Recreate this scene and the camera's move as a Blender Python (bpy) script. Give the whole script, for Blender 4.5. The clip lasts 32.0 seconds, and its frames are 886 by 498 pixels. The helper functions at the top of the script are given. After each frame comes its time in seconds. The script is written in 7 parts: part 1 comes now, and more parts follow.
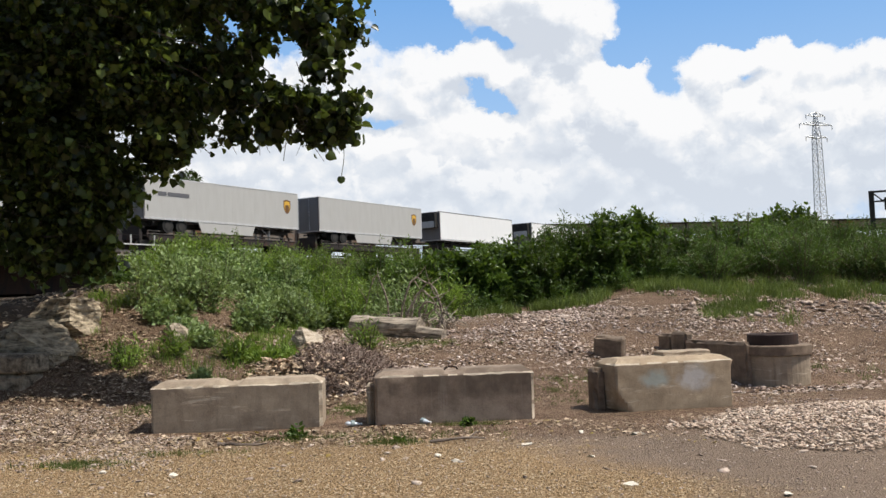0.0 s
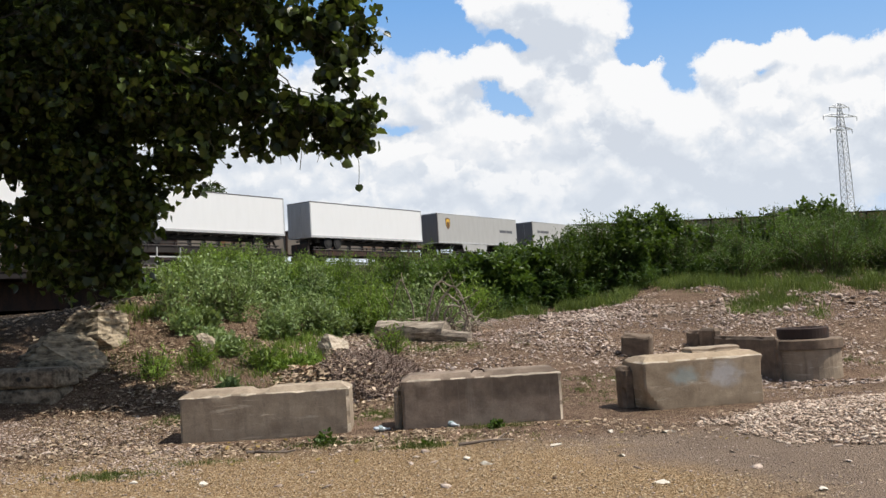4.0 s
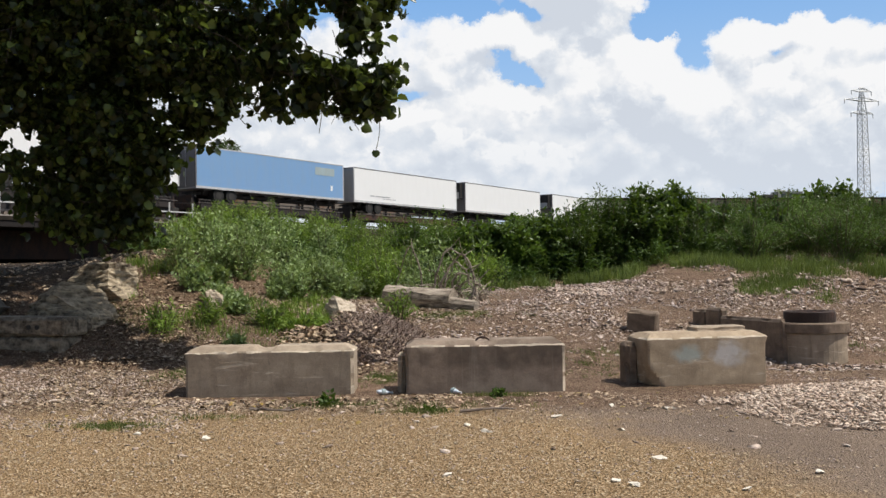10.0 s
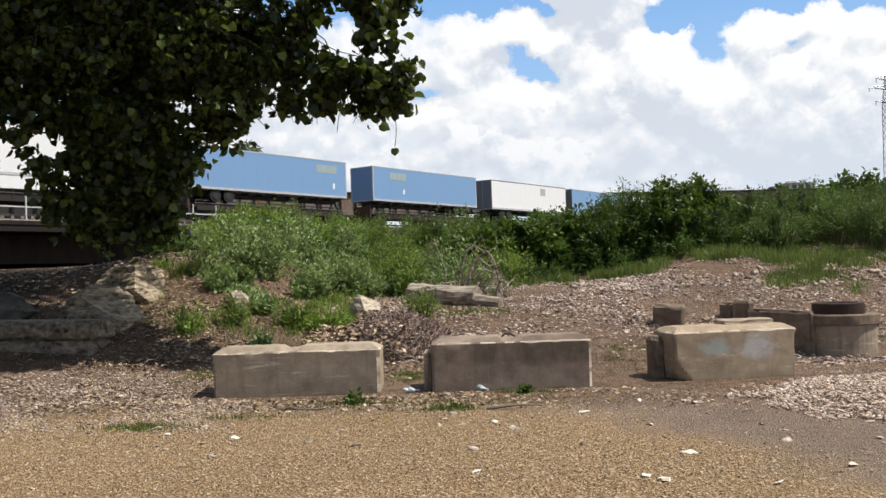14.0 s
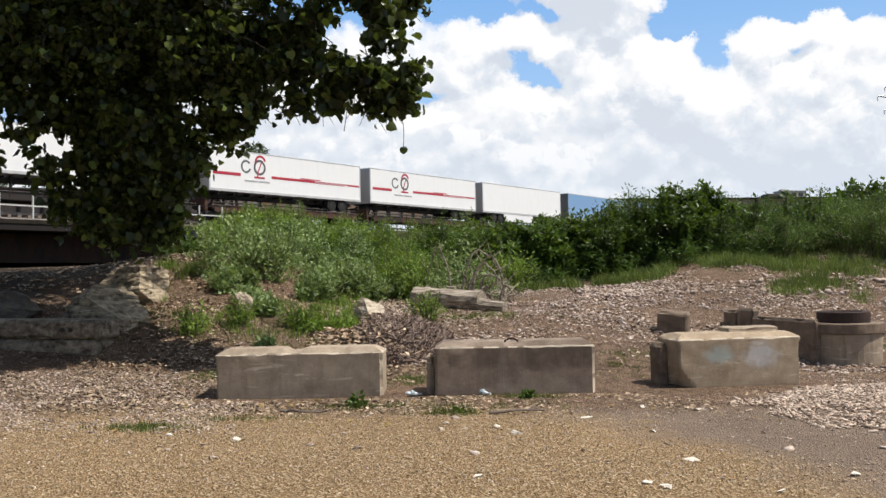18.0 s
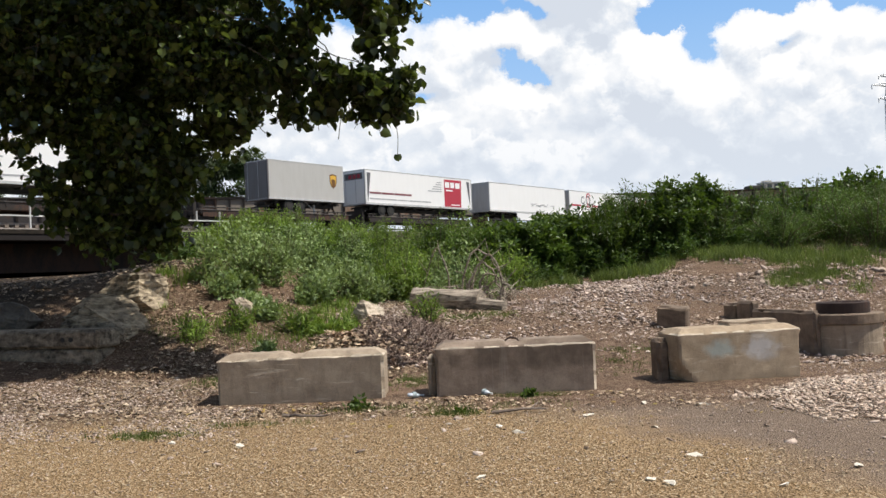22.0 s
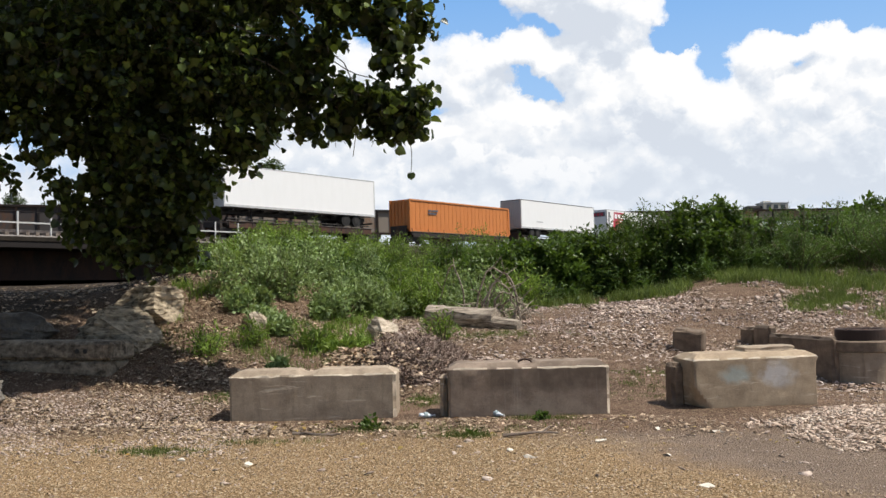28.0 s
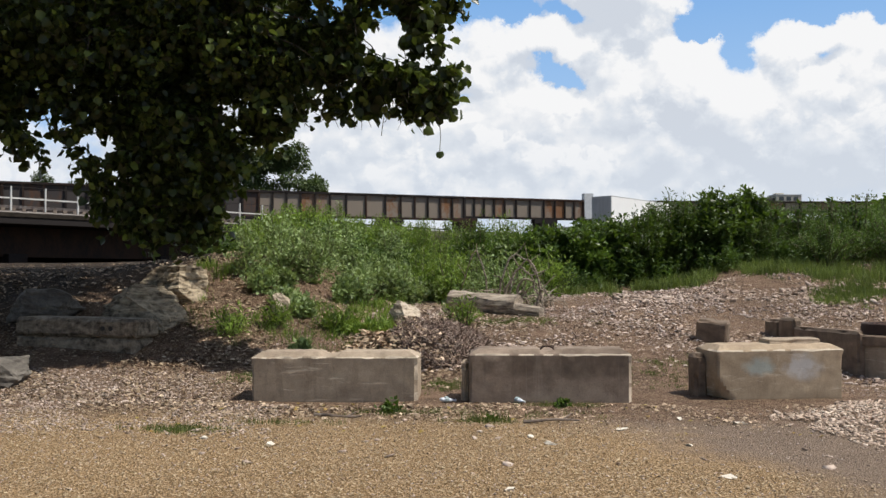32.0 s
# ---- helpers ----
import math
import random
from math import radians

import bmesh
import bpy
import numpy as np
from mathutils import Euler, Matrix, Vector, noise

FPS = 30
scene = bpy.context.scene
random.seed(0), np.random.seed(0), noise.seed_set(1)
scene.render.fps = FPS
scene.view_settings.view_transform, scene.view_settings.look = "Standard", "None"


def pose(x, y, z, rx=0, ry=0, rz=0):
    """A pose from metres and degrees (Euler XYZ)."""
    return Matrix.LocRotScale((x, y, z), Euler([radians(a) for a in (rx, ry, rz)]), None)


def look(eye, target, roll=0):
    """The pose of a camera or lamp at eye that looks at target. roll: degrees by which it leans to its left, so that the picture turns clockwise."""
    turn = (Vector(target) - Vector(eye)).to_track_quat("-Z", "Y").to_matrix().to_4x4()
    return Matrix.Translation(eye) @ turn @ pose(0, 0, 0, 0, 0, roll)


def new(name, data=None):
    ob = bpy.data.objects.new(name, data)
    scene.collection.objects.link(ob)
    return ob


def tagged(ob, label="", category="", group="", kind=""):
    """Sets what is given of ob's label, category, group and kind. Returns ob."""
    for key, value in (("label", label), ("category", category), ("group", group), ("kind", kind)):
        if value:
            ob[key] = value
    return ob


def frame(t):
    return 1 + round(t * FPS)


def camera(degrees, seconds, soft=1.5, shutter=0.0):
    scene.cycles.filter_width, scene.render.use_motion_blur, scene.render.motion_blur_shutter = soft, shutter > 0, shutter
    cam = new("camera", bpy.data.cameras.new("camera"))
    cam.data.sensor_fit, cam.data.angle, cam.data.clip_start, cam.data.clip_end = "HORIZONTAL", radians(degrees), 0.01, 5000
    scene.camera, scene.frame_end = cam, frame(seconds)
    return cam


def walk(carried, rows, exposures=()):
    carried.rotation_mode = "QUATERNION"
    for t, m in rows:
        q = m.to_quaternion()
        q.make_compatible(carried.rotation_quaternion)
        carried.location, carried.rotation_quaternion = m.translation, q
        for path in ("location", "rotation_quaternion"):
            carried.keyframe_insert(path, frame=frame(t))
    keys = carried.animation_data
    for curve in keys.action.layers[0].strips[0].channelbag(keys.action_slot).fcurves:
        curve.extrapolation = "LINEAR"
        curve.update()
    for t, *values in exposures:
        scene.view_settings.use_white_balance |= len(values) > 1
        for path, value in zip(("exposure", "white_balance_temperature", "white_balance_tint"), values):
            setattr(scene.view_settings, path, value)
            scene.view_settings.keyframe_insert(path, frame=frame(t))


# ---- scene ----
# ---- the camera and its walk ----
EYE = 1.40
cam = camera(52.0, 32.0, 1.5)
# seconds, offset of the hand-held camera in metres, yaw, pitch, roll
PATH = [
    (0, -0.028, -0.038, -0.005, -0.27, 3.41, 1.94),
    (0.5, -0.025, -0.033, -0.001, 0.10, 3.87, 2.08),
    (1, -0.022, -0.029, -0.004, -0.09, 3.74, 1.83),
    (1.5, -0.020, -0.029, -0.005, -0.34, 3.54, 1.50),
    (2, -0.022, -0.020, -0.009, 0.32, 3.46, 1.40),
    (2.5, -0.019, -0.022, -0.014, 0.46, 3.91, 2.44),
    (3, -0.015, -0.021, -0.017, 0.90, 3.66, 2.56),
    (3.5, -0.021, -0.008, -0.025, 1.37, 3.83, 3.55),
    (5.5, -0.000, -0.018, -0.014, 1.48, 3.34, 2.91),
    (6, -0.005, -0.025, -0.015, 1.73, 3.46, 2.43),
    (6.5, -0.003, -0.025, -0.012, 1.56, 3.46, 1.82),
    (7, -0.001, -0.021, -0.010, 1.45, 3.26, 1.17),
    (7.5, -0.001, -0.020, -0.018, 1.80, 2.84, 1.03),
    (8, -0.003, -0.019, -0.016, 2.03, 2.74, 1.57),
    (8.5, -0.011, -0.015, -0.021, 2.24, 2.39, 1.55),
    (9, -0.005, -0.015, -0.018, 1.98, 2.26, 1.57),
    (9.5, -0.005, -0.022, -0.019, 1.78, 2.02, 1.27),
    (10, -0.002, -0.016, -0.025, 1.91, 1.72, 0.94),
    (10.5, -0.007, -0.010, -0.025, 1.92, 1.51, 0.85),
    (11, -0.009, -0.008, -0.025, 2.03, 1.42, 0.48),
    (11.5, -0.012, -0.015, -0.024, 2.60, 1.44, 0.99),
    (12, -0.010, -0.011, -0.028, 2.71, 1.48, 1.37),
    (12.5, -0.009, -0.013, -0.030, 2.78, 1.43, 1.68),
    (13, -0.009, -0.007, -0.029, 2.78, 1.30, 1.87),
    (13.5, -0.012, -0.006, -0.030, 2.91, 1.35, 1.94),
    (14, -0.021, -0.009, -0.027, 3.35, 1.60, 1.89),
    (14.5, -0.015, -0.012, -0.029, 3.22, 1.74, 1.60),
    (16.5, -0.004, -0.012, -0.026, 3.68, 2.06, 1.44),
    (17, -0.005, -0.012, -0.026, 3.84, 2.43, 1.49),
    (17.5, -0.009, -0.006, -0.026, 3.57, 1.83, 1.09),
    (18, -0.007, -0.006, -0.029, 3.68, 1.86, 1.20),
    (18.5, -0.003, -0.006, -0.028, 3.75, 1.71, 1.66),
    (19, -0.011, 0.004, -0.022, 3.86, 1.69, 1.72),
    (19.5, -0.007, -0.005, -0.025, 3.96, 1.87, 1.83),
    (20, -0.003, 0.002, -0.025, 3.93, 1.92, 1.97),
    (20.5, -0.011, 0.000, -0.024, 3.59, 1.75, 2.00),
    (21, -0.015, -0.013, -0.024, 3.52, 1.55, 2.34),
    (21.5, -0.014, -0.027, -0.016, 3.80, 0.98, 3.13),
    (22, -0.003, -0.009, -0.011, 3.63, 1.81, 2.63),
    (22.1, 0.003, 0.002, -0.004, 2.63, 2.17, 2.60),
    (22.2, 0.010, 0.014, 0.002, 2.03, 2.91, 2.40),
    (22.3, 0.016, 0.025, 0.009, 1.23, 2.31, 2.00),
    (22.4, 0.023, 0.037, 0.015, 2.03, 3.41, 1.80),
    (22.5, 0.029, 0.048, 0.022, 2.63, 4.47, 1.60),
    (22.6, 0.032, 0.051, 0.028, 1.43, 4.56, 1.20),
    (22.7, 0.036, 0.053, 0.035, 1.33, 4.01, 1.00),
    (22.8, 0.039, 0.056, 0.041, 1.63, 3.01, 0.70),
    (22.9, 0.043, 0.058, 0.048, 2.73, 2.46, 0.40),
    (23, 0.046, 0.061, 0.054, 2.32, 2.21, 0.13),
    (23.5, 0.035, 0.052, 0.050, 2.96, 2.10, 0.23),
    (24, 0.032, 0.041, 0.053, 3.06, 3.18, 0.46),
    (24.5, 0.020, 0.035, 0.052, 3.68, 3.07, 1.07),
    (25, 0.021, 0.026, 0.051, 3.85, 3.55, 2.09),
    (25.5, 0.027, 0.021, 0.050, 4.57, 3.86, 2.32),
    (27.5, 0.031, 0.024, 0.058, 4.28, 3.28, 1.77),
    (28, 0.031, 0.027, 0.052, 4.69, 2.74, 1.53),
    (28.5, 0.025, 0.033, 0.050, 5.07, 2.48, 1.55),
    (29, 0.027, 0.037, 0.043, 5.01, 2.28, 1.64),
    (29.5, 0.019, 0.028, 0.037, 5.55, 2.21, 0.92),
    (30, 0.013, 0.035, 0.042, 5.88, 2.13, 1.06),
    (30.5, 0.007, 0.036, 0.037, 5.88, 2.12, 0.53),
    (31, 0.010, 0.028, 0.039, 6.03, 2.00, 0.53),
    (31.5, 0.010, 0.036, 0.042, 5.94, 1.82, 0.31),
    (32, 0.011, 0.039, 0.042, 6.06, 1.87, 0.32),
]
walk(cam, [(t, pose(x, y, EYE + z, 90 + p, r, w)) for t, x, y, z, w, p, r in PATH],
     [(0.0, 0.07), (6.0, 0.05), (9.0, 0.03), (12.0, 0.0), (13.0, 0.04), (14.0, 0.12), (17.0, 0.14), (28.0, 0.13), (30.0, 0.11), (32.0, 0.01)])

# ---- world, sun ----
SUN_AZ, SUN_EL = 95.5, 61.0          # degrees clockwise from +y, and up
world = bpy.data.worlds.new("world")
scene.world = world
world.use_nodes = True
wt = world.node_tree
sky = wt.nodes.new("ShaderNodeTexSky")
sky.sky_type, sky.sun_disc = "NISHITA", False
sky.sun_elevation, sky.sun_rotation = radians(SUN_EL), radians(SUN_AZ)
wt.links.new(sky.outputs[0], wt.nodes["Background"].inputs[0])
wt.nodes["Background"].inputs[1].default_value = 0.09
sun_data = bpy.data.lights.new("sun", "SUN")
sun_data.energy, sun_data.angle, sun_data.color = 5.0, radians(0.6), (1.0, 0.95, 0.87)
sun = new("sun", sun_data)
sun.matrix_world = look((40 * math.sin(radians(SUN_AZ)), 40 * math.cos(radians(SUN_AZ)), 40 * math.tan(radians(SUN_EL))), (0, 0, 0))


# ---- materials ----
class Nodes:
    """A small writer of node trees."""

    def __init__(self, name):
        self.mat = bpy.data.materials.new(name)
        self.mat.use_nodes = True
        self.tree = self.mat.node_tree
        self.bsdf = self.tree.nodes["Principled BSDF"]
        self.out = self.tree.nodes["Material Output"]

    def add(self, kind, **props):
        n = self.tree.nodes.new("ShaderNode" + kind)
        for k, v in props.items():
            setattr(n, k, v)
        return n

    def put(self, node, key, value):
        if isinstance(value, bpy.types.NodeSocket):
            self.tree.links.new(value, node.inputs[key])
        else:
            node.inputs[key].default_value = value
        return node

    def math(self, op, a, b=0.0, clamp=False):
        n = self.add("Math", operation=op, use_clamp=clamp)
        self.put(n, 0, a)
        self.put(n, 1, b)
        return n.outputs[0]

    def coord(self, what="Object"):
        return self.add("TexCoord").outputs[what]

    def scaled(self, vec, s):
        n = self.add("Mapping")
        self.put(n, "Vector", vec)
        n.inputs["Scale"].default_value = s if isinstance(s, (tuple, list)) else (s, s, s)
        return n.outputs[0]

    def noise(self, vec, scale, detail=4.0, rough=0.55, dist=0.0):
        n = self.add("TexNoise")
        self.put(n, "Vector", vec)
        n.inputs["Scale"].default_value, n.inputs["Detail"].default_value = scale, detail
        n.inputs["Roughness"].default_value, n.inputs["Distortion"].default_value = rough, dist
        return n.outputs[0]

    def voronoi(self, vec, scale, feature="F1", out="Distance"):
        n = self.add("TexVoronoi", feature=feature)
        self.put(n, "Vector", vec)
        n.inputs["Scale"].default_value = scale
        return n.outputs[out]

    def ramp(self, fac, *stops):
        n = self.add("ValToRGB")
        self.put(n, 0, fac)
        e = n.color_ramp.elements
        while len(e) < len(stops):
            e.new(0.5)
        for el, (p, c) in zip(e, stops):
            el.position = p
            el.color = (*c, 1) if isinstance(c, (tuple, list)) else (c, c, c, 1)
        return n.outputs[0]

    def mix(self, fac, a, b, mode="MIX"):
        n = self.add("Mix", data_type="RGBA", blend_type=mode)
        self.put(n, 0, fac)
        for i, v in ((6, a), (7, b)):
            self.put(n, i, v if isinstance(v, bpy.types.NodeSocket) else (*v, 1))
        return n.outputs[2]

    def bump(self, height, strength, dist=0.02):
        n = self.add("Bump")
        self.put(n, "Height", height)
        n.inputs["Strength"].default_value, n.inputs["Distance"].default_value = strength, dist
        self.put(self.bsdf, "Normal", n.outputs[0])

    def base(self, color, rough=0.8, metal=0.0, spec=0.3):
        self.put(self.bsdf, "Base Color", color if isinstance(color, bpy.types.NodeSocket) else (*color, 1))
        self.put(self.bsdf, "Roughness", rough)
        self.put(self.bsdf, "Metallic", metal)
        self.put(self.bsdf, "Specular IOR Level", spec)
        return self.mat


def paint(name, color, rough=0.45, dirt=0.25, dirt_color=(0.16, 0.13, 0.10), spec=0.4, scale=0.6, streak=True):
    """Weathered paint with stains that run down and fine grime."""
    n = Nodes(name)
    o = n.coord()
    a = n.noise(n.scaled(o, (1.6, 1.6, 0.35) if streak else 1.0), scale * 2.2, 5, 0.6)
    b = n.noise(o, scale * 14, 4)
    m = n.math("ADD", n.math("MULTIPLY", a, 0.75), n.math("MULTIPLY", b, 0.25))
    f = n.math("MULTIPLY", n.ramp(m, (0.42, 0.0), (0.75, 1.0)), dirt)
    n.bump(b, 0.08, 0.01)
    return n.base(n.mix(f, color, dirt_color), n.ramp(a, (0.3, rough - 0.08), (0.8, rough + 0.2)), 0, spec)


def concrete_material(name, light, dark, scale=1.0, cast=False, scrapes=0.0, band=0.0):
    n = Nodes(name)
    o = n.add("ObjectInfo")
    c = n.add("VectorMath", operation="ADD")
    n.put(c, 0, n.coord())
    n.put(c, 1, o.outputs["Random"])
    v = c.outputs[0]
    big = n.noise(n.scaled(v, (0.8, 0.8, 1.5) if cast else (1.0, 1.0, 2.2)), 1.7 * scale, 5, 0.6, 0.6)
    mid = n.noise(v, 7 * scale, 6, 0.65)
    fine = n.noise(v, 70 * scale, 3, 0.7)
    pits = n.ramp(n.voronoi(v, 34 * scale), (0.05, 0.0), (0.16, 1.0))
    mixed = n.math("ADD", n.math("MULTIPLY", big, 0.55), n.math("MULTIPLY", mid, 0.45))
    col = n.mix(n.ramp(mixed, (0.36 if cast else 0.38, 0.0), (0.66 if cast else 0.64, 1.0)), dark, light)
    col = n.mix(n.math("MULTIPLY", n.math("SUBTRACT", 1.0, pits), 0.45), col, tuple(c * 0.35 for c in dark))
    stain = n.ramp(n.noise(n.scaled(v, (2.5, 2.5, 0.5)), 2.0, 4, 0.6, 1.2), (0.56, 0.0), (0.68, 1.0))
    col = n.mix(n.math("MULTIPLY", stain, 0.28), col, tuple(c * 0.5 for c in dark))
    col = n.mix(0.25, col, n.ramp(fine, (0.3, 0.15), (0.7, 0.6)), "OVERLAY")
    h = n.math("ADD", n.math("MULTIPLY", mid, 0.6), n.math("ADD", n.math("MULTIPLY", fine, 0.25), n.math("MULTIPLY", pits, 0.3)))
    if scrapes:
        # short level scrapes, pale where the skin has come away
        line = n.ramp(n.noise(n.scaled(v, (1.6, 1.6, 15.0)), 1.0, 4, 0.65, 1.3), (0.585, 0.0), (0.625, 1.0))
        where = n.ramp(n.noise(n.scaled(v, (1.0, 1.0, 1.6)), 2.4, 3), (0.46, 0.0), (0.58, 1.0))
        both = n.math("MULTIPLY", line, where)
        col = n.mix(n.math("MULTIPLY", both, scrapes), col, (0.62, 0.53, 0.42))
        h = n.math("SUBTRACT", h, n.math("MULTIPLY", both, 0.8))
        drip = n.ramp(n.noise(n.scaled(v, (9.0, 9.0, 0.7)), 1.0, 3, 0.6, 0.4), (0.60, 0.0), (0.70, 1.0))
        col = n.mix(n.math("MULTIPLY", n.math("MULTIPLY", drip, where), 0.3), col, (0.55, 0.48, 0.38))
    if band:
        # damp dark patches left by an earlier pour along the upper half, pale drips between
        sep = n.add("SeparateXYZ")
        n.put(sep, 0, n.coord())
        edge = n.math("ADD", sep.outputs[2], n.math("MULTIPLY", n.math("SUBTRACT", n.noise(v, 3.2, 4, 0.6), 0.5), 0.22))
        up = n.ramp(edge, (0.33, 0.0), (0.40, 1.0))
        patch = n.ramp(n.noise(n.scaled(v, (1.0, 1.0, 0.7)), 2.6, 4, 0.6), (0.40, 0.15), (0.60, 1.0))
        col = n.mix(n.math("MULTIPLY", n.math("MULTIPLY", up, patch), band), col, tuple(c * 0.55 for c in dark))
        drip = n.ramp(n.noise(n.scaled(v, (11.0, 11.0, 0.6)), 1.0, 2, 0.6, 0.3), (0.62, 0.0), (0.72, 1.0))
        col = n.mix(n.math("MULTIPLY", drip, 0.3), col, (0.46, 0.40, 0.33))
    n.bump(h, 0.25 if cast else 0.55, 0.02)
    return n.base(col, 0.92, 0, 0.15)


def leaf_material(name, light, dark, trans=0.35, rough=0.5, spec=0.3, skew=1.0):
    """Leaves, each of its own tint, and every plant a little paler or darker than the next."""
    n = Nodes(name)
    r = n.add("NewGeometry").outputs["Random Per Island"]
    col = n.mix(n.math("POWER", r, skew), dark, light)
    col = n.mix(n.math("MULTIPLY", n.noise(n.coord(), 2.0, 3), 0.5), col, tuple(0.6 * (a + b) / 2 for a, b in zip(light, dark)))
    if skew == 1.0:
        own = n.ramp(n.add("ObjectInfo").outputs["Random"], (0.0, 0.62), (0.5, 0.95), (1.0, 1.22))
        col = n.mix(1.0, col, own, "MULTIPLY")
        drift = n.ramp(n.noise(n.coord(), 0.9, 4, 0.6), (0.36, 0.62), (0.50, 0.98), (0.64, 1.32))
        col = n.mix(1.0, col, drift, "MULTIPLY")
    n.base(col, rough, 0, spec)
    t = n.add("BsdfTranslucent")
    n.put(t, 0, n.mix(0.5 if skew == 1.0 else 0.3, col, (light[0] * 1.3, light[1] * 1.35, light[2] * 0.6)))
    m = n.add("MixShader")
    n.put(m, 0, trans)
    n.tree.links.new(n.bsdf.outputs[0], m.inputs[1])
    n.tree.links.new(t.outputs[0], m.inputs[2])
    n.tree.links.new(m.outputs[0], n.out.inputs[0])
    return n.mat


def stone_material(name, *cols, rough=0.9, bump=0.3, scale=22):
    """Loose stones, each of its own tint."""
    n = Nodes(name)
    r = n.add("NewGeometry").outputs["Random Per Island"]
    k = len(cols)
    col = n.ramp(r, *[(i / max(1, k - 1), c) for i, c in enumerate(cols)])
    nz = n.noise(n.coord(), scale, 5, 0.65)
    col = n.mix(0.45, col, n.ramp(nz, (0.3, 0.15), (0.72, 0.75)), "OVERLAY")
    n.bump(nz, bump, 0.01)
    return n.base(col, rough, 0, 0.2)


def rust_material(name, base, rust, amount=0.5, scale=1.0):
    n = Nodes(name)
    i = n.add("ObjectInfo")
    c = n.add("VectorMath", operation="ADD")
    n.put(c, 0, n.coord())
    sc = n.math("MULTIPLY", i.outputs["Random"], 37.0)
    n.put(c, 1, sc)
    v = c.outputs[0]
    a = n.noise(n.scaled(v, (1, 1, 0.45)), 1.3 * scale, 6, 0.65, 0.5)
    b = n.noise(v, 11 * scale, 5, 0.7)
    m = n.math("ADD", n.math("MULTIPLY", a, 0.7), n.math("ADD", n.math("MULTIPLY", b, 0.3), n.math("MULTIPLY", n.math("SUBTRACT", i.outputs["Random"], 0.5), 0.30)))
    f = n.ramp(m, (0.62 - amount * 0.3, 0.0), (0.74 - amount * 0.2, 1.0))
    n.bump(b, 0.3, 0.02)
    return n.base(n.mix(f, base, rust), 0.8, 0, 0.2)


def rock_material(name, light, dark):
    """Bedded limestone: slanting bands, lichen spots and pits."""
    n = Nodes(name)
    o = n.add("ObjectInfo")
    c = n.add("VectorMath", operation="ADD")
    n.put(c, 0, n.coord())
    n.put(c, 1, o.outputs["Random"])
    v = c.outputs[0]
    m = n.add("Mapping")
    n.put(m, "Vector", v)
    m.inputs["Rotation"].default_value = (0.35, 0.55, 0.2)
    m.inputs["Scale"].default_value = (1.0, 1.0, 5.5)
    beds = n.noise(m.outputs[0], 2.2, 6, 0.65, 0.7)
    spots = n.noise(v, 9, 6, 0.7)
    k = n.math("ADD", n.math("MULTIPLY", beds, 0.6), n.math("MULTIPLY", spots, 0.4))
    col = n.mix(n.ramp(k, (0.40, 0.0), (0.58, 1.0)), dark, light)
    col = n.mix(n.ramp(n.noise(v, 4.5, 5, 0.7), (0.60, 0.0), (0.68, 0.6)), col, (0.13, 0.11, 0.09))
    n.bump(n.math("ADD", beds, n.math("MULTIPLY", spots, 0.6)), 0.8, 0.04)
    return n.base(col, 0.92, 0, 0.15)


def grain_material(name, dark, light):
    """Split dead wood: long cracks along x."""
    n = Nodes(name)
    o = n.coord()
    a = n.noise(n.scaled(o, (1.0, 9.0, 13.0)), 1.6, 6, 0.65, 0.4)
    b = n.noise(o, 3.0, 5, 0.6)
    k = n.math("ADD", n.math("MULTIPLY", a, 0.7), n.math("MULTIPLY", b, 0.3))
    n.bump(a, 0.9, 0.03)
    return n.base(n.mix(n.ramp(k, (0.38, 0.0), (0.62, 1.0)), dark, light), 0.92, 0, 0.15)


def tint_material(name, a, b, rough=0.8, scale=3.0, bump=0.2, metal=0.0, spec=0.3):
    n = Nodes(name)
    z = n.noise(n.coord(), scale, 5, 0.6)
    n.bump(n.noise(n.coord(), scale * 9, 4), bump, 0.01)
    return n.base(n.mix(n.ramp(z, (0.35, 0.0), (0.68, 1.0)), a, b), rough, metal, spec)


CONCRETE = concrete_material("weathered concrete", (0.475, 0.385, 0.285), (0.272, 0.213, 0.156), 1.0, True, 0.55)
PALE_RIM = concrete_material("pale chipped and sunlit concrete", (0.66, 0.57, 0.45), (0.46, 0.385, 0.295))
CONCRETE_GREY = concrete_material("grey concrete", (0.43, 0.338, 0.258), (0.225, 0.17, 0.13), 1.0, True, 0.0, 0.75)
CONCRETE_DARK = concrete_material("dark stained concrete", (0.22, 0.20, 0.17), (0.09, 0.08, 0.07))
BOULDER = rock_material("limestone boulder", (0.48, 0.395, 0.28), (0.085, 0.066, 0.046))
PALE_ROCK = rock_material("pale broken limestone", (0.56, 0.475, 0.37), (0.28, 0.22, 0.16))
STONES = stone_material("rubble stones", (0.173, 0.119, 0.092), (0.408, 0.307, 0.248), (0.245, 0.173, 0.135), (0.673, 0.574, 0.518), (0.510, 0.416, 0.356), (0.224, 0.158, 0.124), (0.571, 0.465, 0.400), (0.306, 0.218, 0.173))
PALE_STONES = stone_material("pale limestone chips", (0.326, 0.247, 0.193), (0.510, 0.406, 0.332), (0.224, 0.163, 0.123), (0.673, 0.564, 0.482), (0.408, 0.317, 0.251), (0.571, 0.455, 0.374))
CHIPS = stone_material("wood chips and dead leaves", (0.15, 0.095, 0.055), (0.36, 0.26, 0.165), (0.075, 0.05, 0.033), (0.56, 0.45, 0.32), (0.22, 0.145, 0.085), (0.44, 0.34, 0.23))
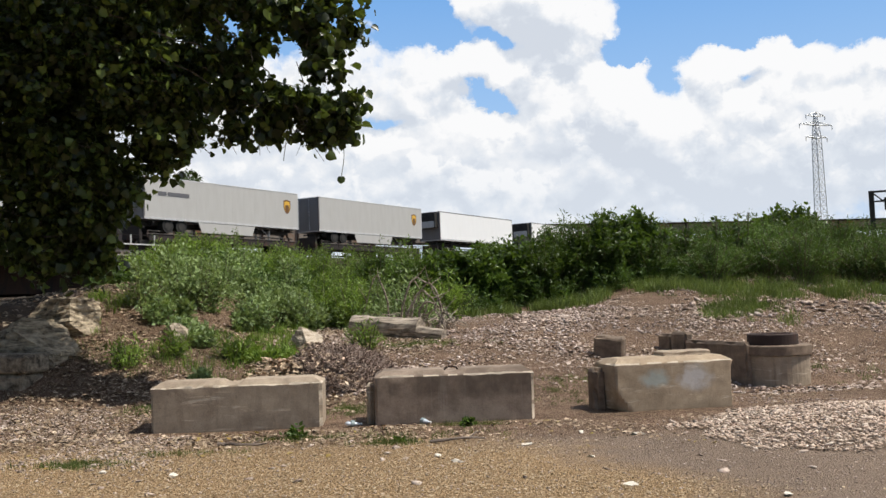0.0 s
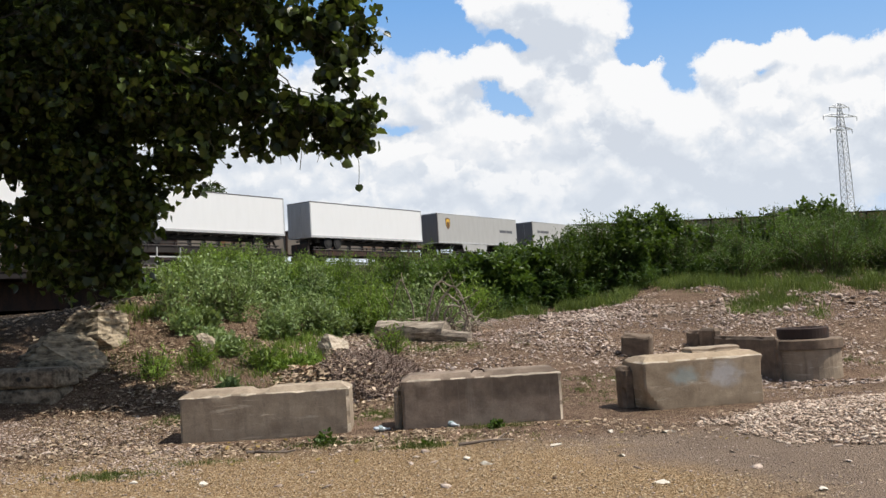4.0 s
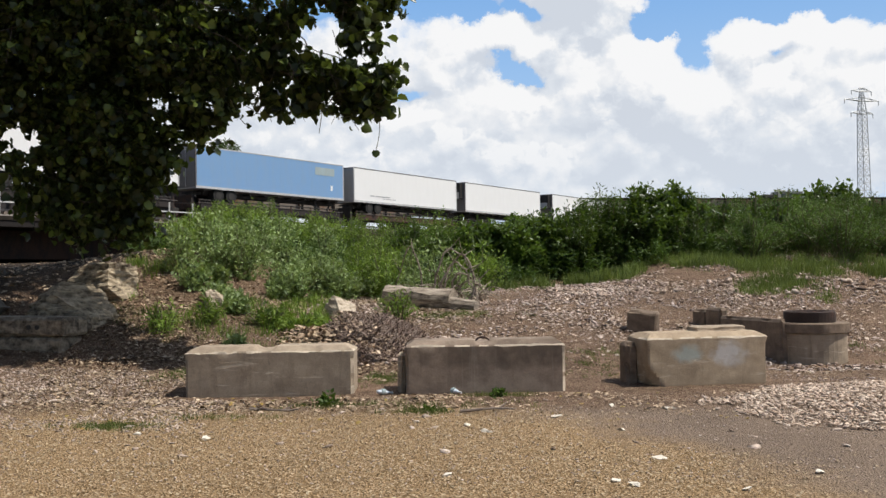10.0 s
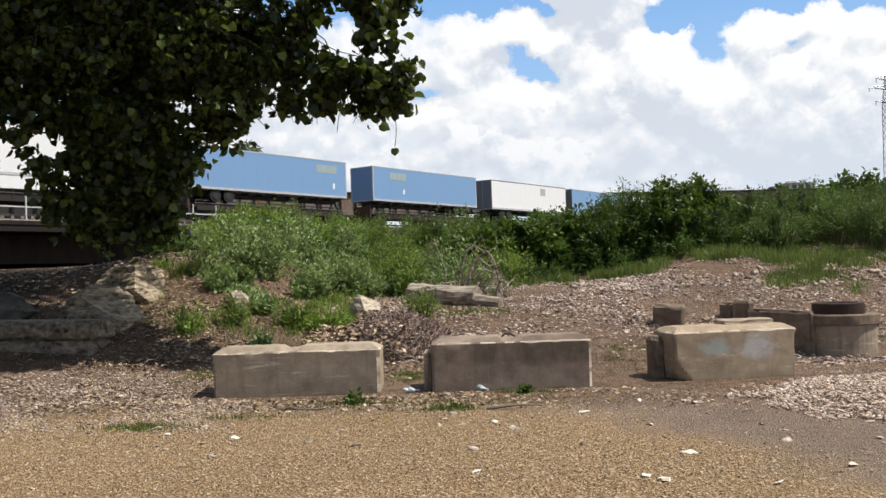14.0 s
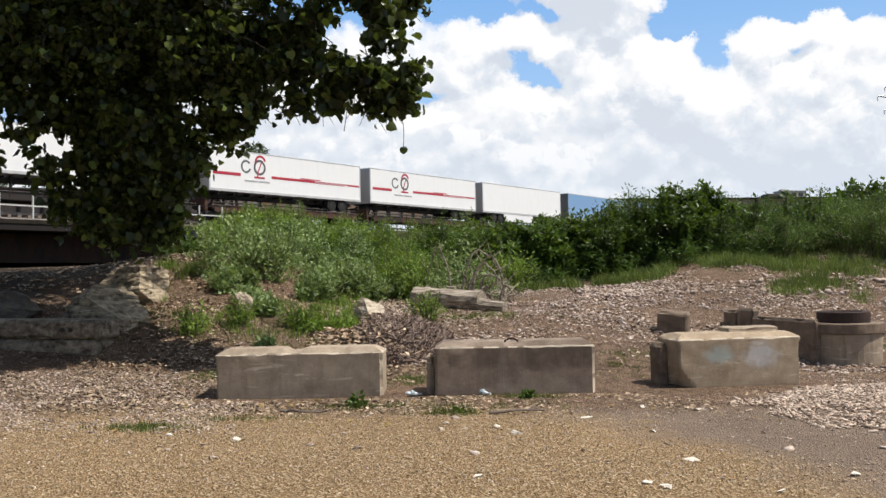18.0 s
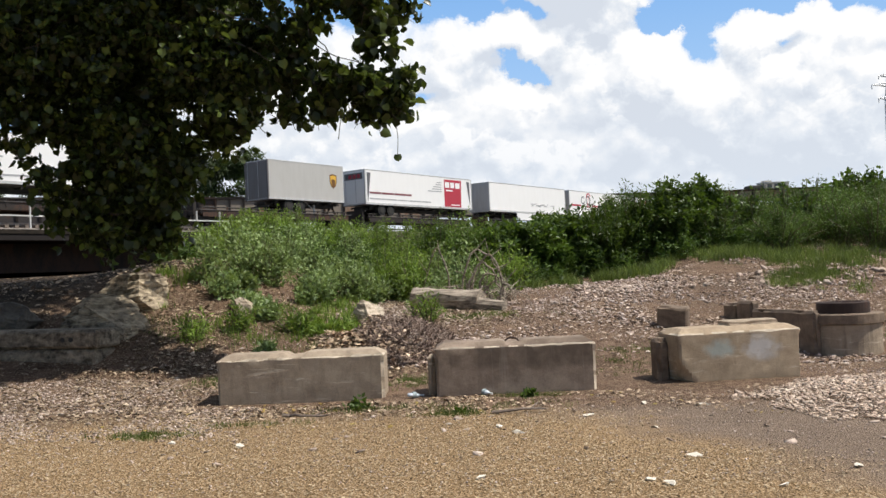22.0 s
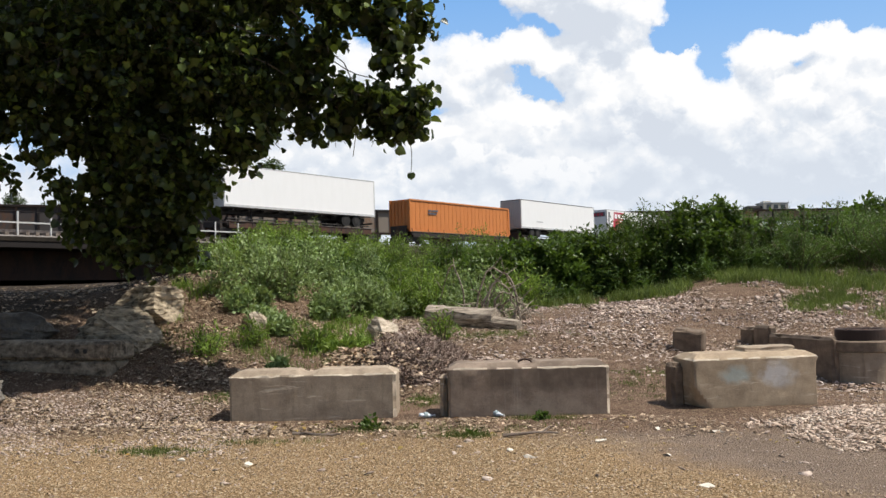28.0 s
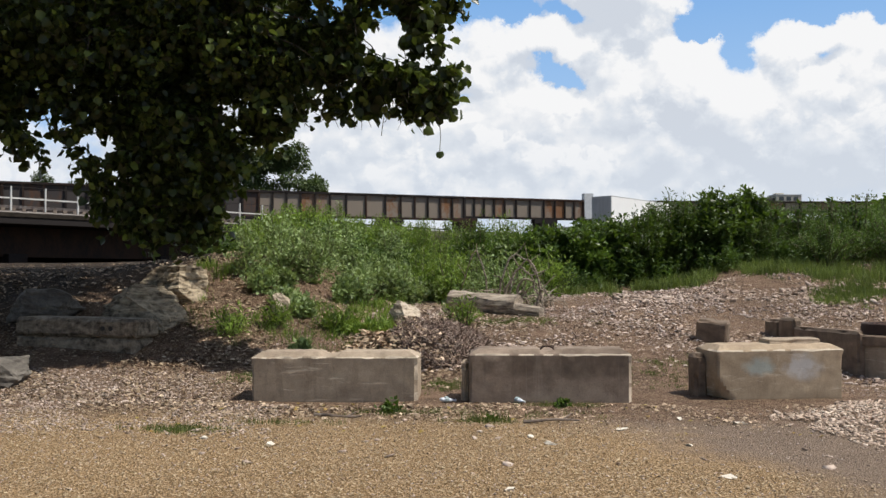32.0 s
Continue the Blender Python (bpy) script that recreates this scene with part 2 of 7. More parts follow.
LOG = grain_material("grey weathered driftwood", (0.11, 0.085, 0.065), (0.46, 0.39, 0.31))
BRUSH = stone_material("dry purplish brush", (0.17, 0.115, 0.09), (0.33, 0.245, 0.20), (0.10, 0.065, 0.05), (0.44, 0.355, 0.29), (0.24, 0.165, 0.13))
TROUGH = concrete_material("brown stained concrete", (0.30, 0.225, 0.165), (0.14, 0.105, 0.078))
GREY_CHIPS = stone_material("pale bark flakes", (0.320, 0.233, 0.156), (0.580, 0.446, 0.312), (0.200, 0.140, 0.090), (0.460, 0.344, 0.238), (0.680, 0.539, 0.385))
TWIG = tint_material("dry grey twigs", (0.13, 0.10, 0.08), (0.27, 0.22, 0.18), 0.9, 9, 0.4)
PALE_BARK = tint_material("pale twig bark", (0.09, 0.075, 0.055), (0.17, 0.145, 0.11), 0.85, 9, 0.4)
BARK = tint_material("dark furrowed bark", (0.05, 0.04, 0.03), (0.12, 0.10, 0.08), 0.9, 8, 0.9)
# skewed to near black: the crown's inner shade is put into the leaf colour
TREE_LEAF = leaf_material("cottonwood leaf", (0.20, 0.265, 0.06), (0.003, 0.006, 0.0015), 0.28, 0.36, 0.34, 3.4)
WEED_LEAF = leaf_material("weed leaf", (0.31, 0.44, 0.085), (0.022, 0.054, 0.010), 0.28)
SILVER_LEAF = leaf_material("silvery weed leaf", (0.43, 0.55, 0.24), (0.034, 0.074, 0.018), 0.22)
BUSH_LEAF = leaf_material("shrub leaf", (0.15, 0.235, 0.045), (0.018, 0.040, 0.008), 0.28, 0.4)
FERN_LEAF = leaf_material("feathery shrub leaf", (0.165, 0.25, 0.058), (0.02, 0.05, 0.011), 0.26)
PLUME_LEAF = leaf_material("bright feathery leaf", (0.36, 0.52, 0.07), (0.10, 0.19, 0.025), 0.38)
GRASS = leaf_material("grass blade", (0.225, 0.285, 0.075), (0.045, 0.072, 0.02), 0.26)
# darker weed leaf: shade in the gaps of the growth is put into the colour
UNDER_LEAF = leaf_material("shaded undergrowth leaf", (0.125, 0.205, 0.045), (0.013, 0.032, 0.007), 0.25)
DRY_GRASS = leaf_material("dull grass blade", (0.24, 0.27, 0.09), (0.11, 0.13, 0.05), 0.3)
YELLOW_LEAF = leaf_material("fallen yellow leaf", (0.55, 0.42, 0.09), (0.34, 0.20, 0.06), 0.2)
STEM = tint_material("green brown stem", (0.10, 0.11, 0.05), (0.16, 0.13, 0.08), 0.8, 9)
WHITE = paint("white trailer panel", (0.88, 0.875, 0.86), 0.42, 0.05)
GREY = paint("pale grey trailer panel", (0.49, 0.48, 0.455), 0.45, 0.14)
BLUE = paint("faded blue trailer panel", (0.20, 0.36, 0.60), 0.45, 0.30, (0.30, 0.36, 0.42))
ORANGE = paint("orange container panel", (0.58, 0.20, 0.05), 0.5, 0.3, (0.33, 0.11, 0.035))
RAIL_SILVER = paint("aluminium rail", (0.55, 0.55, 0.55), 0.4, 0.3)
ROOF_DARK = paint("dark roof edge", (0.16, 0.15, 0.15), 0.5, 0.3)
DOOR_GREY = paint("trailer door", (0.46, 0.45, 0.44), 0.5, 0.3)
DOOR_DARK = paint("dark trailer end", (0.20, 0.19, 0.19), 0.5, 0.3)
BLACK = tint_material("black undercarriage", (0.022, 0.021, 0.02), (0.05, 0.045, 0.04), 0.7, 2)
TYRE = tint_material("tyre rubber", (0.018, 0.018, 0.018), (0.035, 0.034, 0.032), 0.85, 4)
RIM = tint_material("pale wheel rim", (0.70, 0.69, 0.67), (0.52, 0.50, 0.48), 0.4, 3, 0.1, 0.3)
DECK_STEEL = rust_material("rusty flatcar steel", (0.04, 0.034, 0.031), (0.095, 0.05, 0.033), 0.5)
# bridge concrete near black: the shade of the opening is put into its colour
SHADE_CONCRETE = concrete_material("shade-darkened bridge concrete", (0.05, 0.04, 0.031), (0.018, 0.015, 0.012))
GIRDER_PANEL = rust_material("girder panel with old paint and rust", (0.27, 0.225, 0.18), (0.24, 0.115, 0.055), 0.34, 0.5)
GIRDER_GREY = rust_material("dark grey girder panel", (0.062, 0.054, 0.052), (0.10, 0.055, 0.035), 0.22, 0.5)
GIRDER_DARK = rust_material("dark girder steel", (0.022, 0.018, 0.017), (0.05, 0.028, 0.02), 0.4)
RAILING = paint("pale railing paint", (0.62, 0.61, 0.58), 0.5, 0.35)
RAIL_STEEL = tint_material("rail steel", (0.16, 0.12, 0.10), (0.30, 0.27, 0.25), 0.4, 6, 0.1, 0.7)
BALLAST = stone_material("track ballast", (0.20, 0.18, 0.16), (0.32, 0.30, 0.27), (0.14, 0.12, 0.11))
PYLON = tint_material("galvanised steel", (0.56, 0.57, 0.58), (0.68, 0.69, 0.70), 0.5, 2, 0.05, 0.2)
HEAP_STONES = stone_material("pale limestone gravel", (0.493, 0.378, 0.285), (0.670, 0.534, 0.423), (0.335, 0.245, 0.175), (0.744, 0.623, 0.515), (0.558, 0.432, 0.331), (0.428, 0.320, 0.235))
YARD_CHIPS = stone_material("tan chips of the yard", (0.30, 0.215, 0.125), (0.50, 0.39, 0.25), (0.17, 0.115, 0.065), (0.52, 0.42, 0.28), (0.40, 0.30, 0.18))
RED = paint("red livery film", (0.46, 0.03, 0.055), 0.4, 0.15)
MAROON = paint("dull maroon print", (0.22, 0.07, 0.08), 0.5, 0.1)
BROWN = paint("dark brown badge", (0.16, 0.075, 0.02), 0.4, 0.1)
GOLD = paint("gold badge", (0.72, 0.42, 0.05), 0.4, 0.1)
INK = paint("dark grey print", (0.12, 0.12, 0.13), 0.5, 0.1)
PALE_INK = paint("grey print", (0.42, 0.42, 0.43), 0.5, 0.1)
PATCH_BLUE = paint("pale blue sprayed paint", (0.36, 0.45, 0.47), 0.8, 0.5, (0.30, 0.27, 0.22))
CLEAR = tint_material("cloudy clear plastic", (0.55, 0.60, 0.66), (0.72, 0.76, 0.80), 0.18, 9, 0.1, 0.0, 0.6)
WHITE_STONE = tint_material("white limestone flake", (0.60, 0.54, 0.45), (0.76, 0.70, 0.60), 0.9, 12, 0.3)
IRON = rust_material("rusted cast iron", (0.05, 0.035, 0.03), (0.13, 0.055, 0.035), 0.6)
FACADE = tint_material("beige facade", (0.45, 0.42, 0.36), (0.52, 0.49, 0.43), 0.9, 0.4)
GLASS_DARK = tint_material("dark window", (0.06, 0.07, 0.08), (0.09, 0.10, 0.11), 0.15, 0.5, 0.02)
PALE_WALL = tint_material("pale painted wall", (0.62, 0.63, 0.63), (0.72, 0.72, 0.71), 0.8, 0.3)
FAR_LEAF = leaf_material("distant tree leaf", (0.10, 0.145, 0.05), (0.05, 0.075, 0.028), 0.2)


def sky_material():
    """Fair-weather clouds over blue: fields of puffs in bearing and height."""
    n = Nodes("cloudy sky")
    uv = n.add("UVMap").outputs[0]          # bearing and elevation, in tens of degrees

    def field(vec):
        w1 = n.add("TexNoise")
        n.put(w1, "Vector", vec)
        w1.inputs["Scale"].default_value, w1.inputs["Detail"].default_value = 2.4, 8
        w1.inputs["Roughness"].default_value = 0.62
        w = n.add("VectorMath", operation="SUBTRACT")
        n.put(w, 0, w1.outputs["Color"])
        w.inputs[1].default_value = (0.5, 0.5, 0.5)
        ws = n.add("VectorMath", operation="SCALE")
        n.put(ws, 0, w.outputs[0])
        ws.inputs["Scale"].default_value = 0.42
        p = n.add("VectorMath", operation="ADD")
        n.put(p, 0, vec)
        n.put(p, 1, ws.outputs[0])
        q = p.outputs[0]
        total = n.math("ADD", n.math("MULTIPLY", n.noise(q, 1.5, 5, 0.55), 0.55), n.math("MULTIPLY", n.noise(vec, 5.5, 6, 0.62), 0.30))
        puff = n.math("SUBTRACT", 0.62, n.voronoi(q, 4.2, "SMOOTH_F1"))
        total = n.math("ADD", total, n.math("MULTIPLY", puff, 0.18))
        for x, y, rx, ry, k in GAPS + PUFFS:
            m = n.add("Mapping", vector_type="TEXTURE")
            n.put(m, "Vector", q)
            m.inputs["Location"].default_value, m.inputs["Scale"].default_value = (x, y, 0), (rx, ry, 1)
            g = n.add("TexGradient", gradient_type="SPHERICAL")
            n.put(g, "Vector", m.outputs[0])
            total = n.math("ADD", total, n.math("MULTIPLY", g.outputs[1], k))
        return total
    f0 = field(uv)
    shift = n.add("VectorMath", operation="ADD")
    n.put(shift, 0, uv)
    shift.inputs[1].default_value = (0.05, 0.13, 0)
    f1 = field(shift.outputs[0])
    cover = n.ramp(f0, (0.345, 0.0), (0.405, 0.42), (0.46, 0.86), (0.55, 1.0))
    lit = n.math("ADD", n.math("MULTIPLY", n.math("SUBTRACT", f0, f1), 2.4), 0.50)
    soft = n.noise(n.scaled(uv, (0.8, 1.3, 1)), 3.0, 7, 0.6, 0.4)
    lit = n.math("ADD", lit, n.math("MULTIPLY", n.math("SUBTRACT", soft, 0.48), 0.8))
    def billow(vec):
        w = n.add("TexNoise")
        n.put(w, "Vector", vec)
        w.inputs["Scale"].default_value, w.inputs["Detail"].default_value = 5.0, 5
        ws = n.add("VectorMath", operation="SCALE")
        n.put(ws, 0, w.outputs["Color"])
        ws.inputs["Scale"].default_value = 0.16
        p = n.add("VectorMath", operation="ADD")
        n.put(p, 0, vec)
        n.put(p, 1, ws.outputs[0])
        q = n.scaled(p.outputs[0], (1.0, 1.25, 1.0))
        return n.math("ADD", n.math("MULTIPLY", n.voronoi(q, 3.2, "SMOOTH_F1"), 0.65), n.math("MULTIPLY", n.voronoi(q, 7.5, "SMOOTH_F1"), 0.35))
    lift = n.add("VectorMath", operation="ADD")
    n.put(lift, 0, uv)
    lift.inputs[1].default_value = (0.03, 0.09, 0)
    lit = n.math("ADD", lit, n.math("MULTIPLY", n.math("SUBTRACT", billow(lift.outputs[0]), billow(uv)), 2.0))
    # heads of cloud standing before one another, bright along their upper edges
    for size, off, amount in ((1.9, (3.1, 0.4, 0), 0.75), (4.2, (7.7, 2.3, 0), 0.4)):
        def heads(vec):
            w = n.add("TexNoise")
            n.put(w, "Vector", vec)
            w.inputs["Scale"].default_value, w.inputs["Detail"].default_value = size * 2.6, 4
            ws = n.add("VectorMath", operation="SCALE")
            n.put(ws, 0, w.outputs["Color"])
            ws.inputs["Scale"].default_value = 0.45 / size
            p = n.add("VectorMath", operation="ADD")
            n.put(p, 0, vec)
            n.put(p, 1, ws.outputs[0])
            return n.noise(n.scaled(p.outputs[0], (1.0, 1.25, 1.0)), size, 6, 0.55)
        a, b = n.add("VectorMath", operation="ADD"), n.add("VectorMath", operation="ADD")
        n.put(a, 0, uv)
        a.inputs[1].default_value = off
        n.put(b, 0, a.outputs[0])
        b.inputs[1].default_value = (0.06 / size, 0.26 / size, 0)
        h, h2 = heads(a.outputs[0]), heads(b.outputs[0])
        top = n.math("ADD", n.math("MULTIPLY", n.math("SUBTRACT", h, h2), 7.0), 0.25, True)
        rim = n.math("MULTIPLY", n.ramp(h, (0.46, 0.0), (0.525, 1.0)), n.ramp(h, (0.50, 1.0), (0.68, 0.0)))
        lit = n.math("ADD", lit, n.math("MULTIPLY", n.math("SUBTRACT", n.math("MULTIPLY", rim, top), 0.22), amount))
    thick = n.ramp(f0, (0.5, 0.0), (1.1, 0.14))
    lit = n.math("SUBTRACT", lit, thick)
    cloud = n.ramp(n.math("ADD", n.math("MULTIPLY", lit, 0.68), 0.185), (0.04, (0.66, 0.71, 0.79)), (0.30, (0.755, 0.80, 0.865)), (0.46, (0.84, 0.865, 0.905)), (0.58, (0.90, 0.915, 0.94)), (0.72, (0.97, 0.972, 0.98)))
    sep = n.add("SeparateXYZ")
    n.put(sep, 0, uv)
    blue = n.ramp(n.math("MULTIPLY", sep.outputs[1], 0.4), (0.0, (0.60, 0.73, 0.91)), (0.45, (0.36, 0.58, 0.90)), (0.75, (0.21, 0.44, 0.83)), (1.0, (0.13, 0.32, 0.71)))
    low = n.ramp(sep.outputs[1], (0.30, 1.0), (1.25, 0.0))
    cloud = n.mix(n.math("MULTIPLY", low, 0.55), cloud, (0.70, 0.77, 0.865))
    col = n.mix(cover, blue, cloud)
    e = n.add("Emission")
    n.put(e, 0, col)
    e.inputs[1].default_value = 0.945
    n.tree.links.new(e.outputs[0], n.out.inputs[0])
    return n.mat


# openings of blue, and single puffs: bearing, elevation, half widths (tens of degrees), weight
GAPS = [(1.75, 1.78, 1.0, 0.42, -1.2), (2.75, 1.77, 1.3, 0.46, -1.6), (0.42, 1.26, 0.19, 0.085, -0.7), (0.27, 1.33, 0.13, 0.09, -0.45), (1.50, 1.33, 0.26, 0.30, -0.8),
        (-0.05, 1.85, 0.36, 0.34, -0.7), (1.25, 1.54, 0.40, 0.13, -0.7), (-0.9, 1.75, 0.6, 0.34, -0.4), (-0.32, 1.16, 0.30, 0.09, -0.6), (0.45, 1.62, 0.3, 0.12, -0.4), (0.10, 1.60, 0.16, 0.16, -0.5), (1.95, 1.28, 0.14, 0.08, -0.5), (-0.30, 1.95, 0.3, 0.2, -0.5)]
PUFFS = [(0.85, 1.78, 0.60, 0.34, 1.0), (2.62, 2.06, 0.36, 0.22, 1.5), (1.0, 0.95, 2.2, 0.62, 0.45), (2.2, 1.05, 1.6, 0.56, 0.45), (-0.8, 0.9, 1.6, 0.8, 0.4),
         (0.30, 1.50, 0.5, 0.14, 0.5), (0.22, 1.88, 0.3, 0.16, 0.5), (1.1, 1.30, 0.45, 0.26, 0.35), (1.75, 1.42, 0.36, 0.2, 0.45)]


# ---- building helpers ----
def from_arrays(name, verts, faces, mat):
    """A mesh from arrays of vertices and of faces that all have the same number of corners."""
    me = bpy.data.meshes.new(name)
    verts, faces = np.asarray(verts, np.float32), np.asarray(faces, np.int32)
    k = faces.shape[1]
    me.vertices.add(len(verts))
    me.vertices.foreach_set("co", verts.ravel())
    me.loops.add(faces.size)
    me.loops.foreach_set("vertex_index", faces.ravel())
    me.polygons.add(len(faces))
    me.polygons.foreach_set("loop_start", np.arange(0, faces.size, k, dtype=np.int32))
    me.polygons.foreach_set("loop_total", np.full(len(faces), k, np.int32))
    me.update(calc_edges=True)
    me.materials.append(mat)
    return me


def child(ob, parent, label=""):
    if parent is not None:
        ob.parent = parent
    if label:
        ob["label"] = label
    return ob


def part(name, bm, mat, parent, label="", smooth=False):
    me = bpy.data.meshes.new(name)
    bm.to_mesh(me)
    bm.free()
    me.materials.append(mat)
    if smooth:
        me.polygons.foreach_set("use_smooth", [True] * len(me.polygons))
    return child(new(name, me), parent, label)


def box(bm, x0, x1, y0, y1, z0, z1, bevel=0.0):
    r = bmesh.ops.create_cube(bm, size=1, matrix=Matrix.LocRotScale(((x0 + x1) / 2, (y0 + y1) / 2, (z0 + z1) / 2), None, (x1 - x0, y1 - y0, z1 - z0)))
    if bevel:
        bmesh.ops.bevel(bm, geom=list({e for v in r["verts"] for e in v.link_edges}), offset=bevel, segments=2, affect="EDGES", profile=0.6)
    return bm


def boxes(*bounds, bevel=0.0):
    bm = bmesh.new()
    for b in bounds:
        box(bm, *b, bevel=bevel)
    return bm


def rod(bm, a, b, r0, r1=None, sides=6):
    a, b = Vector(a), Vector(b)
    d = b - a
    if d.length < 1e-6:
        return bm
    m = Matrix.Translation((a + b) / 2) @ d.to_track_quat("Z", "Y").to_matrix().to_4x4()
    bmesh.ops.create_cone(bm, cap_ends=True, segments=sides, radius1=r0, radius2=r0 if r1 is None else r1, depth=d.length, matrix=m)
    return bm


def disc(bm, x, y0, y1, z, r, sides=24):
    """A wheel-like drum whose axle lies along y."""
    m = Matrix.Translation((x, (y0 + y1) / 2, z)) @ pose(0, 0, 0, 90)
    bmesh.ops.create_cone(bm, cap_ends=True, segments=sides, radius1=r, radius2=r, depth=abs(y1 - y0), matrix=m)
    return bm


def empty(name, m=None):
    ob = new(name)
    ob.empty_display_size = 0.3
    if m is not None:
        ob.matrix_world = m
    return ob


rng = np.random.default_rng(11)


def at(az, el, d):
    """A place by its bearing and elevation in degrees and its distance over the ground from the stand."""
    return Vector((d * math.sin(radians(az)), d * math.cos(radians(az)), EYE + d * math.tan(radians(el))))


def scatter_mesh(name, template, tri, places, mats, sizes, material):
    """Many small pieces joined in one mesh: template vertices, its faces, a place, a turn and a size for each."""
    t = np.asarray(template, np.float32)
    v = np.einsum("nij,kj->nki", mats, t) * np.asarray(sizes)[:, None, None] if np.ndim(sizes) == 1 else np.einsum("nij,nkj->nki", mats, t[None] * sizes[:, None, :])
    v = v + np.asarray(places)[:, None, :]
    n, k = len(places), len(t)
    f = (np.asarray(tri)[None] + (np.arange(n) * k)[:, None, None]).reshape(-1, np.asarray(tri).shape[1])
    return from_arrays(name, v.reshape(-1, 3), f, material)


def turns(n, tilt=math.pi, up=None):
    """Random rotations: a spin about z, then a lean of at most tilt, then a spin."""
    a, b, c = rng.uniform(0, 2 * math.pi, n), rng.uniform(-tilt, tilt, n), rng.uniform(0, 2 * math.pi, n)
    ca, sa, cb, sb, cc, sc = np.cos(a), np.sin(a), np.cos(b), np.sin(b), np.cos(c), np.sin(c)
    z, o = np.zeros(n), np.ones(n)
    A = np.stack([np.stack([ca, -sa, z], -1), np.stack([sa, ca, z], -1), np.stack([z, z, o], -1)], 1)
    B = np.stack([np.stack([o, z, z], -1), np.stack([z, cb, -sb], -1), np.stack([z, sb, cb], -1)], 1)
    C = np.stack([np.stack([cc, -sc, z], -1), np.stack([sc, cc, z], -1), np.stack([z, z, o], -1)], 1)
    return A @ B @ C


# a leaf folded along its rib, pointing along +x; a blade of grass along +z; a lump of stone
LEAF = [(0, 0, 0), (0.28, 0.30, 0.07), (0.62, 0.27, 0.06), (1, 0, -0.10), (0.62, -0.27, 0.06), (0.28, -0.30, 0.07), (0.5, 0, 0.0)]
LEAF_F = [(0, 6, 1), (1, 6, 2), (2, 6, 3), (3, 6, 4), (4, 6, 5), (5, 6, 0)]
SLIM = [(0, 0, 0), (0.45, 0.12, 0.05), (1, 0, -0.12), (0.45, -0.12, 0.05)]
SLIM_F = [(0, 2, 1), (0, 3, 2)]
CHIP = [(0, 0, 0), (0.35, 0.30, 0.08), (0.75, 0.24, 0.05), (1, 0, -0.08), (0.5, -0.28, 0.07)]
CHIP_F = [(0, 4, 1), (1, 4, 2), (2, 4, 3)]
OVAL = [(0, 0, 0), (0.48, 0.27, 0.07), (1, 0, -0.10), (0.48, -0.27, 0.07)]
WISP = [(0, 0, 0), (0.45, 0.05, 0.03), (1, 0, -0.10), (0.45, -0.05, 0.03)]
BLADE = [(-0.03, 0, 0), (0.03, 0, 0), (0.022, 0.08, 0.55), (-0.02, 0.08, 0.55), (0.0, 0.26, 1.0)]
BLADE_F = [(0, 1, 2), (0, 2, 3), (3, 2, 4)]


def shard(seed, flat=0.6):
    """A broken stone with flat faces."""
    rnd = random.Random(seed)
    bm = bmesh.new()
    for _ in range(9):
        d = Vector((rnd.gauss(0, 1), rnd.gauss(0, 1), rnd.gauss(0, 1))).normalized() * 0.5
        bm.verts.new((d.x * rnd.uniform(0.8, 1.3), d.y, d.z))
    r = bmesh.ops.convex_hull(bm, input=bm.verts)
    bmesh.ops.delete(bm, geom=[g for g in r["geom_interior"] if isinstance(g, bmesh.types.BMVert)], context="VERTS")
    bmesh.ops.triangulate(bm, faces=bm.faces)
    bm.verts.index_update()
    vs, fs = [tuple(v.co) for v in bm.verts], [[v.index for v in f.verts] for f in bm.faces]
    bm.free()
    return vs, fs


SHARDS = [shard(s) for s in (3, 5, 8, 12)]


# ---- the lie of the land ----
TRACK_AZ, TRACK_P = 33.0, 52.15      # bearing of the track, distance of the near side of the train
RAIL_Z = EYE + 4.45
U = Vector((math.sin(radians(TRACK_AZ)), math.cos(radians(TRACK_AZ)), 0))
V = Vector((-U.y, U.x, 0))           # across the track, away from the stand
TRACK = Matrix.Translation(V * TRACK_P) @ pose(0, 0, 0, 0, 0, 90 - TRACK_AZ)


def smooth(a, b, x):
    t = np.clip((x - a) / (b - a), 0, 1)
    return t * t * (3 - 2 * t)


def wobble(x, y):
    return (np.sin(x * 0.9 + 1.3 * np.sin(y * 0.7)) * np.sin(y * 1.1 + 0.8 * np.sin(x * 0.5)) * 0.5
            + np.sin(x * 2.3 + y * 1.7 + np.sin(x * 1.1)) * np.sin(y * 2.9 - x * 0.8) * 0.25)


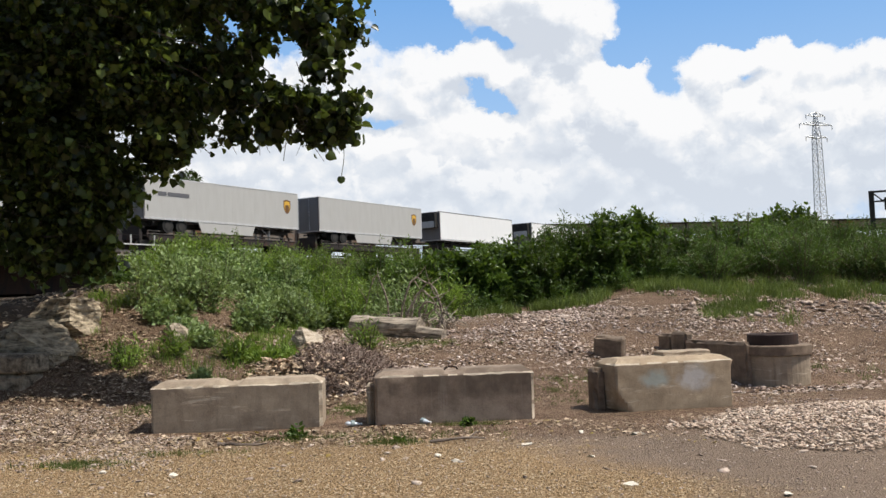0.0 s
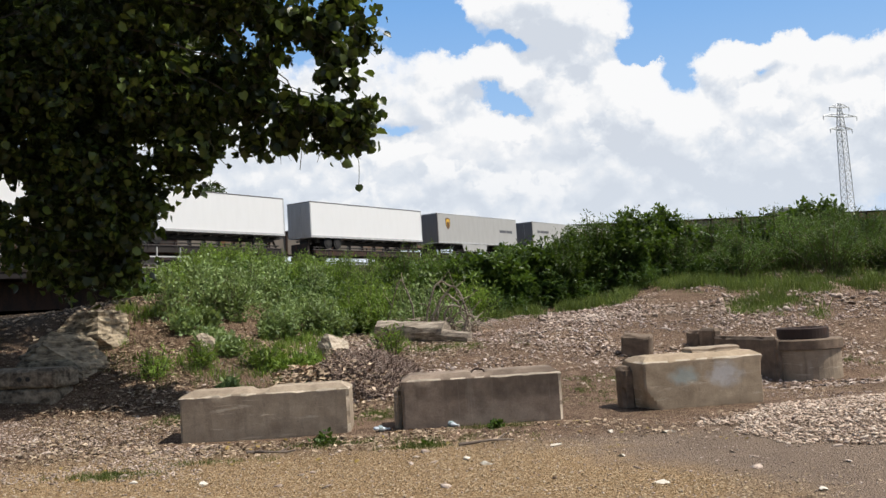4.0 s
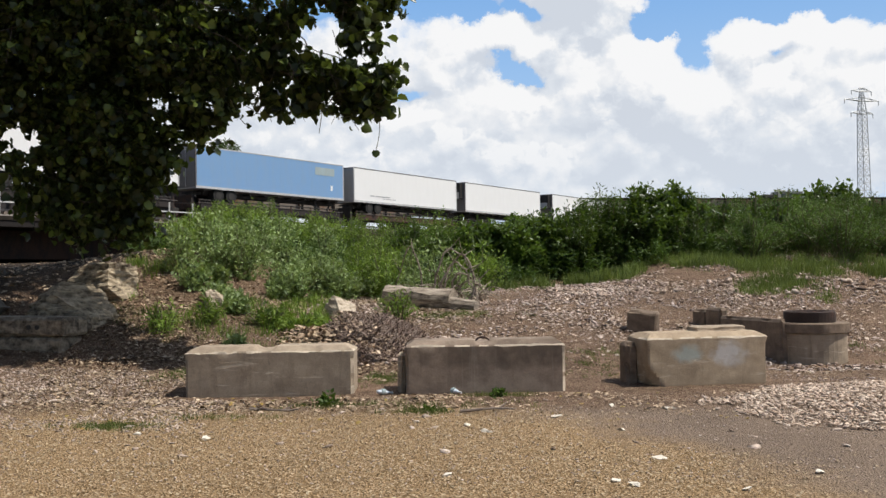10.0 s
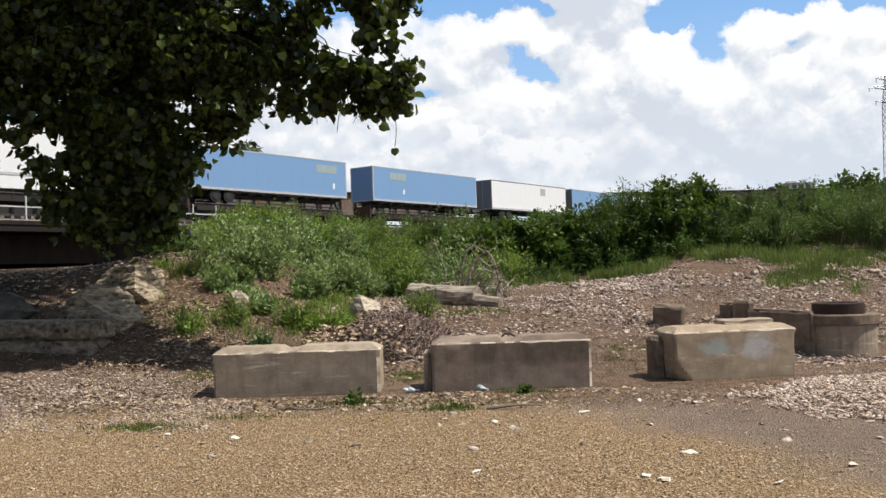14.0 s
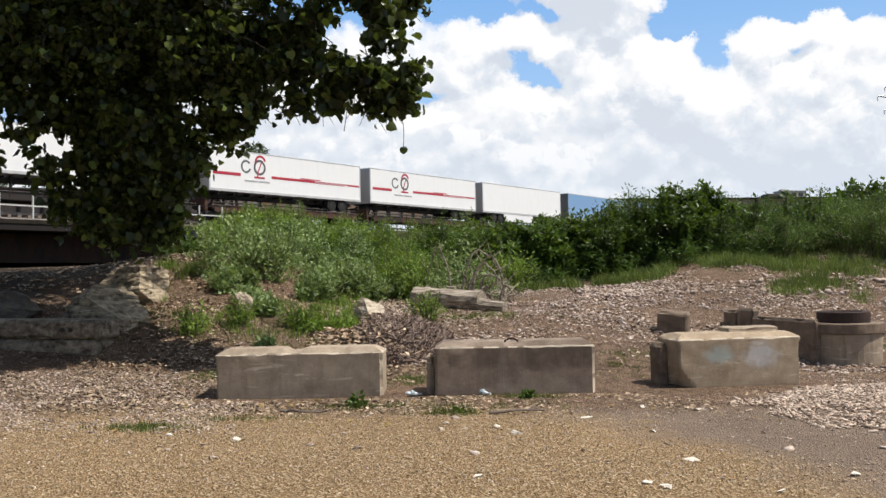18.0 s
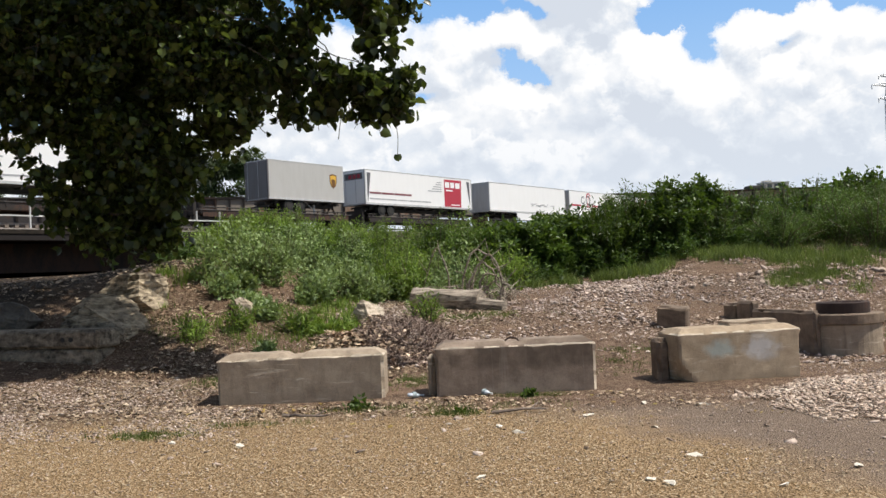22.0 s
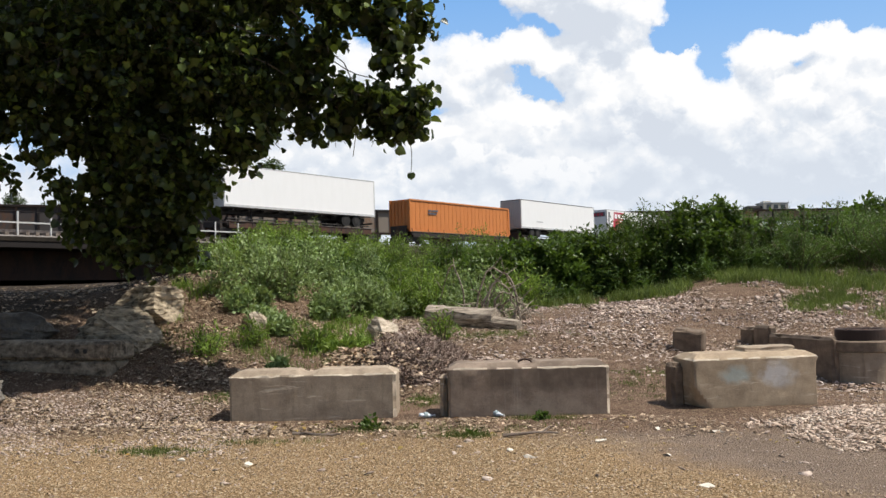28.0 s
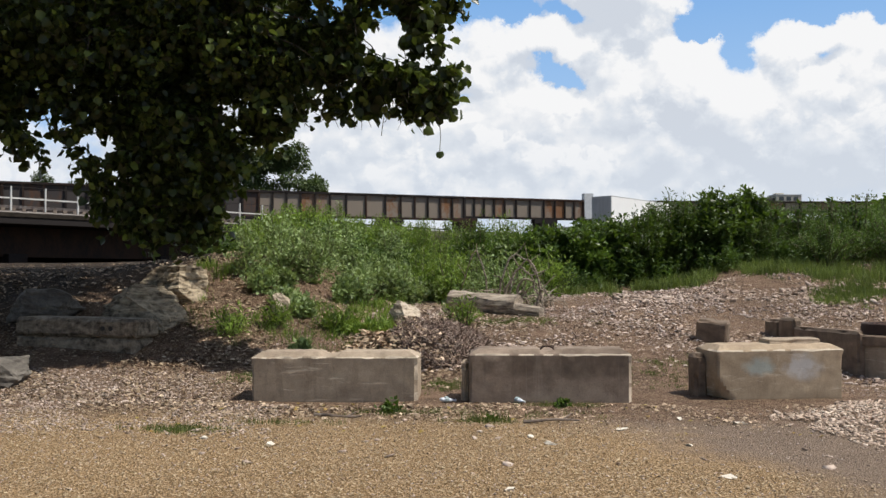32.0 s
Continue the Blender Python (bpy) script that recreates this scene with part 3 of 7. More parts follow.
def ground_z(x, y):
    x, y = np.asarray(x, float), np.asarray(y, float)
    p, s = x * V.x + y * V.y, x * U.x + y * U.y
    r = np.hypot(x, y)
    z = np.interp(y, [0, 10.3, 12, 13.5, 15, 18, 22, 26, 34, 60], [0, 0.01, 0.10, 0.36, 0.62, 1.05, 1.72, 2.0, 2.3, 2.6])
    flat = np.interp(y, [0, 10.3, 13.2, 14.5, 16, 18, 22, 26, 34, 60], [0, 0.03, 0.05, 0.22, 0.62, 1.05, 1.72, 2.0, 2.3, 2.6])
    k = smooth(2.0, 4.5, x)
    z = z * (1 - k) + flat * k
    z = z * (1 - 0.26 * smooth(16, 21, y) * smooth(5.5, 2.0, x))
    left = smooth(-2.0, -6.0, x)
    z = z + 0.03 * smooth(-2.2, -0.6, x) * (1 - k) * smooth(9.4, 10.2, y) * (1 - smooth(11.0, 12.5, y))
    z = z + left * np.interp(y, [9, 12, 14, 16, 18, 26, 34], [0, 0.12, 0.45, 0.85, 1.0, 0.85, 0.6])
    z = z - smooth(-6.5, -9.5, x) * np.interp(y, [14, 17, 20, 30, 40], [0, 0.15, 0.45, 0.45, 0.0])
    z = z * (1 - smooth(60, 90, r)) + 1.2 * smooth(60, 90, r)
    bank = np.clip((p - 30) / 17.0, 0, 1)
    bank = bank * bank * (3 - 2 * bank)
    back = smooth(60, 72, p)
    top = RAIL_Z - 0.75
    # the embankment ends at the left in an open underbridge
    open_ = smooth(45, 39, s)
    level = top * (1 - open_) + 2.2 * open_
    e = bank * (1 - back) * smooth(420, 330, np.abs(s))
    z = z * (1 - e) + np.maximum(level, z * (1 - open_) + level * open_) * e
    z = z + wobble(x, y) * 0.05 * smooth(10.5, 13, r) + wobble(x * 0.31, y * 0.29) * 0.12 * smooth(16, 30, r)
    return z


def drop(x, y, dz=0.0):
    return Vector((x, y, float(ground_z(x, y)) + dz))


# ---- sky and distance ----
def sky_dome():
    az, el = np.radians(np.linspace(-80, 80, 81)), np.radians(np.linspace(-4, 62, 34))
    A, E = np.meshgrid(az, el)
    R = 3200.0
    v = np.stack([R * np.cos(E) * np.sin(A), R * np.cos(E) * np.cos(A), R * np.sin(E)], -1).reshape(-1, 3)
    w = len(az)
    i, j = np.meshgrid(np.arange(len(el) - 1), np.arange(w - 1), indexing="ij")
    a = (i * w + j).ravel()
    f = np.stack([a, a + 1, a + 1 + w, a + w], 1)
    me = from_arrays("sky_backdrop", v, f, sky_material())
    uv = me.uv_layers.new(name="bearing")
    idx = f.ravel()
    co = np.stack([np.degrees(A).ravel()[idx] / 10, np.degrees(E).ravel()[idx] / 10], -1).astype(np.float32)
    uv.data.foreach_set("uv", co.ravel())
    me.polygons.foreach_set("use_smooth", [True] * len(me.polygons))
    ob = new("backdrop", me)
    return tagged(ob, "bright white cumulus clouds over a blue summer sky", "sky", "", "structure")


# ---- ground ----
def ground_material():
    n = Nodes("trodden gravel, dirt and tar")
    o = n.coord()
    sep = n.add("SeparateXYZ")
    n.put(sep, 0, o)
    x, y = sep.outputs[0], sep.outputs[1]
    wig = n.math("MULTIPLY", n.math("SUBTRACT", n.noise(o, 0.55, 5, 0.6), 0.5), 3.2)
    wig2 = n.math("MULTIPLY", n.math("SUBTRACT", n.noise(o, 2.1, 5, 0.65), 0.5), 1.6)
    w = n.math("ADD", wig, wig2)
    grit = n.voronoi(o, 62, "F1", "Color")
    grit_d = n.voronoi(o, 62)
    gsep = n.add("SeparateColor")
    n.put(gsep, 0, grit)
    small = n.voronoi(o, 150, "F1", "Color")
    ssep = n.add("SeparateColor")
    n.put(ssep, 0, small)
    # tan pea gravel of the yard
    tan = n.ramp(gsep.outputs[0], (0.0, (0.12, 0.085, 0.045)), (0.22, (0.215, 0.158, 0.088)), (0.55, (0.30, 0.228, 0.135)), (0.80, (0.41, 0.325, 0.205)), (0.94, (0.54, 0.455, 0.325)), (1.0, (0.66, 0.59, 0.47)))
    tan = n.mix(0.3, tan, n.ramp(ssep.outputs[1], (0.0, (0.16, 0.11, 0.055)), (0.7, (0.36, 0.26, 0.15)), (1.0, (0.55, 0.46, 0.34))))
    # worn tar
    tar = n.ramp(ssep.outputs[0], (0.0, (0.15, 0.122, 0.102)), (0.6, (0.22, 0.185, 0.158)), (0.95, (0.27, 0.235, 0.205)), (1.0, (0.46, 0.41, 0.35)))
    tar = n.mix(n.ramp(n.noise(o, 1.3, 5, 0.6), (0.4, 0.0), (0.7, 0.7)), tar, (0.27, 0.23, 0.195))
    # brown dirt with grit
    dirt = n.ramp(n.noise(o, 3.2, 7, 0.7), (0.30, (0.088, 0.064, 0.050)), (0.52, (0.17, 0.125, 0.097)), (0.72, (0.268, 0.20, 0.162)))
    dirt = n.mix(n.ramp(gsep.outputs[1], (0.72, 0.0), (0.95, 0.7)), dirt, (0.42, 0.36, 0.28))
    dirt = n.mix(n.ramp(gsep.outputs[2], (0.75, 0.0), (0.98, 0.7)), dirt, (0.08, 0.06, 0.045))
    # soil under the weeds
    soil = n.ramp(n.noise(o, 1.7, 6, 0.65), (0.32, (0.06, 0.065, 0.03)), (0.6, (0.11, 0.11, 0.05)), (0.75, (0.17, 0.14, 0.09)))
    # yard to tar: towards the right
    edge = n.math("ADD", n.math("SUBTRACT", x, n.math("MULTIPLY", n.math("SUBTRACT", 9.2, y), 0.55)), w)
    f_tar = n.ramp(n.math("MULTIPLY", n.math("ADD", edge, 0.4), 0.4), (0.12, 0.0), (0.62, 1.0))
    f_near = n.ramp(n.math("ADD", n.math("MULTIPLY", n.math("SUBTRACT", y, 9.25), 0.5), n.math("ADD", 0.5, n.math("MULTIPLY", w, 0.22))), (0.35, 0.0), (0.7, 1.0))
    near = n.mix(f_tar, tan, tar)
    col = n.mix(f_near, near, dirt)
    # shade under the tree and the bridge, put into the earth's colour as near black
    f_canopy_shade = n.ramp(n.math("ADD", n.math("ADD", n.math("MULTIPLY", n.math("SUBTRACT", -5.6, x), 0.22), n.math("MULTIPLY", n.math("SUBTRACT", y, 14.0), 0.12)), n.math("MULTIPLY", w, 0.10)), (0.30, 0.0), (0.75, 1.0))
    canopy_shade = n.ramp(n.noise(o, 2.6, 6, 0.7), (0.35, (0.022, 0.018, 0.014)), (0.7, (0.07, 0.055, 0.04)))
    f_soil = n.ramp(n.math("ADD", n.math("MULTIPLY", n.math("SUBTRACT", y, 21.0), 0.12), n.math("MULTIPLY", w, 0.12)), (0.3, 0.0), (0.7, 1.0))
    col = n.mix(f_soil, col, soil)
    col = n.mix(f_canopy_shade, col, canopy_shade)
    shade = n.noise(o, 0.35, 4)
    col = n.mix(0.35, col, n.ramp(shade, (0.3, 0.32), (0.7, 0.62)), "OVERLAY")
    col = n.mix(1.0, col, (0.99, 0.86, 0.735), "MULTIPLY")
    h = n.math("ADD", n.math("MULTIPLY", grit_d, 0.8), n.math("MULTIPLY", n.noise(o, 9, 5), 1.0))
    n.bump(h, 1.0, 0.03)
    return n.base(col, 0.93, 0, 0.15)


def ground():
    ys = np.concatenate([np.arange(-6, 34, 0.22), np.geomspace(34.3, 3400, 90)])
    xs = np.concatenate([-np.geomspace(24.3, 3400, 60)[::-1], np.arange(-24, 24.1, 0.25), np.geomspace(24.3, 3400, 60)])
    ys = np.concatenate([-np.geomspace(6.4, 400, 16)[::-1], ys])
    X, Y = np.meshgrid(xs, ys)
    v = np.stack([X, Y, ground_z(X, Y)], -1).reshape(-1, 3)
    w = len(xs)
    i, j = np.meshgrid(np.arange(len(ys) - 1), np.arange(w - 1), indexing="ij")
    a = (i * w + j).ravel()
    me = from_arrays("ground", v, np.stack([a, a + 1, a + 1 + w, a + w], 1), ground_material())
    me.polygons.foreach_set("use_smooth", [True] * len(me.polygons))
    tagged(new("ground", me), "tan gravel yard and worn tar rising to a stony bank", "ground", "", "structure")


# ---- railway ----
def in_track(name, bm, mat, parent=None, label="", smooth_=False):
    ob = part(name, bm, mat, parent, label, smooth_)
    if parent is None:
        ob.matrix_world = TRACK
    return ob


def railway():
    bm = boxes((-330, 330, 0.1, 2.5, RAIL_Z - 0.80, RAIL_Z - 0.34))
    for v in bm.verts:
        if v.co.z < RAIL_Z - 0.5:
            v.co.y += 1.2 if v.co.y > 1.3 else -1.2
    b = in_track("ballast_bed", bm, BALLAST)
    tagged(b, "grey ballast bed under the railway track", "ballast", "", "structure")
    tr = empty("railway_track", TRACK)
    tagged(tr, "steel railway track on timber sleepers", "track", "", "structure")
    for y in (0.58, 2.02):
        part("rail", boxes((-330, 330, y - 0.035, y + 0.035, RAIL_Z - 0.05, RAIL_Z), (-330, 330, y - 0.012, y + 0.012, RAIL_Z - 0.15, RAIL_Z - 0.05),
                           (-330, 330, y - 0.075, y + 0.075, RAIL_Z - 0.17, RAIL_Z - 0.15)), RAIL_STEEL, tr)
    bm = bmesh.new()
    for s in np.arange(-60, 200, 0.62):
        box(bm, s, s + 0.22, 0.0, 2.6, RAIL_Z - 0.36, RAIL_Z - 0.172)
    ob = part("sleepers", bm, TWIG, tr)
    ob["kind"] = "stuff"


def underbridge():
    """The short bridge at the end of the embankment: deck, edge beam, pale handrail, dark opening below."""
    br = empty("rail_bridge", TRACK)
    tagged(br, "old rail bridge with concrete edge, pale handrail and dark opening", "bridge", "", "structure")
    top = RAIL_Z - 0.55
    part("deck", boxes((-70, 42, -2.2, 5.2, top - 0.70, top - 0.26), bevel=0.02), SHADE_CONCRETE, br)
    part("edge_beam", boxes((-70, 42.2, -2.75, -2.2, top - 0.36, top - 0.1), bevel=0.03), SHADE_CONCRETE, br, "stained concrete edge beam in painted shade")
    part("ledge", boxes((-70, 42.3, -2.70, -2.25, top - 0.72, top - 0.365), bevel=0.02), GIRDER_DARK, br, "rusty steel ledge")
    part("back_wall", boxes((-70, 44, 5.2, 6.2, 0.8, top)), SHADE_CONCRETE, br)
    part("abutment", boxes((42.3, 45.5, -2.6, 5.2, 0.8, top), bevel=0.04), SHADE_CONCRETE, br)
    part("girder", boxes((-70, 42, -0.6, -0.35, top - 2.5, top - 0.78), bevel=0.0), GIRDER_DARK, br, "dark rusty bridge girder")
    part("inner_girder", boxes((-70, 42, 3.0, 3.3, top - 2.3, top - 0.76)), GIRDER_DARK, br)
    # piers take the dark girder colour to paint the shade below the deck
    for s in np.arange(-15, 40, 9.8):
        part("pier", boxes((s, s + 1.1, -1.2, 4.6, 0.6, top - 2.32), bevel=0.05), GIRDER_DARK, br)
    for s in np.arange(-68, 42, 1.95):
        part("railing_post", boxes((s, s + 0.08, -2.53, -2.45, top, top + 1.35)), RAILING, br)
    for s in np.arange(43, 120, 4.8):
        part("fence_post", boxes((s, s + 0.09, -2.54, -2.45, RAIL_Z - 1.4, top + 0.45)), GIRDER_DARK, br)
    part("mid_rail", boxes((-69, 42, -2.515, -2.465, top + 0.66, top + 0.74)), RAILING, br)
    part("handrail", boxes((-69, 42, -2.51, -2.47, top + 1.31, top + 1.35)), GIRDER_DARK, br, "thin dark handrail")
    part("kerb_rail", boxes((42.4, 130, -2.56, -2.45, top - 0.10, top - 0.03)), RAILING, br)
    part("cable_duct", boxes((42.4, 130, -2.58, -2.44, top + 0.36, top + 0.46)), GIRDER_DARK, br)


VIADUCT_K = 1.62
VIADUCT_Z = EYE + 13.58


def viaduct_line():
    """The viaduct's line on the plan, eased round its bends."""
    knots = [(-64, 59), (-45.4, 72.6), (-26.5, 83.5), (5.3, 100.6), (34.9, 107.6), (80, 113), (150, 116)]
    pts = np.array(knots) * VIADUCT_K
    d = np.concatenate([[0], np.cumsum(np.hypot(*np.diff(pts, axis=0).T))])
    fine = np.linspace(0, d[-1], 400)
    path = np.stack([np.interp(fine, d, pts[:, 0]), np.interp(fine, d, pts[:, 1])], 1)
    for _ in range(30):
        path[1:-1] = (path[:-2] + path[2:] + 2 * path[1:-1]) / 4
    return path, np.concatenate([[0], np.cumsum(np.hypot(*np.diff(path, axis=0).T))])


LINE, LINE_D = viaduct_line()


def viaduct_place(s):
    x, y = np.interp(s, LINE_D, LINE[:, 0]), np.interp(s, LINE_D, LINE[:, 1])
    x2, y2 = np.interp(s + 0.5, LINE_D, LINE[:, 0]), np.interp(s + 0.5, LINE_D, LINE[:, 1])
    return float(x), float(y), math.degrees(math.atan2(y2 - y, x2 - x))


def viaduct_along(b):
    """Metres along the viaduct at a bearing from the stand."""
    return float(np.interp(b, np.degrees(np.arctan2(LINE[:, 0], LINE[:, 1])), LINE_D))


def far_girder():
    """The long plate-girder viaduct beyond the train, bending to the right."""
    vi = empty("girder_viaduct")
    tagged(vi, "rusty plate-girder viaduct on steel bents beyond the train", "viaduct", "", "structure")
    z1 = EYE + 13.48
    place, along = viaduct_place, viaduct_along
    # spans by the bearings of their ends, with the depth of the girder
    spans = [(-48, -33.0, 5.4, 9), (-33.0, -17.5, 4.6, 14), (-17.5, -4.7, 3.45, 15), (-4.65, 3.3, 3.0, 13), (3.5, 13, 2.4, 14), (13, 24, 1.5, 14), (24, 40, 1.5, 12)]
    for b0, b1, depth, count in spans:
        s0, s1 = along(b0), along(b1)
        x, y, a0 = place(s0)
        x2, y2, _ = place(s1)
        L = math.hypot(x2 - x, y2 - y)
        a = math.degrees(math.atan2(y2 - y, x2 - x))
        m = pose(x, y, 0, 0, 0, a)
        plate = GIRDER_GREY if b1 < -17 else GIRDER_PANEL
        g = part("span", boxes((0, L, 0.25, 0.45, z1 - depth, z1)), plate, vi)
        g.matrix_world = m
        dk = part("deck", boxes((0, L, 0.75, 5.5, z1 - 1.6, z1 - 1.2)), GIRDER_DARK, vi)
        dk.matrix_world = m
        fl = part("top_flange", boxes((0, L, -0.15, 0.75, z1, z1 + 0.32)), GIRDER_DARK, vi)
        fl.matrix_world = m
        fl = part("bottom_flange", boxes((0, L, -0.15, 0.75, z1 - depth - 0.3, z1 - depth)), GIRDER_DARK, vi)
        fl.matrix_world = m
        u = np.linspace(0, 1, count)
        u = 0.5 + 0.5 * np.sign(u - 0.5) * np.abs(2 * u - 1) ** 0.85
        for i, q in enumerate(u[:-1]):
            pl = part("panel", boxes((q * L + 0.16, u[i + 1] * L - 0.02, 0.13, 0.25, z1 - depth + 0.08, z1 - 0.05)), plate, vi)
            pl.matrix_world = m
        for q in u:
            st = part("stiffener", boxes((q * L - 0.13, q * L + 0.13, -0.12, 0.25, z1 - depth, z1)), GIRDER_DARK, vi)
            st.matrix_world = m
        for q in (0.0, 0.62):
            bm = bmesh.new()
            zb = z1 - depth - 0.3
            box(bm, q * L - 2.2, q * L + 2.2, -0.3, 1.2, zb - 0.7, zb)
            r = bmesh.ops.create_cone(bm, cap_ends=True, segments=4, radius1=0.9, radius2=2.3, depth=zb - 0.7 - 2, matrix=Matrix.Translation((q * L, 0.4, (zb - 0.7 + 2) / 2)) @ pose(0, 0, 0, 0, 0, 45))
            pr = part("bent", bm, GIRDER_DARK, vi)
            pr.matrix_world = m
        if b1 == 3.3:
            pr = part("end_post", boxes((L - 1.6, L + 0.2, -0.2, 0.8, z1 - depth, z1 + 1.5)), PYLON, vi, "grey end post")
            pr.matrix_world = m


# ---- the train ----
BOX0, BOX1 = 2.23, 5.33     # floor rail and roof of a trailer above the rails
SPEED = 13.48
SCALE = 1.105


def wheel(parent, x, side):
    y0 = 0.10 if side < 0 else 2.5
    y1 = 0.62 if side < 0 else 1.98
    bm = disc(bmesh.new(), x, y0, y1, BOX0 - 0.42, 0.50)
    w = part("wheel", disc(bmesh.new(), x, y0 + 0.03 * -side * -1, y1, BOX0 - 0.42, 0.30, 12), BLACK, parent)
    part("tyre", bm, TYRE, w)
    ym = y0 - 0.02 if side < 0 else y0 + 0.02
    part("rim", disc(bmesh.new(), x, ym, ym + 0.05 * (1 if side < 0 else -1), BOX0 - 0.42, 0.29, 16), RIM, w)


def badge(parent, x, z, s=1.0):
    """A shield-shaped mark in brown and gold."""
    bm = bmesh.new()
    out = [(-0.42, 0.52), (-0.42, -0.1), (-0.25, -0.42), (0, -0.6), (0.25, -0.42), (0.42, -0.1), (0.42, 0.52), (0, 0.62)]
    for mat, k, y in ((BROWN, 1.0, -0.012), (GOLD, 0.8, -0.016), (BROWN, 0.55, -0.020)):
        bm = bmesh.new()
        f = bm.faces.new([bm.verts.new((x + s * k * a, y, z + s * (k * b - (0.16 if k < 0.6 else 0)))) for a, b in out])
        r = bmesh.ops.extrude_face_region(bm, geom=[f])
        for v in r["geom"]:
            if isinstance(v, bmesh.types.BMVert):
                v.co.y += 0.011
        bmesh.ops.recalc_face_normals(bm, faces=bm.faces)
        part("badge", bm, mat, parent, "brown and gold shield badge")


def bars(parent, x0, x1, z, h, mat, words=2, name="print"):
    """Writing that cannot be shown: plain bars, one a word."""
    if x1 < x0:
        x0, x1 = x1, x0
    rnd = random.Random(int(x0 * 100) + int(z * 37))
    cuts = sorted(rnd.uniform(0.15, 0.85) for _ in range(words - 1))
    edges = [0.0, *cuts, 1.0]
    for a, b in zip(edges, edges[1:]):
        a, b = x0 + (x1 - x0) * a + 0.05, x0 + (x1 - x0) * b - 0.05
        if b - a > 0.05:
            part(name, boxes((a, b, -0.014, 0.0, z, z + h)), mat, parent)


def trailer(name, label, L, mat, end_mat, rear, skirt=None, reefer=False, roof=ROOF_DARK):
    """A road trailer with its floor rail along x from 0 to L, its near side at y 0. rear: 'l' or 'r'."""
    tr = empty(name)
    tagged(tr, label, "trailer", "trailers on the train")
    W = 2.6
    part("body", boxes((0.03, L - 0.03, 0, W, BOX0 + 0.17, BOX1 - 0.08), bevel=0.02), mat, tr)
    part("roof_edge", boxes((0, L, -0.015, W + 0.015, BOX1 - 0.09, BOX1), bevel=0.02), roof, tr)
    rail = part("floor_rail", boxes((0, L, -0.02, W + 0.02, BOX0, BOX0 + 0.18), bevel=0.01), RAIL_SILVER, tr)
    bm = bmesh.new()
    for x in np.arange(0.5, L - 0.3, 0.62):
        box(bm, x, x + 0.16, -0.035, -0.02, BOX0 + 0.03, BOX0 + 0.09)
    part("rail_clips", bm, RAILING, tr)["kind"] = "stuff"
    # seams between side panels
    bm = bmesh.new()
    for x in np.arange(1.2, L - 0.5, 1.22):
        box(bm, x, x + 0.03, -0.0022, 0.004, BOX0 + 0.2, BOX1 - 0.12)
    part("panel_seams", bm, mat, tr)["kind"] = "stuff"
    # ends
    part("end_panel", boxes((-0.025, 0.03, 0.06, W - 0.06, BOX0 + 0.1, BOX1 - 0.1)), end_mat, tr)
    for y in (0, W - 0.1):
        part("corner_post", boxes((-0.04, 0.08, y - 0.012, y + 0.112, BOX0, BOX1 - 0.02), bevel=0.01), RAIL_SILVER if end_mat != DOOR_DARK else ROOF_DARK, tr)
        part("corner_post", boxes((L - 0.08, L + 0.04, y - 0.012, y + 0.112, BOX0, BOX1 - 0.02), bevel=0.01), RAIL_SILVER, tr)
    part("end_panel", boxes((L - 0.03, L + 0.025, 0.06, W - 0.06, BOX0 + 0.1, BOX1 - 0.1)), end_mat, tr)
    nose = 0 if rear == "r" else L
    sgn = 1 if rear == "r" else -1
    tail = L - nose
    if reefer:
        a, b = sorted((nose - sgn * 0.02, nose - sgn * 0.62))
        u = part("cooling_unit", boxes((a, b, 0.25, 2.35, BOX1 - 1.75, BOX1 - 0.12), bevel=0.06), BLACK, tr, "black cooling unit on the nose")
        part("grille", boxes((a - 0.01, b + 0.01, 0.35, 2.25, BOX1 - 1.75, BOX1 - 1.05), bevel=0.03), RAIL_SILVER, u)
    elif rear == "l":
        for y0, y1 in ((0.14, 1.28), (1.32, 2.46)):
            d = part("door", boxes((-0.045, -0.02, y0, y1, BOX0 + 0.2, BOX1 - 0.18), bevel=0.01), end_mat, tr)
            part("lock_bar", rod(bmesh.new(), (-0.06, y1 - 0.2, BOX0 + 0.15), (-0.06, y1 - 0.2, BOX1 - 0.15), 0.02), RAIL_SILVER, d)
    part("bumper", boxes(tuple(sorted((tail - sgn * 0.05, tail - sgn * 0.15))) + (0.2, 2.4, BOX0 - 0.62, BOX0 - 0.5)), BLACK, tr)
    # running gear
    for k in (2.2, 3.45):
        for side in (-1, 1):
            wheel(tr, tail - sgn * k, side)
    part("slider_frame", boxes(tuple(sorted((tail - sgn * 1.2, tail - sgn * 4.6))) + (0.7, 1.9, BOX0 - 0.4, BOX0 - 0.02)), BLACK, tr)
    for y in (0.55, 2.0):
        lg = boxes(tuple(sorted((nose + sgn * 2.9, nose + sgn * 3.05))) + (y, y + 0.13, BOX0 - 1.05, BOX0), tuple(sorted((nose + sgn * 2.82, nose + sgn * 3.13))) + (y - 0.05, y + 0.18, BOX0 - 1.1, BOX0 - 1.05))
        rod(lg, (nose + sgn * 2.97, y + 0.06, BOX0 - 0.7), (nose + sgn * 4.0, y + 0.06, BOX0), 0.04)
        part("landing_gear", lg, BLACK if mat != GREY else RAIL_SILVER, tr)
    part("underframe", boxes((0.4, L - 0.4, 0.85, 1.75, BOX0 - 0.42, BOX0 - 0.11)), BLACK, tr)
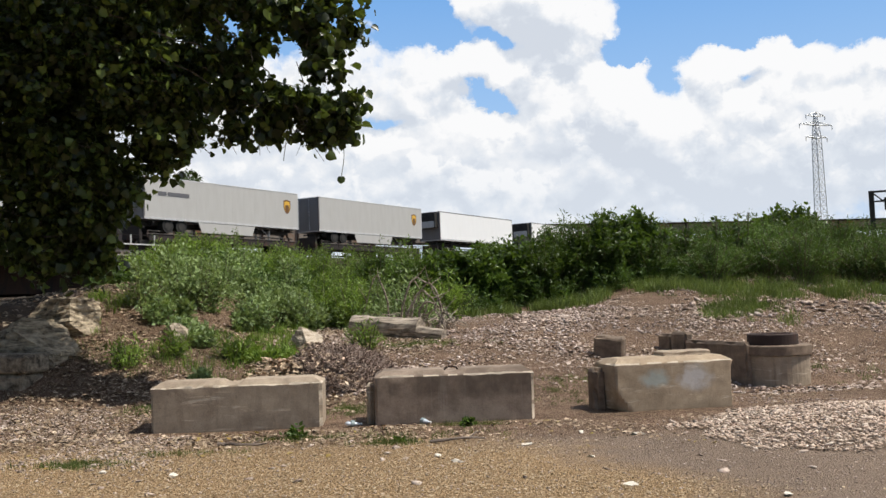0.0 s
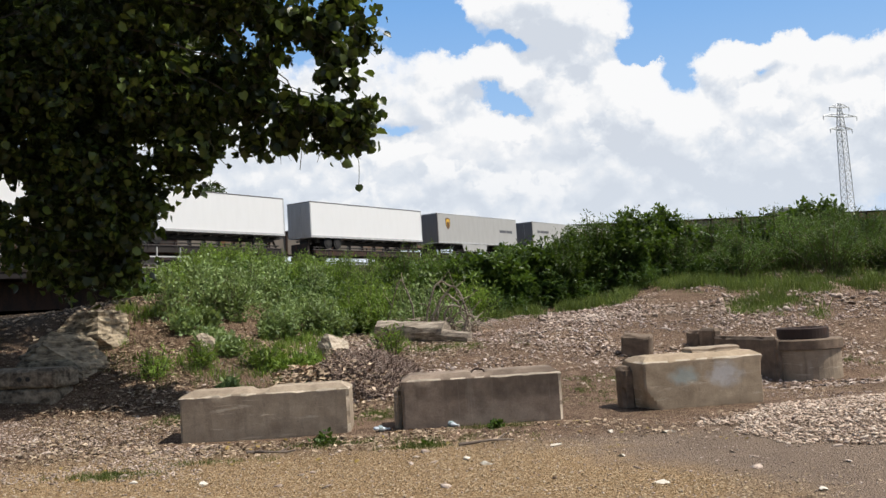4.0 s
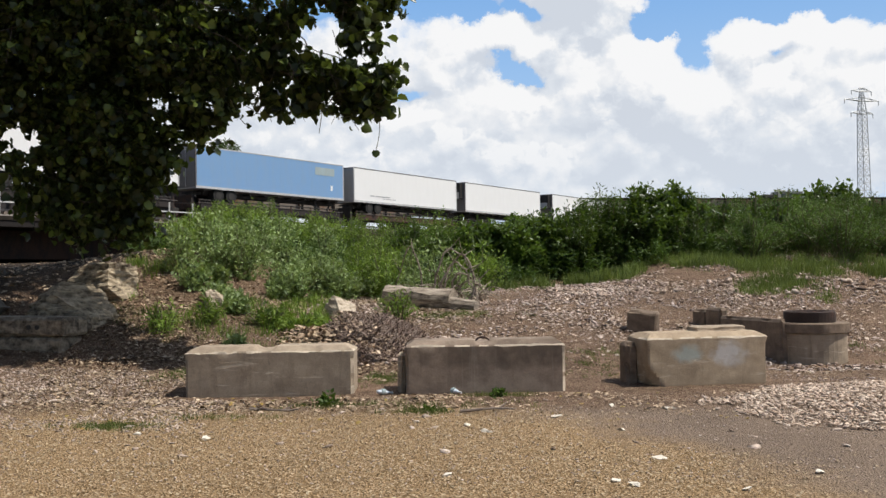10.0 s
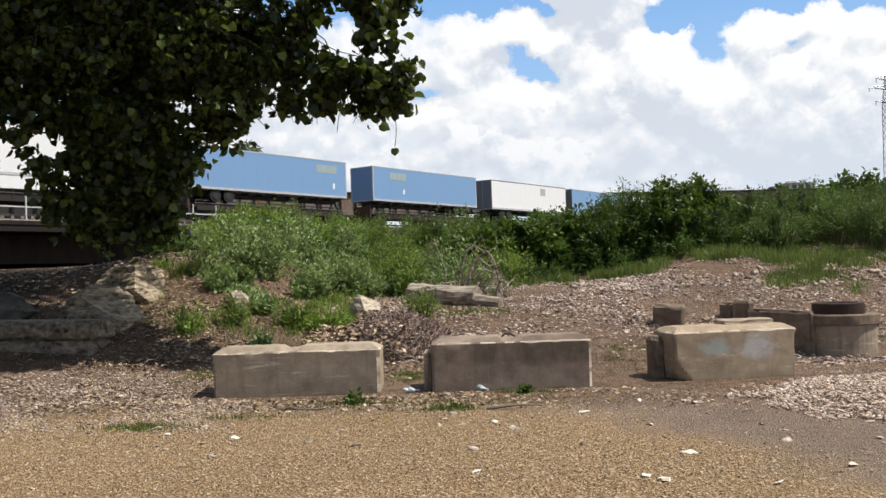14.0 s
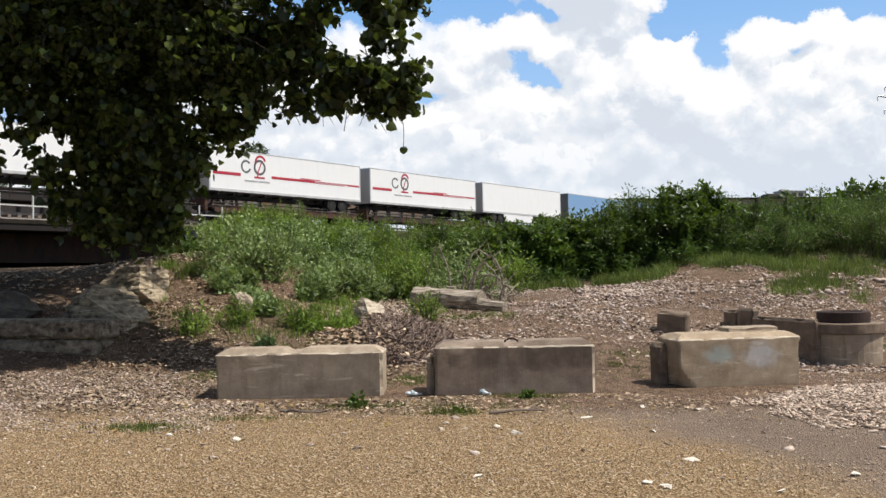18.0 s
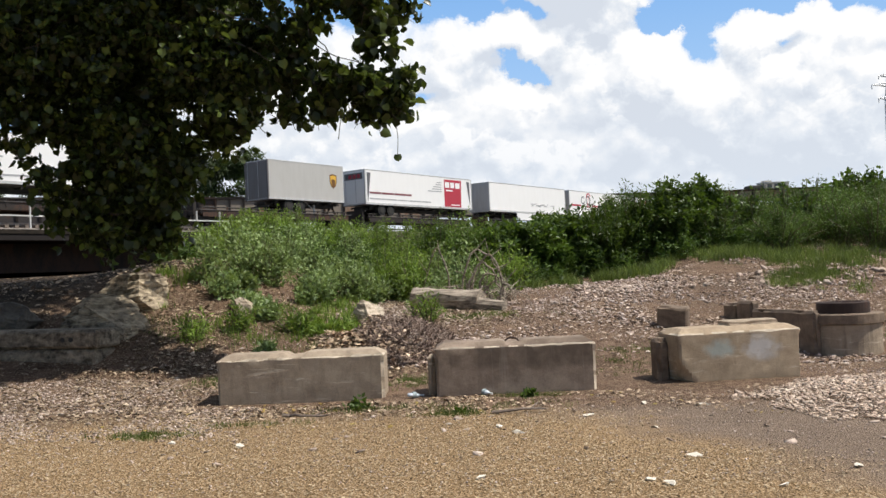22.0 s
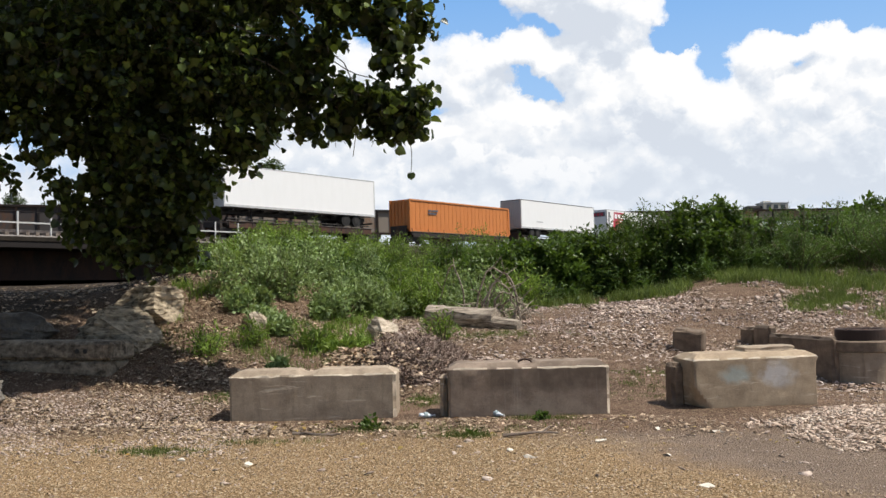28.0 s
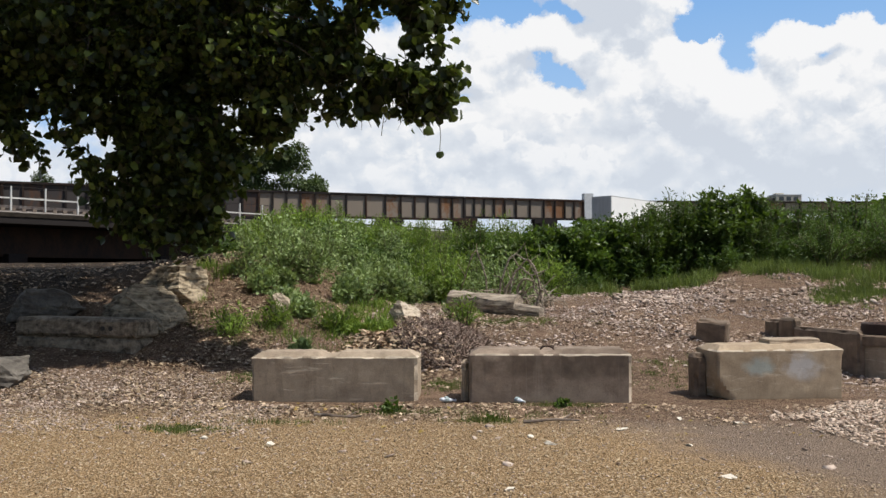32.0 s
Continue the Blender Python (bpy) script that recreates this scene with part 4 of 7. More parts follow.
    for x in np.arange(0.8, L - 0.6, 1.5):
        part("cross_member", boxes((x, x + 0.09, 0.05, W - 0.05, BOX0 - 0.24, BOX0 - 0.112)), BLACK, tr)
    part("coupler_plate", boxes(tuple(sorted((nose + sgn * 0.15, nose + sgn * 1.6))) + (0.5, 2.1, BOX0 - 0.1, BOX0 - 0.002)), BLACK, tr)
    if skirt:
        a, b = skirt
        bm = boxes((a, b, 0.0, 0.04, BOX0 - 0.78, BOX0 - 0.002))
        for v in bm.verts:
            if v.co.z < BOX0 - 0.5:
                v.co.x += 0.35 if v.co.x < (a + b) / 2 else -0.35
        part("side_skirt", bm, mat, tr)
    return tr


def container():
    L, z0, z1 = 16.15, 1.22, 4.15
    c = empty("freight_container")
    tagged(c, "orange steel freight container with rust stains on a flatcar", "container")
    bm = bmesh.new()
    box(bm, 0.12, L - 0.12, 0.06, 2.38, z0 + 0.15, z1 - 0.1)
    part("body", bm, ORANGE, c)
    for i, x in enumerate(np.arange(0.3, L - 0.3, 0.62)):
        part("corrugation", boxes((x, x + 0.57, 0.054, 0.07, z0 + 0.2, z1 - 0.15), bevel=0.02), ORANGE, c)
    for i, y in enumerate(np.arange(0.2, 2.2, 0.42)):
        part("end_rib", boxes((0.04, 0.13, y, y + 0.26, z0 + 0.2, z1 - 0.15), bevel=0.02), ORANGE, c)
    for x in (0, L - 0.15):
        for y in (-0.01, 2.3):
            part("corner_post", boxes((x, x + 0.15, y, y + 0.15, z0, z1), bevel=0.01), ORANGE, c)
    for y in (-0.01, 2.31):
        part("top_rail", boxes((0.15, L - 0.15, y, y + 0.13, z1 - 0.14, z1 - 0.004)), ORANGE, c)
        part("bottom_rail", boxes((0.15, L - 0.15, y, y + 0.13, z0 + 0.002, z0 + 0.18)), ORANGE, c)
    bars(c, 2.6, 4.2, z1 - 1.02, 0.16, INK, 2)
    bars(c, 2.6, 4.0, z1 - 1.28, 0.13, INK, 1)
    part("roof", boxes((0.1, L - 0.1, 0.08, 2.36, z1 - 0.1, z1 - 0.03)), ORANGE, c)
    return c


def bogie(parent, x):
    b = part("bogie", boxes((x - 1.15, x + 1.15, 0.28, 0.42, 0.32, 0.72), (x - 1.15, x + 1.15, 2.18, 2.32, 0.32, 0.72), (x - 0.25, x + 0.25, 0.3, 2.3, 0.45, 0.8), bevel=0.04), BLACK, parent)
    for dx in (-0.86, 0.86):
        bm = bmesh.new()
        for y in (0.52, 1.98):
            disc(bm, x + dx, y, y + 0.12, 0.42, 0.42, 20)
        rod(bm, (x + dx, 0.45, 0.42), (x + dx, 2.15, 0.42), 0.08)
        part("wheelset", bm, DECK_STEEL, b)


def flatcar(L, hitch):
    """A skeleton platform of length L with its near end at x 0."""
    f = empty("flatcar")
    tagged(f, "dark rusty skeleton flatcar carrying a road trailer", "flatcar", "flatcars of the train")
    part("centre_sill", boxes((0.2, L - 0.2, 1.0, 1.6, 0.72, 1.18), bevel=0.02), DECK_STEEL, f)
    for y in (0.02, 2.46):
        part("side_sill", boxes((0.9, L - 0.9, y, y + 0.12, 0.70, 1.18)), DECK_STEEL, f)
    for x in np.arange(1.0, L - 0.9, 2.35):
        part("cross_bearer", boxes((x, x + 0.22, 0.1, 2.5, 0.84, 1.08)), DECK_STEEL, f)
    a, b = (0.9, 6.4) if hitch > L / 2 else (L - 6.4, L - 0.9)
    part("walkway", boxes((0.9, L - 0.9, 1.62, 2.44, 1.09, 1.13)), DECK_STEEL, f)
    for y in (0.30, 2.2):
        part("brace_pipe", rod(bmesh.new(), (0.9, y, 1.42), (L - 0.9, y, 1.42), 0.05), BLACK, f)
    part("wheel_deck", boxes((a, b, 0.1, 2.5, 1.10, 1.19)), DECK_STEEL, f)
    for dx in (-0.45, 0.45):
        bm = rod(bmesh.new(), (hitch + dx * 1.4, 1.3, 1.18), (hitch, 1.3, 2.1), 0.09)
        part("hitch_leg", bm, DECK_STEEL, f)
    part("hitch_plate", boxes((hitch - 0.5, hitch + 0.5, 0.75, 1.85, 2.03, 2.12), bevel=0.02), BLACK, f)
    part("end_bulkhead", boxes((0.3, 0.55, 0.35, 2.25, 0.8, 1.75), bevel=0.03), DECK_STEEL, f)
    part("brake_rail", boxes((0.62, L - 0.6, -0.03, 0.01, 1.18, 1.22)), RAIL_STEEL, f)
    for x in np.arange(0.7, L - 0.5, 2.35):
        part("stake", boxes((x, x + 0.07, -0.02, 0.04, 0.9, 1.45)), DECK_STEEL, f)
    bogie(f, 1.4)
    bogie(f, L - 1.4)
    return f


moving = []


def roll_in(ob, s):
    """Put a thing on the rails at s metres along the track when the clip starts."""
    moving.append((ob, s))
    ob.matrix_world = TRACK @ pose(s, 0, RAIL_Z)


def go_livery(t, L):
    """Red stripes and a round dark mark."""
    for a, b, z, h, mt in ((0.02, 0.18, 1.22, 0.22, RED), (0.37, 0.66, 1.24, 0.20, RED), (0.56, 0.70, 1.47, 0.06, RED), (0.66, 0.90, 1.33, 0.06, RED), (0.66, 0.88, 1.22, 0.05, RED), (0.90, 0.99, 1.25, 0.14, RED)):
        part("stripe", boxes((a * L, b * L, -0.014, 0, BOX0 + z, BOX0 + z + h)), mt, t, "red livery stripe")
    for cx, cz, r, mt in ((0.212, 1.98, 0.50, INK), (0.295, 2.00, 0.60, INK), (0.300, 2.36, 0.58, RED)):
        bm = bmesh.new()
        n = 20
        first, last = (1, n // 2 + 1) if mt == RED else ((0, n) if cx > 0.25 else (2, n - 1))
        for i in range(first, last):
            p0, p1 = 2 * math.pi * i / n, 2 * math.pi * (i + 1) / n
            vs = [bm.verts.new((cx * L + q * math.cos(p), -0.012, BOX0 + cz + q * math.sin(p))) for q, p in ((r, p0), (r, p1), (r * 0.70, p1), (r * 0.70, p0))]
            bm.faces.new(vs)
        part("ring_mark", bm, mt, t, "round painted mark")
    part("ring_mark", boxes((0.262 * L, 0.325 * L, -0.013, 0, BOX0 + 1.16, BOX0 + 1.30)), RED, t)
    bm = bmesh.new()
    for x, z, w in ((0.295 * L, BOX0 + 2.0, 0.42), (0.283 * L, BOX0 + 1.38, 0.22)):
        bm.faces.new([bm.verts.new((x + dx, -0.013, z + dz)) for dx, dz in ((-w * 0.6, -w), (-w * 0.6 + 0.12, -w), (w * 0.6, w), (w * 0.6 - 0.12, w))])
    part("slash_mark", bm, RED, t)
    bars(t, 0.20 * L, 0.36 * L, BOX0 + 0.86, 0.12, PALE_INK, 2)


def panel_livery(t, L, flip):
    """A slanted red panel with pale bars, grey print beside it and red print low down."""
    def X(u):
        return (1 - u) * L if flip else u * L
    bm = bmesh.new()
    a, b = sorted((X(0.115), X(0.285)))
    k = 0.45
    bm.faces.new([bm.verts.new(p) for p in ((a - (0 if flip else k), -0.012, BOX0 + 0.2), (b - (k * 0.9 if not flip else 0), -0.012, BOX0 + 0.2), (b + (0 if not flip else k * 0.3), -0.012, BOX1 - 0.25), (a, -0.012, BOX1 - 0.25))])
    part("red_panel", bm, RED, t, "slanted red livery panel")
    for u0, u1, z, h in ((0.125, 0.17, 2.05, 0.55), (0.182, 0.22, 2.05, 0.55), (0.232, 0.275, 2.05, 0.55), (0.20, 0.27, 1.72, 0.14), (0.13, 0.22, 0.35, 0.10)):
        x0, x1 = sorted((X(u0), X(u1)))
        part("print", boxes((x0, x1, -0.022, -0.013, BOX0 + z, BOX0 + z + h)), WHITE, t)
    for i, u1 in enumerate((0.36, 0.37, 0.40, 0.41, 0.45)):
        bars(t, X(0.31), X(u1), BOX0 + 2.45 - i * 0.22, 0.09, PALE_INK, 1)
    bars(t, X(0.60), X(0.97), BOX0 + 0.97, 0.17, MAROON, 3)
    bars(t, X(0.42), X(0.97), BOX0 + 0.48, 0.11, PALE_INK, 6)
    for u in (0.02, 0.985):
        bm = bmesh.new()
        x = X(u)
        d = 0.5 if (u < 0.5) != flip else -0.5
        bm.faces.new([bm.verts.new(p) for p in ((x, -0.012, BOX0 + 0.2), (x + 0.05, -0.012, BOX0 + 0.2), (x + d, -0.012, BOX1 - 0.3), (x, -0.012, BOX1 - 0.3))])
        part("dark_wedge", bm, INK, t)
    part("end_sign", boxes((-0.07, -0.046, 0.25, 2.35, BOX1 - 0.85, BOX1 - 0.3)), INK, t, "dark sign with red bars")
    for y in (0.5, 1.0, 1.5):
        part("print", boxes((-0.082, -0.071, y, y + 0.36, BOX1 - 0.75, BOX1 - 0.42)), RED, t)


def train():
    L = 16.15
    n = 0
    # near end along the track at the start (unscaled), kind
    order = [(92.6, "reefer"), (73.3, "reefer"), (55.5, "grey_badge"), (38.4, "grey_print"), (20.2, "grey_left"), (3.0, "white_l"), (-14.5, "white_l2"), (-33.1, "reefer"),
             (-50.5, "reefer_dark"), (-66.6, "white_rub"), (-82.5, "blue_l"), (-98.5, "white_patch"), (-115.7, "blue_r"), (-133.5, "blue_l"), (-149.8, "white_skirt"), (-165.6, "go"),
             (-181.4, "go"), (-197.0, "scrawl"), (-214.6, "panel_r"), (-224.8, "pup"), (-250.1, "panel_l"), (-267.8, "white_door"), (-284.6, "container"), (-303.5, "white_last")]
    for s, k in order:
        ln = L
        if k == "reefer":
            t = trailer("trailer", "white refrigerated trailer with a black cooling unit", L, WHITE, DOOR_DARK, "r", None, True)
        elif k == "reefer_dark":
            t = trailer("trailer", "white refrigerated trailer with a dark end", L, WHITE, DOOR_DARK, "r", None, True)
        elif k in ("grey_badge", "grey_print", "grey_left"):
            t = trailer("trailer", "pale grey parcel trailer with a shield badge", L, GREY, DOOR_DARK, "r" if k == "grey_left" else "l", (5.0, 11.0) if k != "grey_left" else (4.4, 9.5), roof=RAIL_SILVER)
            if k == "grey_left":
                badge(t, 1.9, BOX0 + 2.05)
                bars(t, 12.3, 15.2, BOX0 + 1.45, 0.30, INK, 2)
            else:
                badge(t, L - 1.35, BOX0 + 1.85)
                if k == "grey_print":
                    bars(t, 1.2, 4.2, BOX0 + 1.75, 0.30, INK, 2)
        elif k in ("white_l", "white_l2", "white_rub", "white_patch", "white_door", "white_skirt"):
            t = trailer("trailer", "plain white box trailer with scuffed sides", L, WHITE, DOOR_GREY if k != "white_patch" else DOOR_DARK, "l", (3.9, 9.9) if k == "white_skirt" else None, roof=ROOF_DARK if k != "white_skirt" else RAIL_SILVER)
            if k == "white_rub":
                bars(t, 2.2, 5.2, BOX0 + 0.62, 0.09, PALE_INK, 4, "scuff")
                bars(t, 4.0, 6.0, BOX0 + 0.45, 0.06, PALE_INK, 3, "scuff")
            if k == "white_patch":
                part("patch", boxes((10.2, 11.3, -0.01, 0, BOX0 + 1.9, BOX0 + 2.7)), GREY, t)
            if k == "white_door":
                bars(t, 3.0, 4.4, BOX0 + 0.75, 0.10, PALE_INK, 2)
        elif k in ("blue_l", "blue_r"):
            t = trailer("trailer", "faded blue box trailer with silver lower rail", L, BLUE, DOOR_DARK if k == "blue_l" else BLUE, "l" if k == "blue_l" else "r", None, roof=RAIL_SILVER)
            x = 12.6 if k == "blue_l" else 2.3
            part("patch", boxes((x, x + 2.4, -0.01, 0, BOX0 + 2.0, BOX0 + 2.65)), PATCH_BLUE, t, "weathered patch where a sign was")
            part("print", boxes((x + 1.9, x + 2.15, -0.012, 0, BOX0 + 0.75, BOX0 + 1.2)), WHITE, t)
        elif k == "go":
            t = trailer("trailer", "white box trailer with red stripes and round mark", L, WHITE, DOOR_GREY, "r", None, roof=RAIL_SILVER)
            go_livery(t, L)
        elif k == "scrawl":
            t = trailer("trailer", "white box trailer with grey painted scrawl", L, WHITE, DOOR_GREY, "r", (5.2, 12.0), roof=RAIL_SILVER)
            for i in range(9):
                x = 8.2 + i * 0.43
                rnd = random.Random(i)
                bm = rod(bmesh.new(), (x, -0.004, BOX0 + 0.95 + rnd.uniform(-0.1, 0.15)), (x + 0.5, -0.004, BOX0 + 0.95 + rnd.uniform(-0.12, 0.2)), 0.045, sides=5)
                part("scrawl", bm, PALE_INK, t)
            bars(t, 12.6, 13.6, BOX0 + 0.95, 0.08, PALE_INK, 2)
        elif k in ("panel_r", "panel_l"):
            t = trailer("trailer", "white box trailer with slanted red panel and print", L, WHITE, WHITE, "l" if k == "panel_r" else "r", None, roof=RAIL_SILVER)
            panel_livery(t, L, k == "panel_r")
        elif k == "pup":
            ln = 8.45
            t = trailer("trailer", "short pale grey parcel trailer with a shield badge", ln, GREY, DOOR_DARK, "l", None, roof=RAIL_SILVER)
            badge(t, ln - 1.2, BOX0 + 1.75)
        elif k == "container":
            t = container()
        else:
            t = trailer("trailer", "plain white box trailer at the end of the train", L, WHITE, DOOR_GREY, "r", None, roof=RAIL_SILVER)
        roll_in(t, s * SCALE)
        fl = L + 0.9
        hitch = 1.6 if k in ("reefer", "reefer_dark", "grey_left", "blue_r", "go", "scrawl", "panel_l", "white_last") else ln - 0.25
        off = -0.45 if k != "pup" else -7.2
        roll_in(flatcar(fl, hitch - off), s * SCALE + off)


# ---- blocks, boulders and rubbish in the yard ----
def rough_block(name, L, D, H, seed, chip=None, bevel=0.035, cap=0.0):
    """A cast block with worn arrises: x 0..L, y 0..D, z 0..H, cut fine enough to be chipped."""
    nx, ny, nz = max(4, int(L / 0.035)), max(4, int(D / 0.05)), max(4, int(H / 0.045))
    bm = bmesh.new()
    bmesh.ops.create_cube(bm, size=1, matrix=Matrix.LocRotScale((L / 2, D / 2, H / 2), None, (L, D, H)))
    for axis, k in ((0, nx), (1, ny), (2, nz)):
        edges = [e for e in bm.edges if abs((e.verts[0].co - e.verts[1].co)[axis]) > 1e-4 and sum(abs((e.verts[0].co - e.verts[1].co)[a]) > 1e-4 for a in range(3)) == 1]
        bmesh.ops.subdivide_edges(bm, edges=edges, cuts=k - 1, use_grid_fill=True)
    off = Vector((seed * 3.1, seed * 1.7, seed * 0.9))
    for v in bm.verts:
        c = v.co.copy()
        if cap:
            low = H - 0.052
            if c.z > H - 1e-4:
                # the top is drawn in on all sides, with a shallow pocket for the lifting loop
                v.co.x = cap + c.x * (L - 2 * cap) / L
                v.co.y = cap + c.y * (D - 2 * cap) / D
                if chip:
                    u = min(1.0, abs(v.co.x - (chip[0] + chip[1]) / 2) / ((chip[1] - chip[0]) / 2))
                    dip = (1 - u ** 3) * (0.8 + 0.5 * noise.noise(c * 6 + off))
                    v.co.z -= chip[2] * max(0, dip)
                v.co += Vector((noise.noise(c * 4 + off), noise.noise(c * 4 - off), 0.6 * noise.noise(c * 9 + off))) * 0.012
                continue
            elif c.z > H - 0.09:
                v.co.z = low
                wear = (0.05 if seed != 2 else 0.016) * max(0, noise.noise(c * 9 + off) - 0.02) + 0.011
                v.co.x += wear if c.x < 0.01 else (-wear if c.x > L - 0.01 else 0)
                v.co.y += wear if c.y < 0.01 else (-wear if c.y > D - 0.01 else 0)
                v.co.z += 0.008 * noise.noise(c * 5 + off) - (0.045 if seed == 1 else 0.012) * max(0, noise.noise(c * 11 - off) - 0.12)
                continue
            elif c.z > H - 0.135:
                # the worn arris just under the shoulder
                v.co.z = H - 0.052 - 0.016 - 0.022 * max(0, noise.noise(c * 8 + off))
                v.co += Vector((noise.noise(c * 7 + off), noise.noise(c * 7 - off), 0)) * 0.003
                continue
        d = [min(c.x, L - c.x), min(c.y, D - c.y), min(c.z, H - c.z)]
        near = sorted(d)
        if near[1] < 0.03:
            w = bevel * (0.55 + 1.5 * max(0, noise.noise(c * 5 + off)))
            mid = Vector((L / 2, D / 2, H / 2))
            for a, m in enumerate((L, D, H)):
                if d[a] < 0.03:
                    if cap and a == 0 and c.x > L / 2:
                        w = bevel * (1.6 + 1.2 * noise.noise(c * 9 - off))
                    v.co[a] += w * (1 if c[a] < m / 2 else -1)
        v.co += Vector((noise.noise(c * 7 + off), noise.noise(c * 7 + off * 2), noise.noise(c * 7 + off * 3))) * 0.0028
        if chip and not cap and c.z > H - 0.10 and chip[0] < c.x < chip[1]:
            u = math.sin(math.pi * (c.x - chip[0]) / (chip[1] - chip[0]))
            v.co.z -= chip[2] * u * (0.6 + 0.6 * noise.noise(c * 6 + off))
    return bm


def concrete_block(x0, y0, x1, y1, top, depth, seed, label, chip=None, mat=None):
    a = math.degrees(math.atan2(y1 - y0, x1 - x0))
    L = math.hypot(x1 - x0, y1 - y0)
    z = float(ground_z((x0 + x1) / 2, (y0 + y1) / 2)) - 0.07
    bm = rough_block("concrete_block", L, depth, top + 0.05 - z, seed, chip, 0.02, 0.10)
    H = top + 0.05 - z
    bm.normal_update()
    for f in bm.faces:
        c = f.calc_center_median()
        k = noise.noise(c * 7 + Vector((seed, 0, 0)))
        # pale chips along the shoulder, with its lit rim put into the colour
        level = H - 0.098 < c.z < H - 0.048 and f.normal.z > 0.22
        # the right-hand corner is coloured paler as the sunlit edge
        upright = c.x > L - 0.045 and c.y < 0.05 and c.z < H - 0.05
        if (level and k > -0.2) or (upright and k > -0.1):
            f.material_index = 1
    if seed == 3:
        # its foot is broken off at the near corner
        for v in bm.verts:
            k = max(0.0, 1 - v.co.x / 0.24 - v.co.z / 0.34) * max(0.0, 1 - v.co.y / 0.4)
            v.co += Vector((0.16 * k, 0.22 * k, 0)) * (0.8 + 0.5 * noise.noise(v.co * 9))
    ob = part("concrete_block", bm, mat or CONCRETE, None, "", True)
    ob.data.set_sharp_from_angle(angle=radians(24))
    ob.data.materials.append(PALE_RIM)
    ob.matrix_world = pose(x0, y0, z, 0, 0, a)
    tagged(ob, label, "concrete block", "concrete blocks along the yard")
    return ob


def painted_concrete():
    """The same concrete with two sprayed patches, pale blue and whitish."""
    m = concrete_material("sprayed concrete", (0.53, 0.415, 0.29), (0.30, 0.228, 0.156), 1.0, True, 0.55)
    t = m.node_tree
    bsdf = t.nodes["Principled BSDF"]
    src = bsdf.inputs["Base Color"].links[0].from_socket

    def mk(kind, **kw):
        n = t.nodes.new("ShaderNode" + kind)
        for k, v in kw.items():
            setattr(n, k, v)
        return n
    co = mk("TexCoord")
    col = src
    for (x, z), (rx, rz), c in (((0.50, 0.44), (0.30, 0.17), (0.36, 0.42, 0.405)), ((1.02, 0.42), (0.36, 0.24), (0.56, 0.55, 0.55))):
        mp = mk("Mapping", vector_type="TEXTURE")
        mp.inputs["Location"].default_value, mp.inputs["Scale"].default_value = (x, 0, z), (rx, 0.25, rz)
        t.links.new(co.outputs["Object"], mp.inputs[0])
        g = mk("TexGradient", gradient_type="SPHERICAL")
        t.links.new(mp.outputs[0], g.inputs[0])
        nz = mk("TexNoise")
        nz.inputs["Scale"].default_value, nz.inputs["Detail"].default_value = 9, 6
        t.links.new(co.outputs["Object"], nz.inputs["Vector"])
        a = mk("Math", operation="MULTIPLY")
        t.links.new(g.outputs[1], a.inputs[0])
        t.links.new(nz.outputs[0], a.inputs[1])
        r = mk("ValToRGB")
        r.color_ramp.elements[0].position, r.color_ramp.elements[1].position = 0.12, 0.34
        r.color_ramp.elements[1].color = (0.68, 0.68, 0.68, 1)
        t.links.new(a.outputs[0], r.inputs[0])
        mx = mk("Mix", data_type="RGBA")
        t.links.new(r.outputs[0], mx.inputs[0])
        t.links.new(col, mx.inputs[6])
        mx.inputs[7].default_value = (*c, 1)
        col = mx.outputs[2]
    t.links.new(col, bsdf.inputs["Base Color"])
    return m


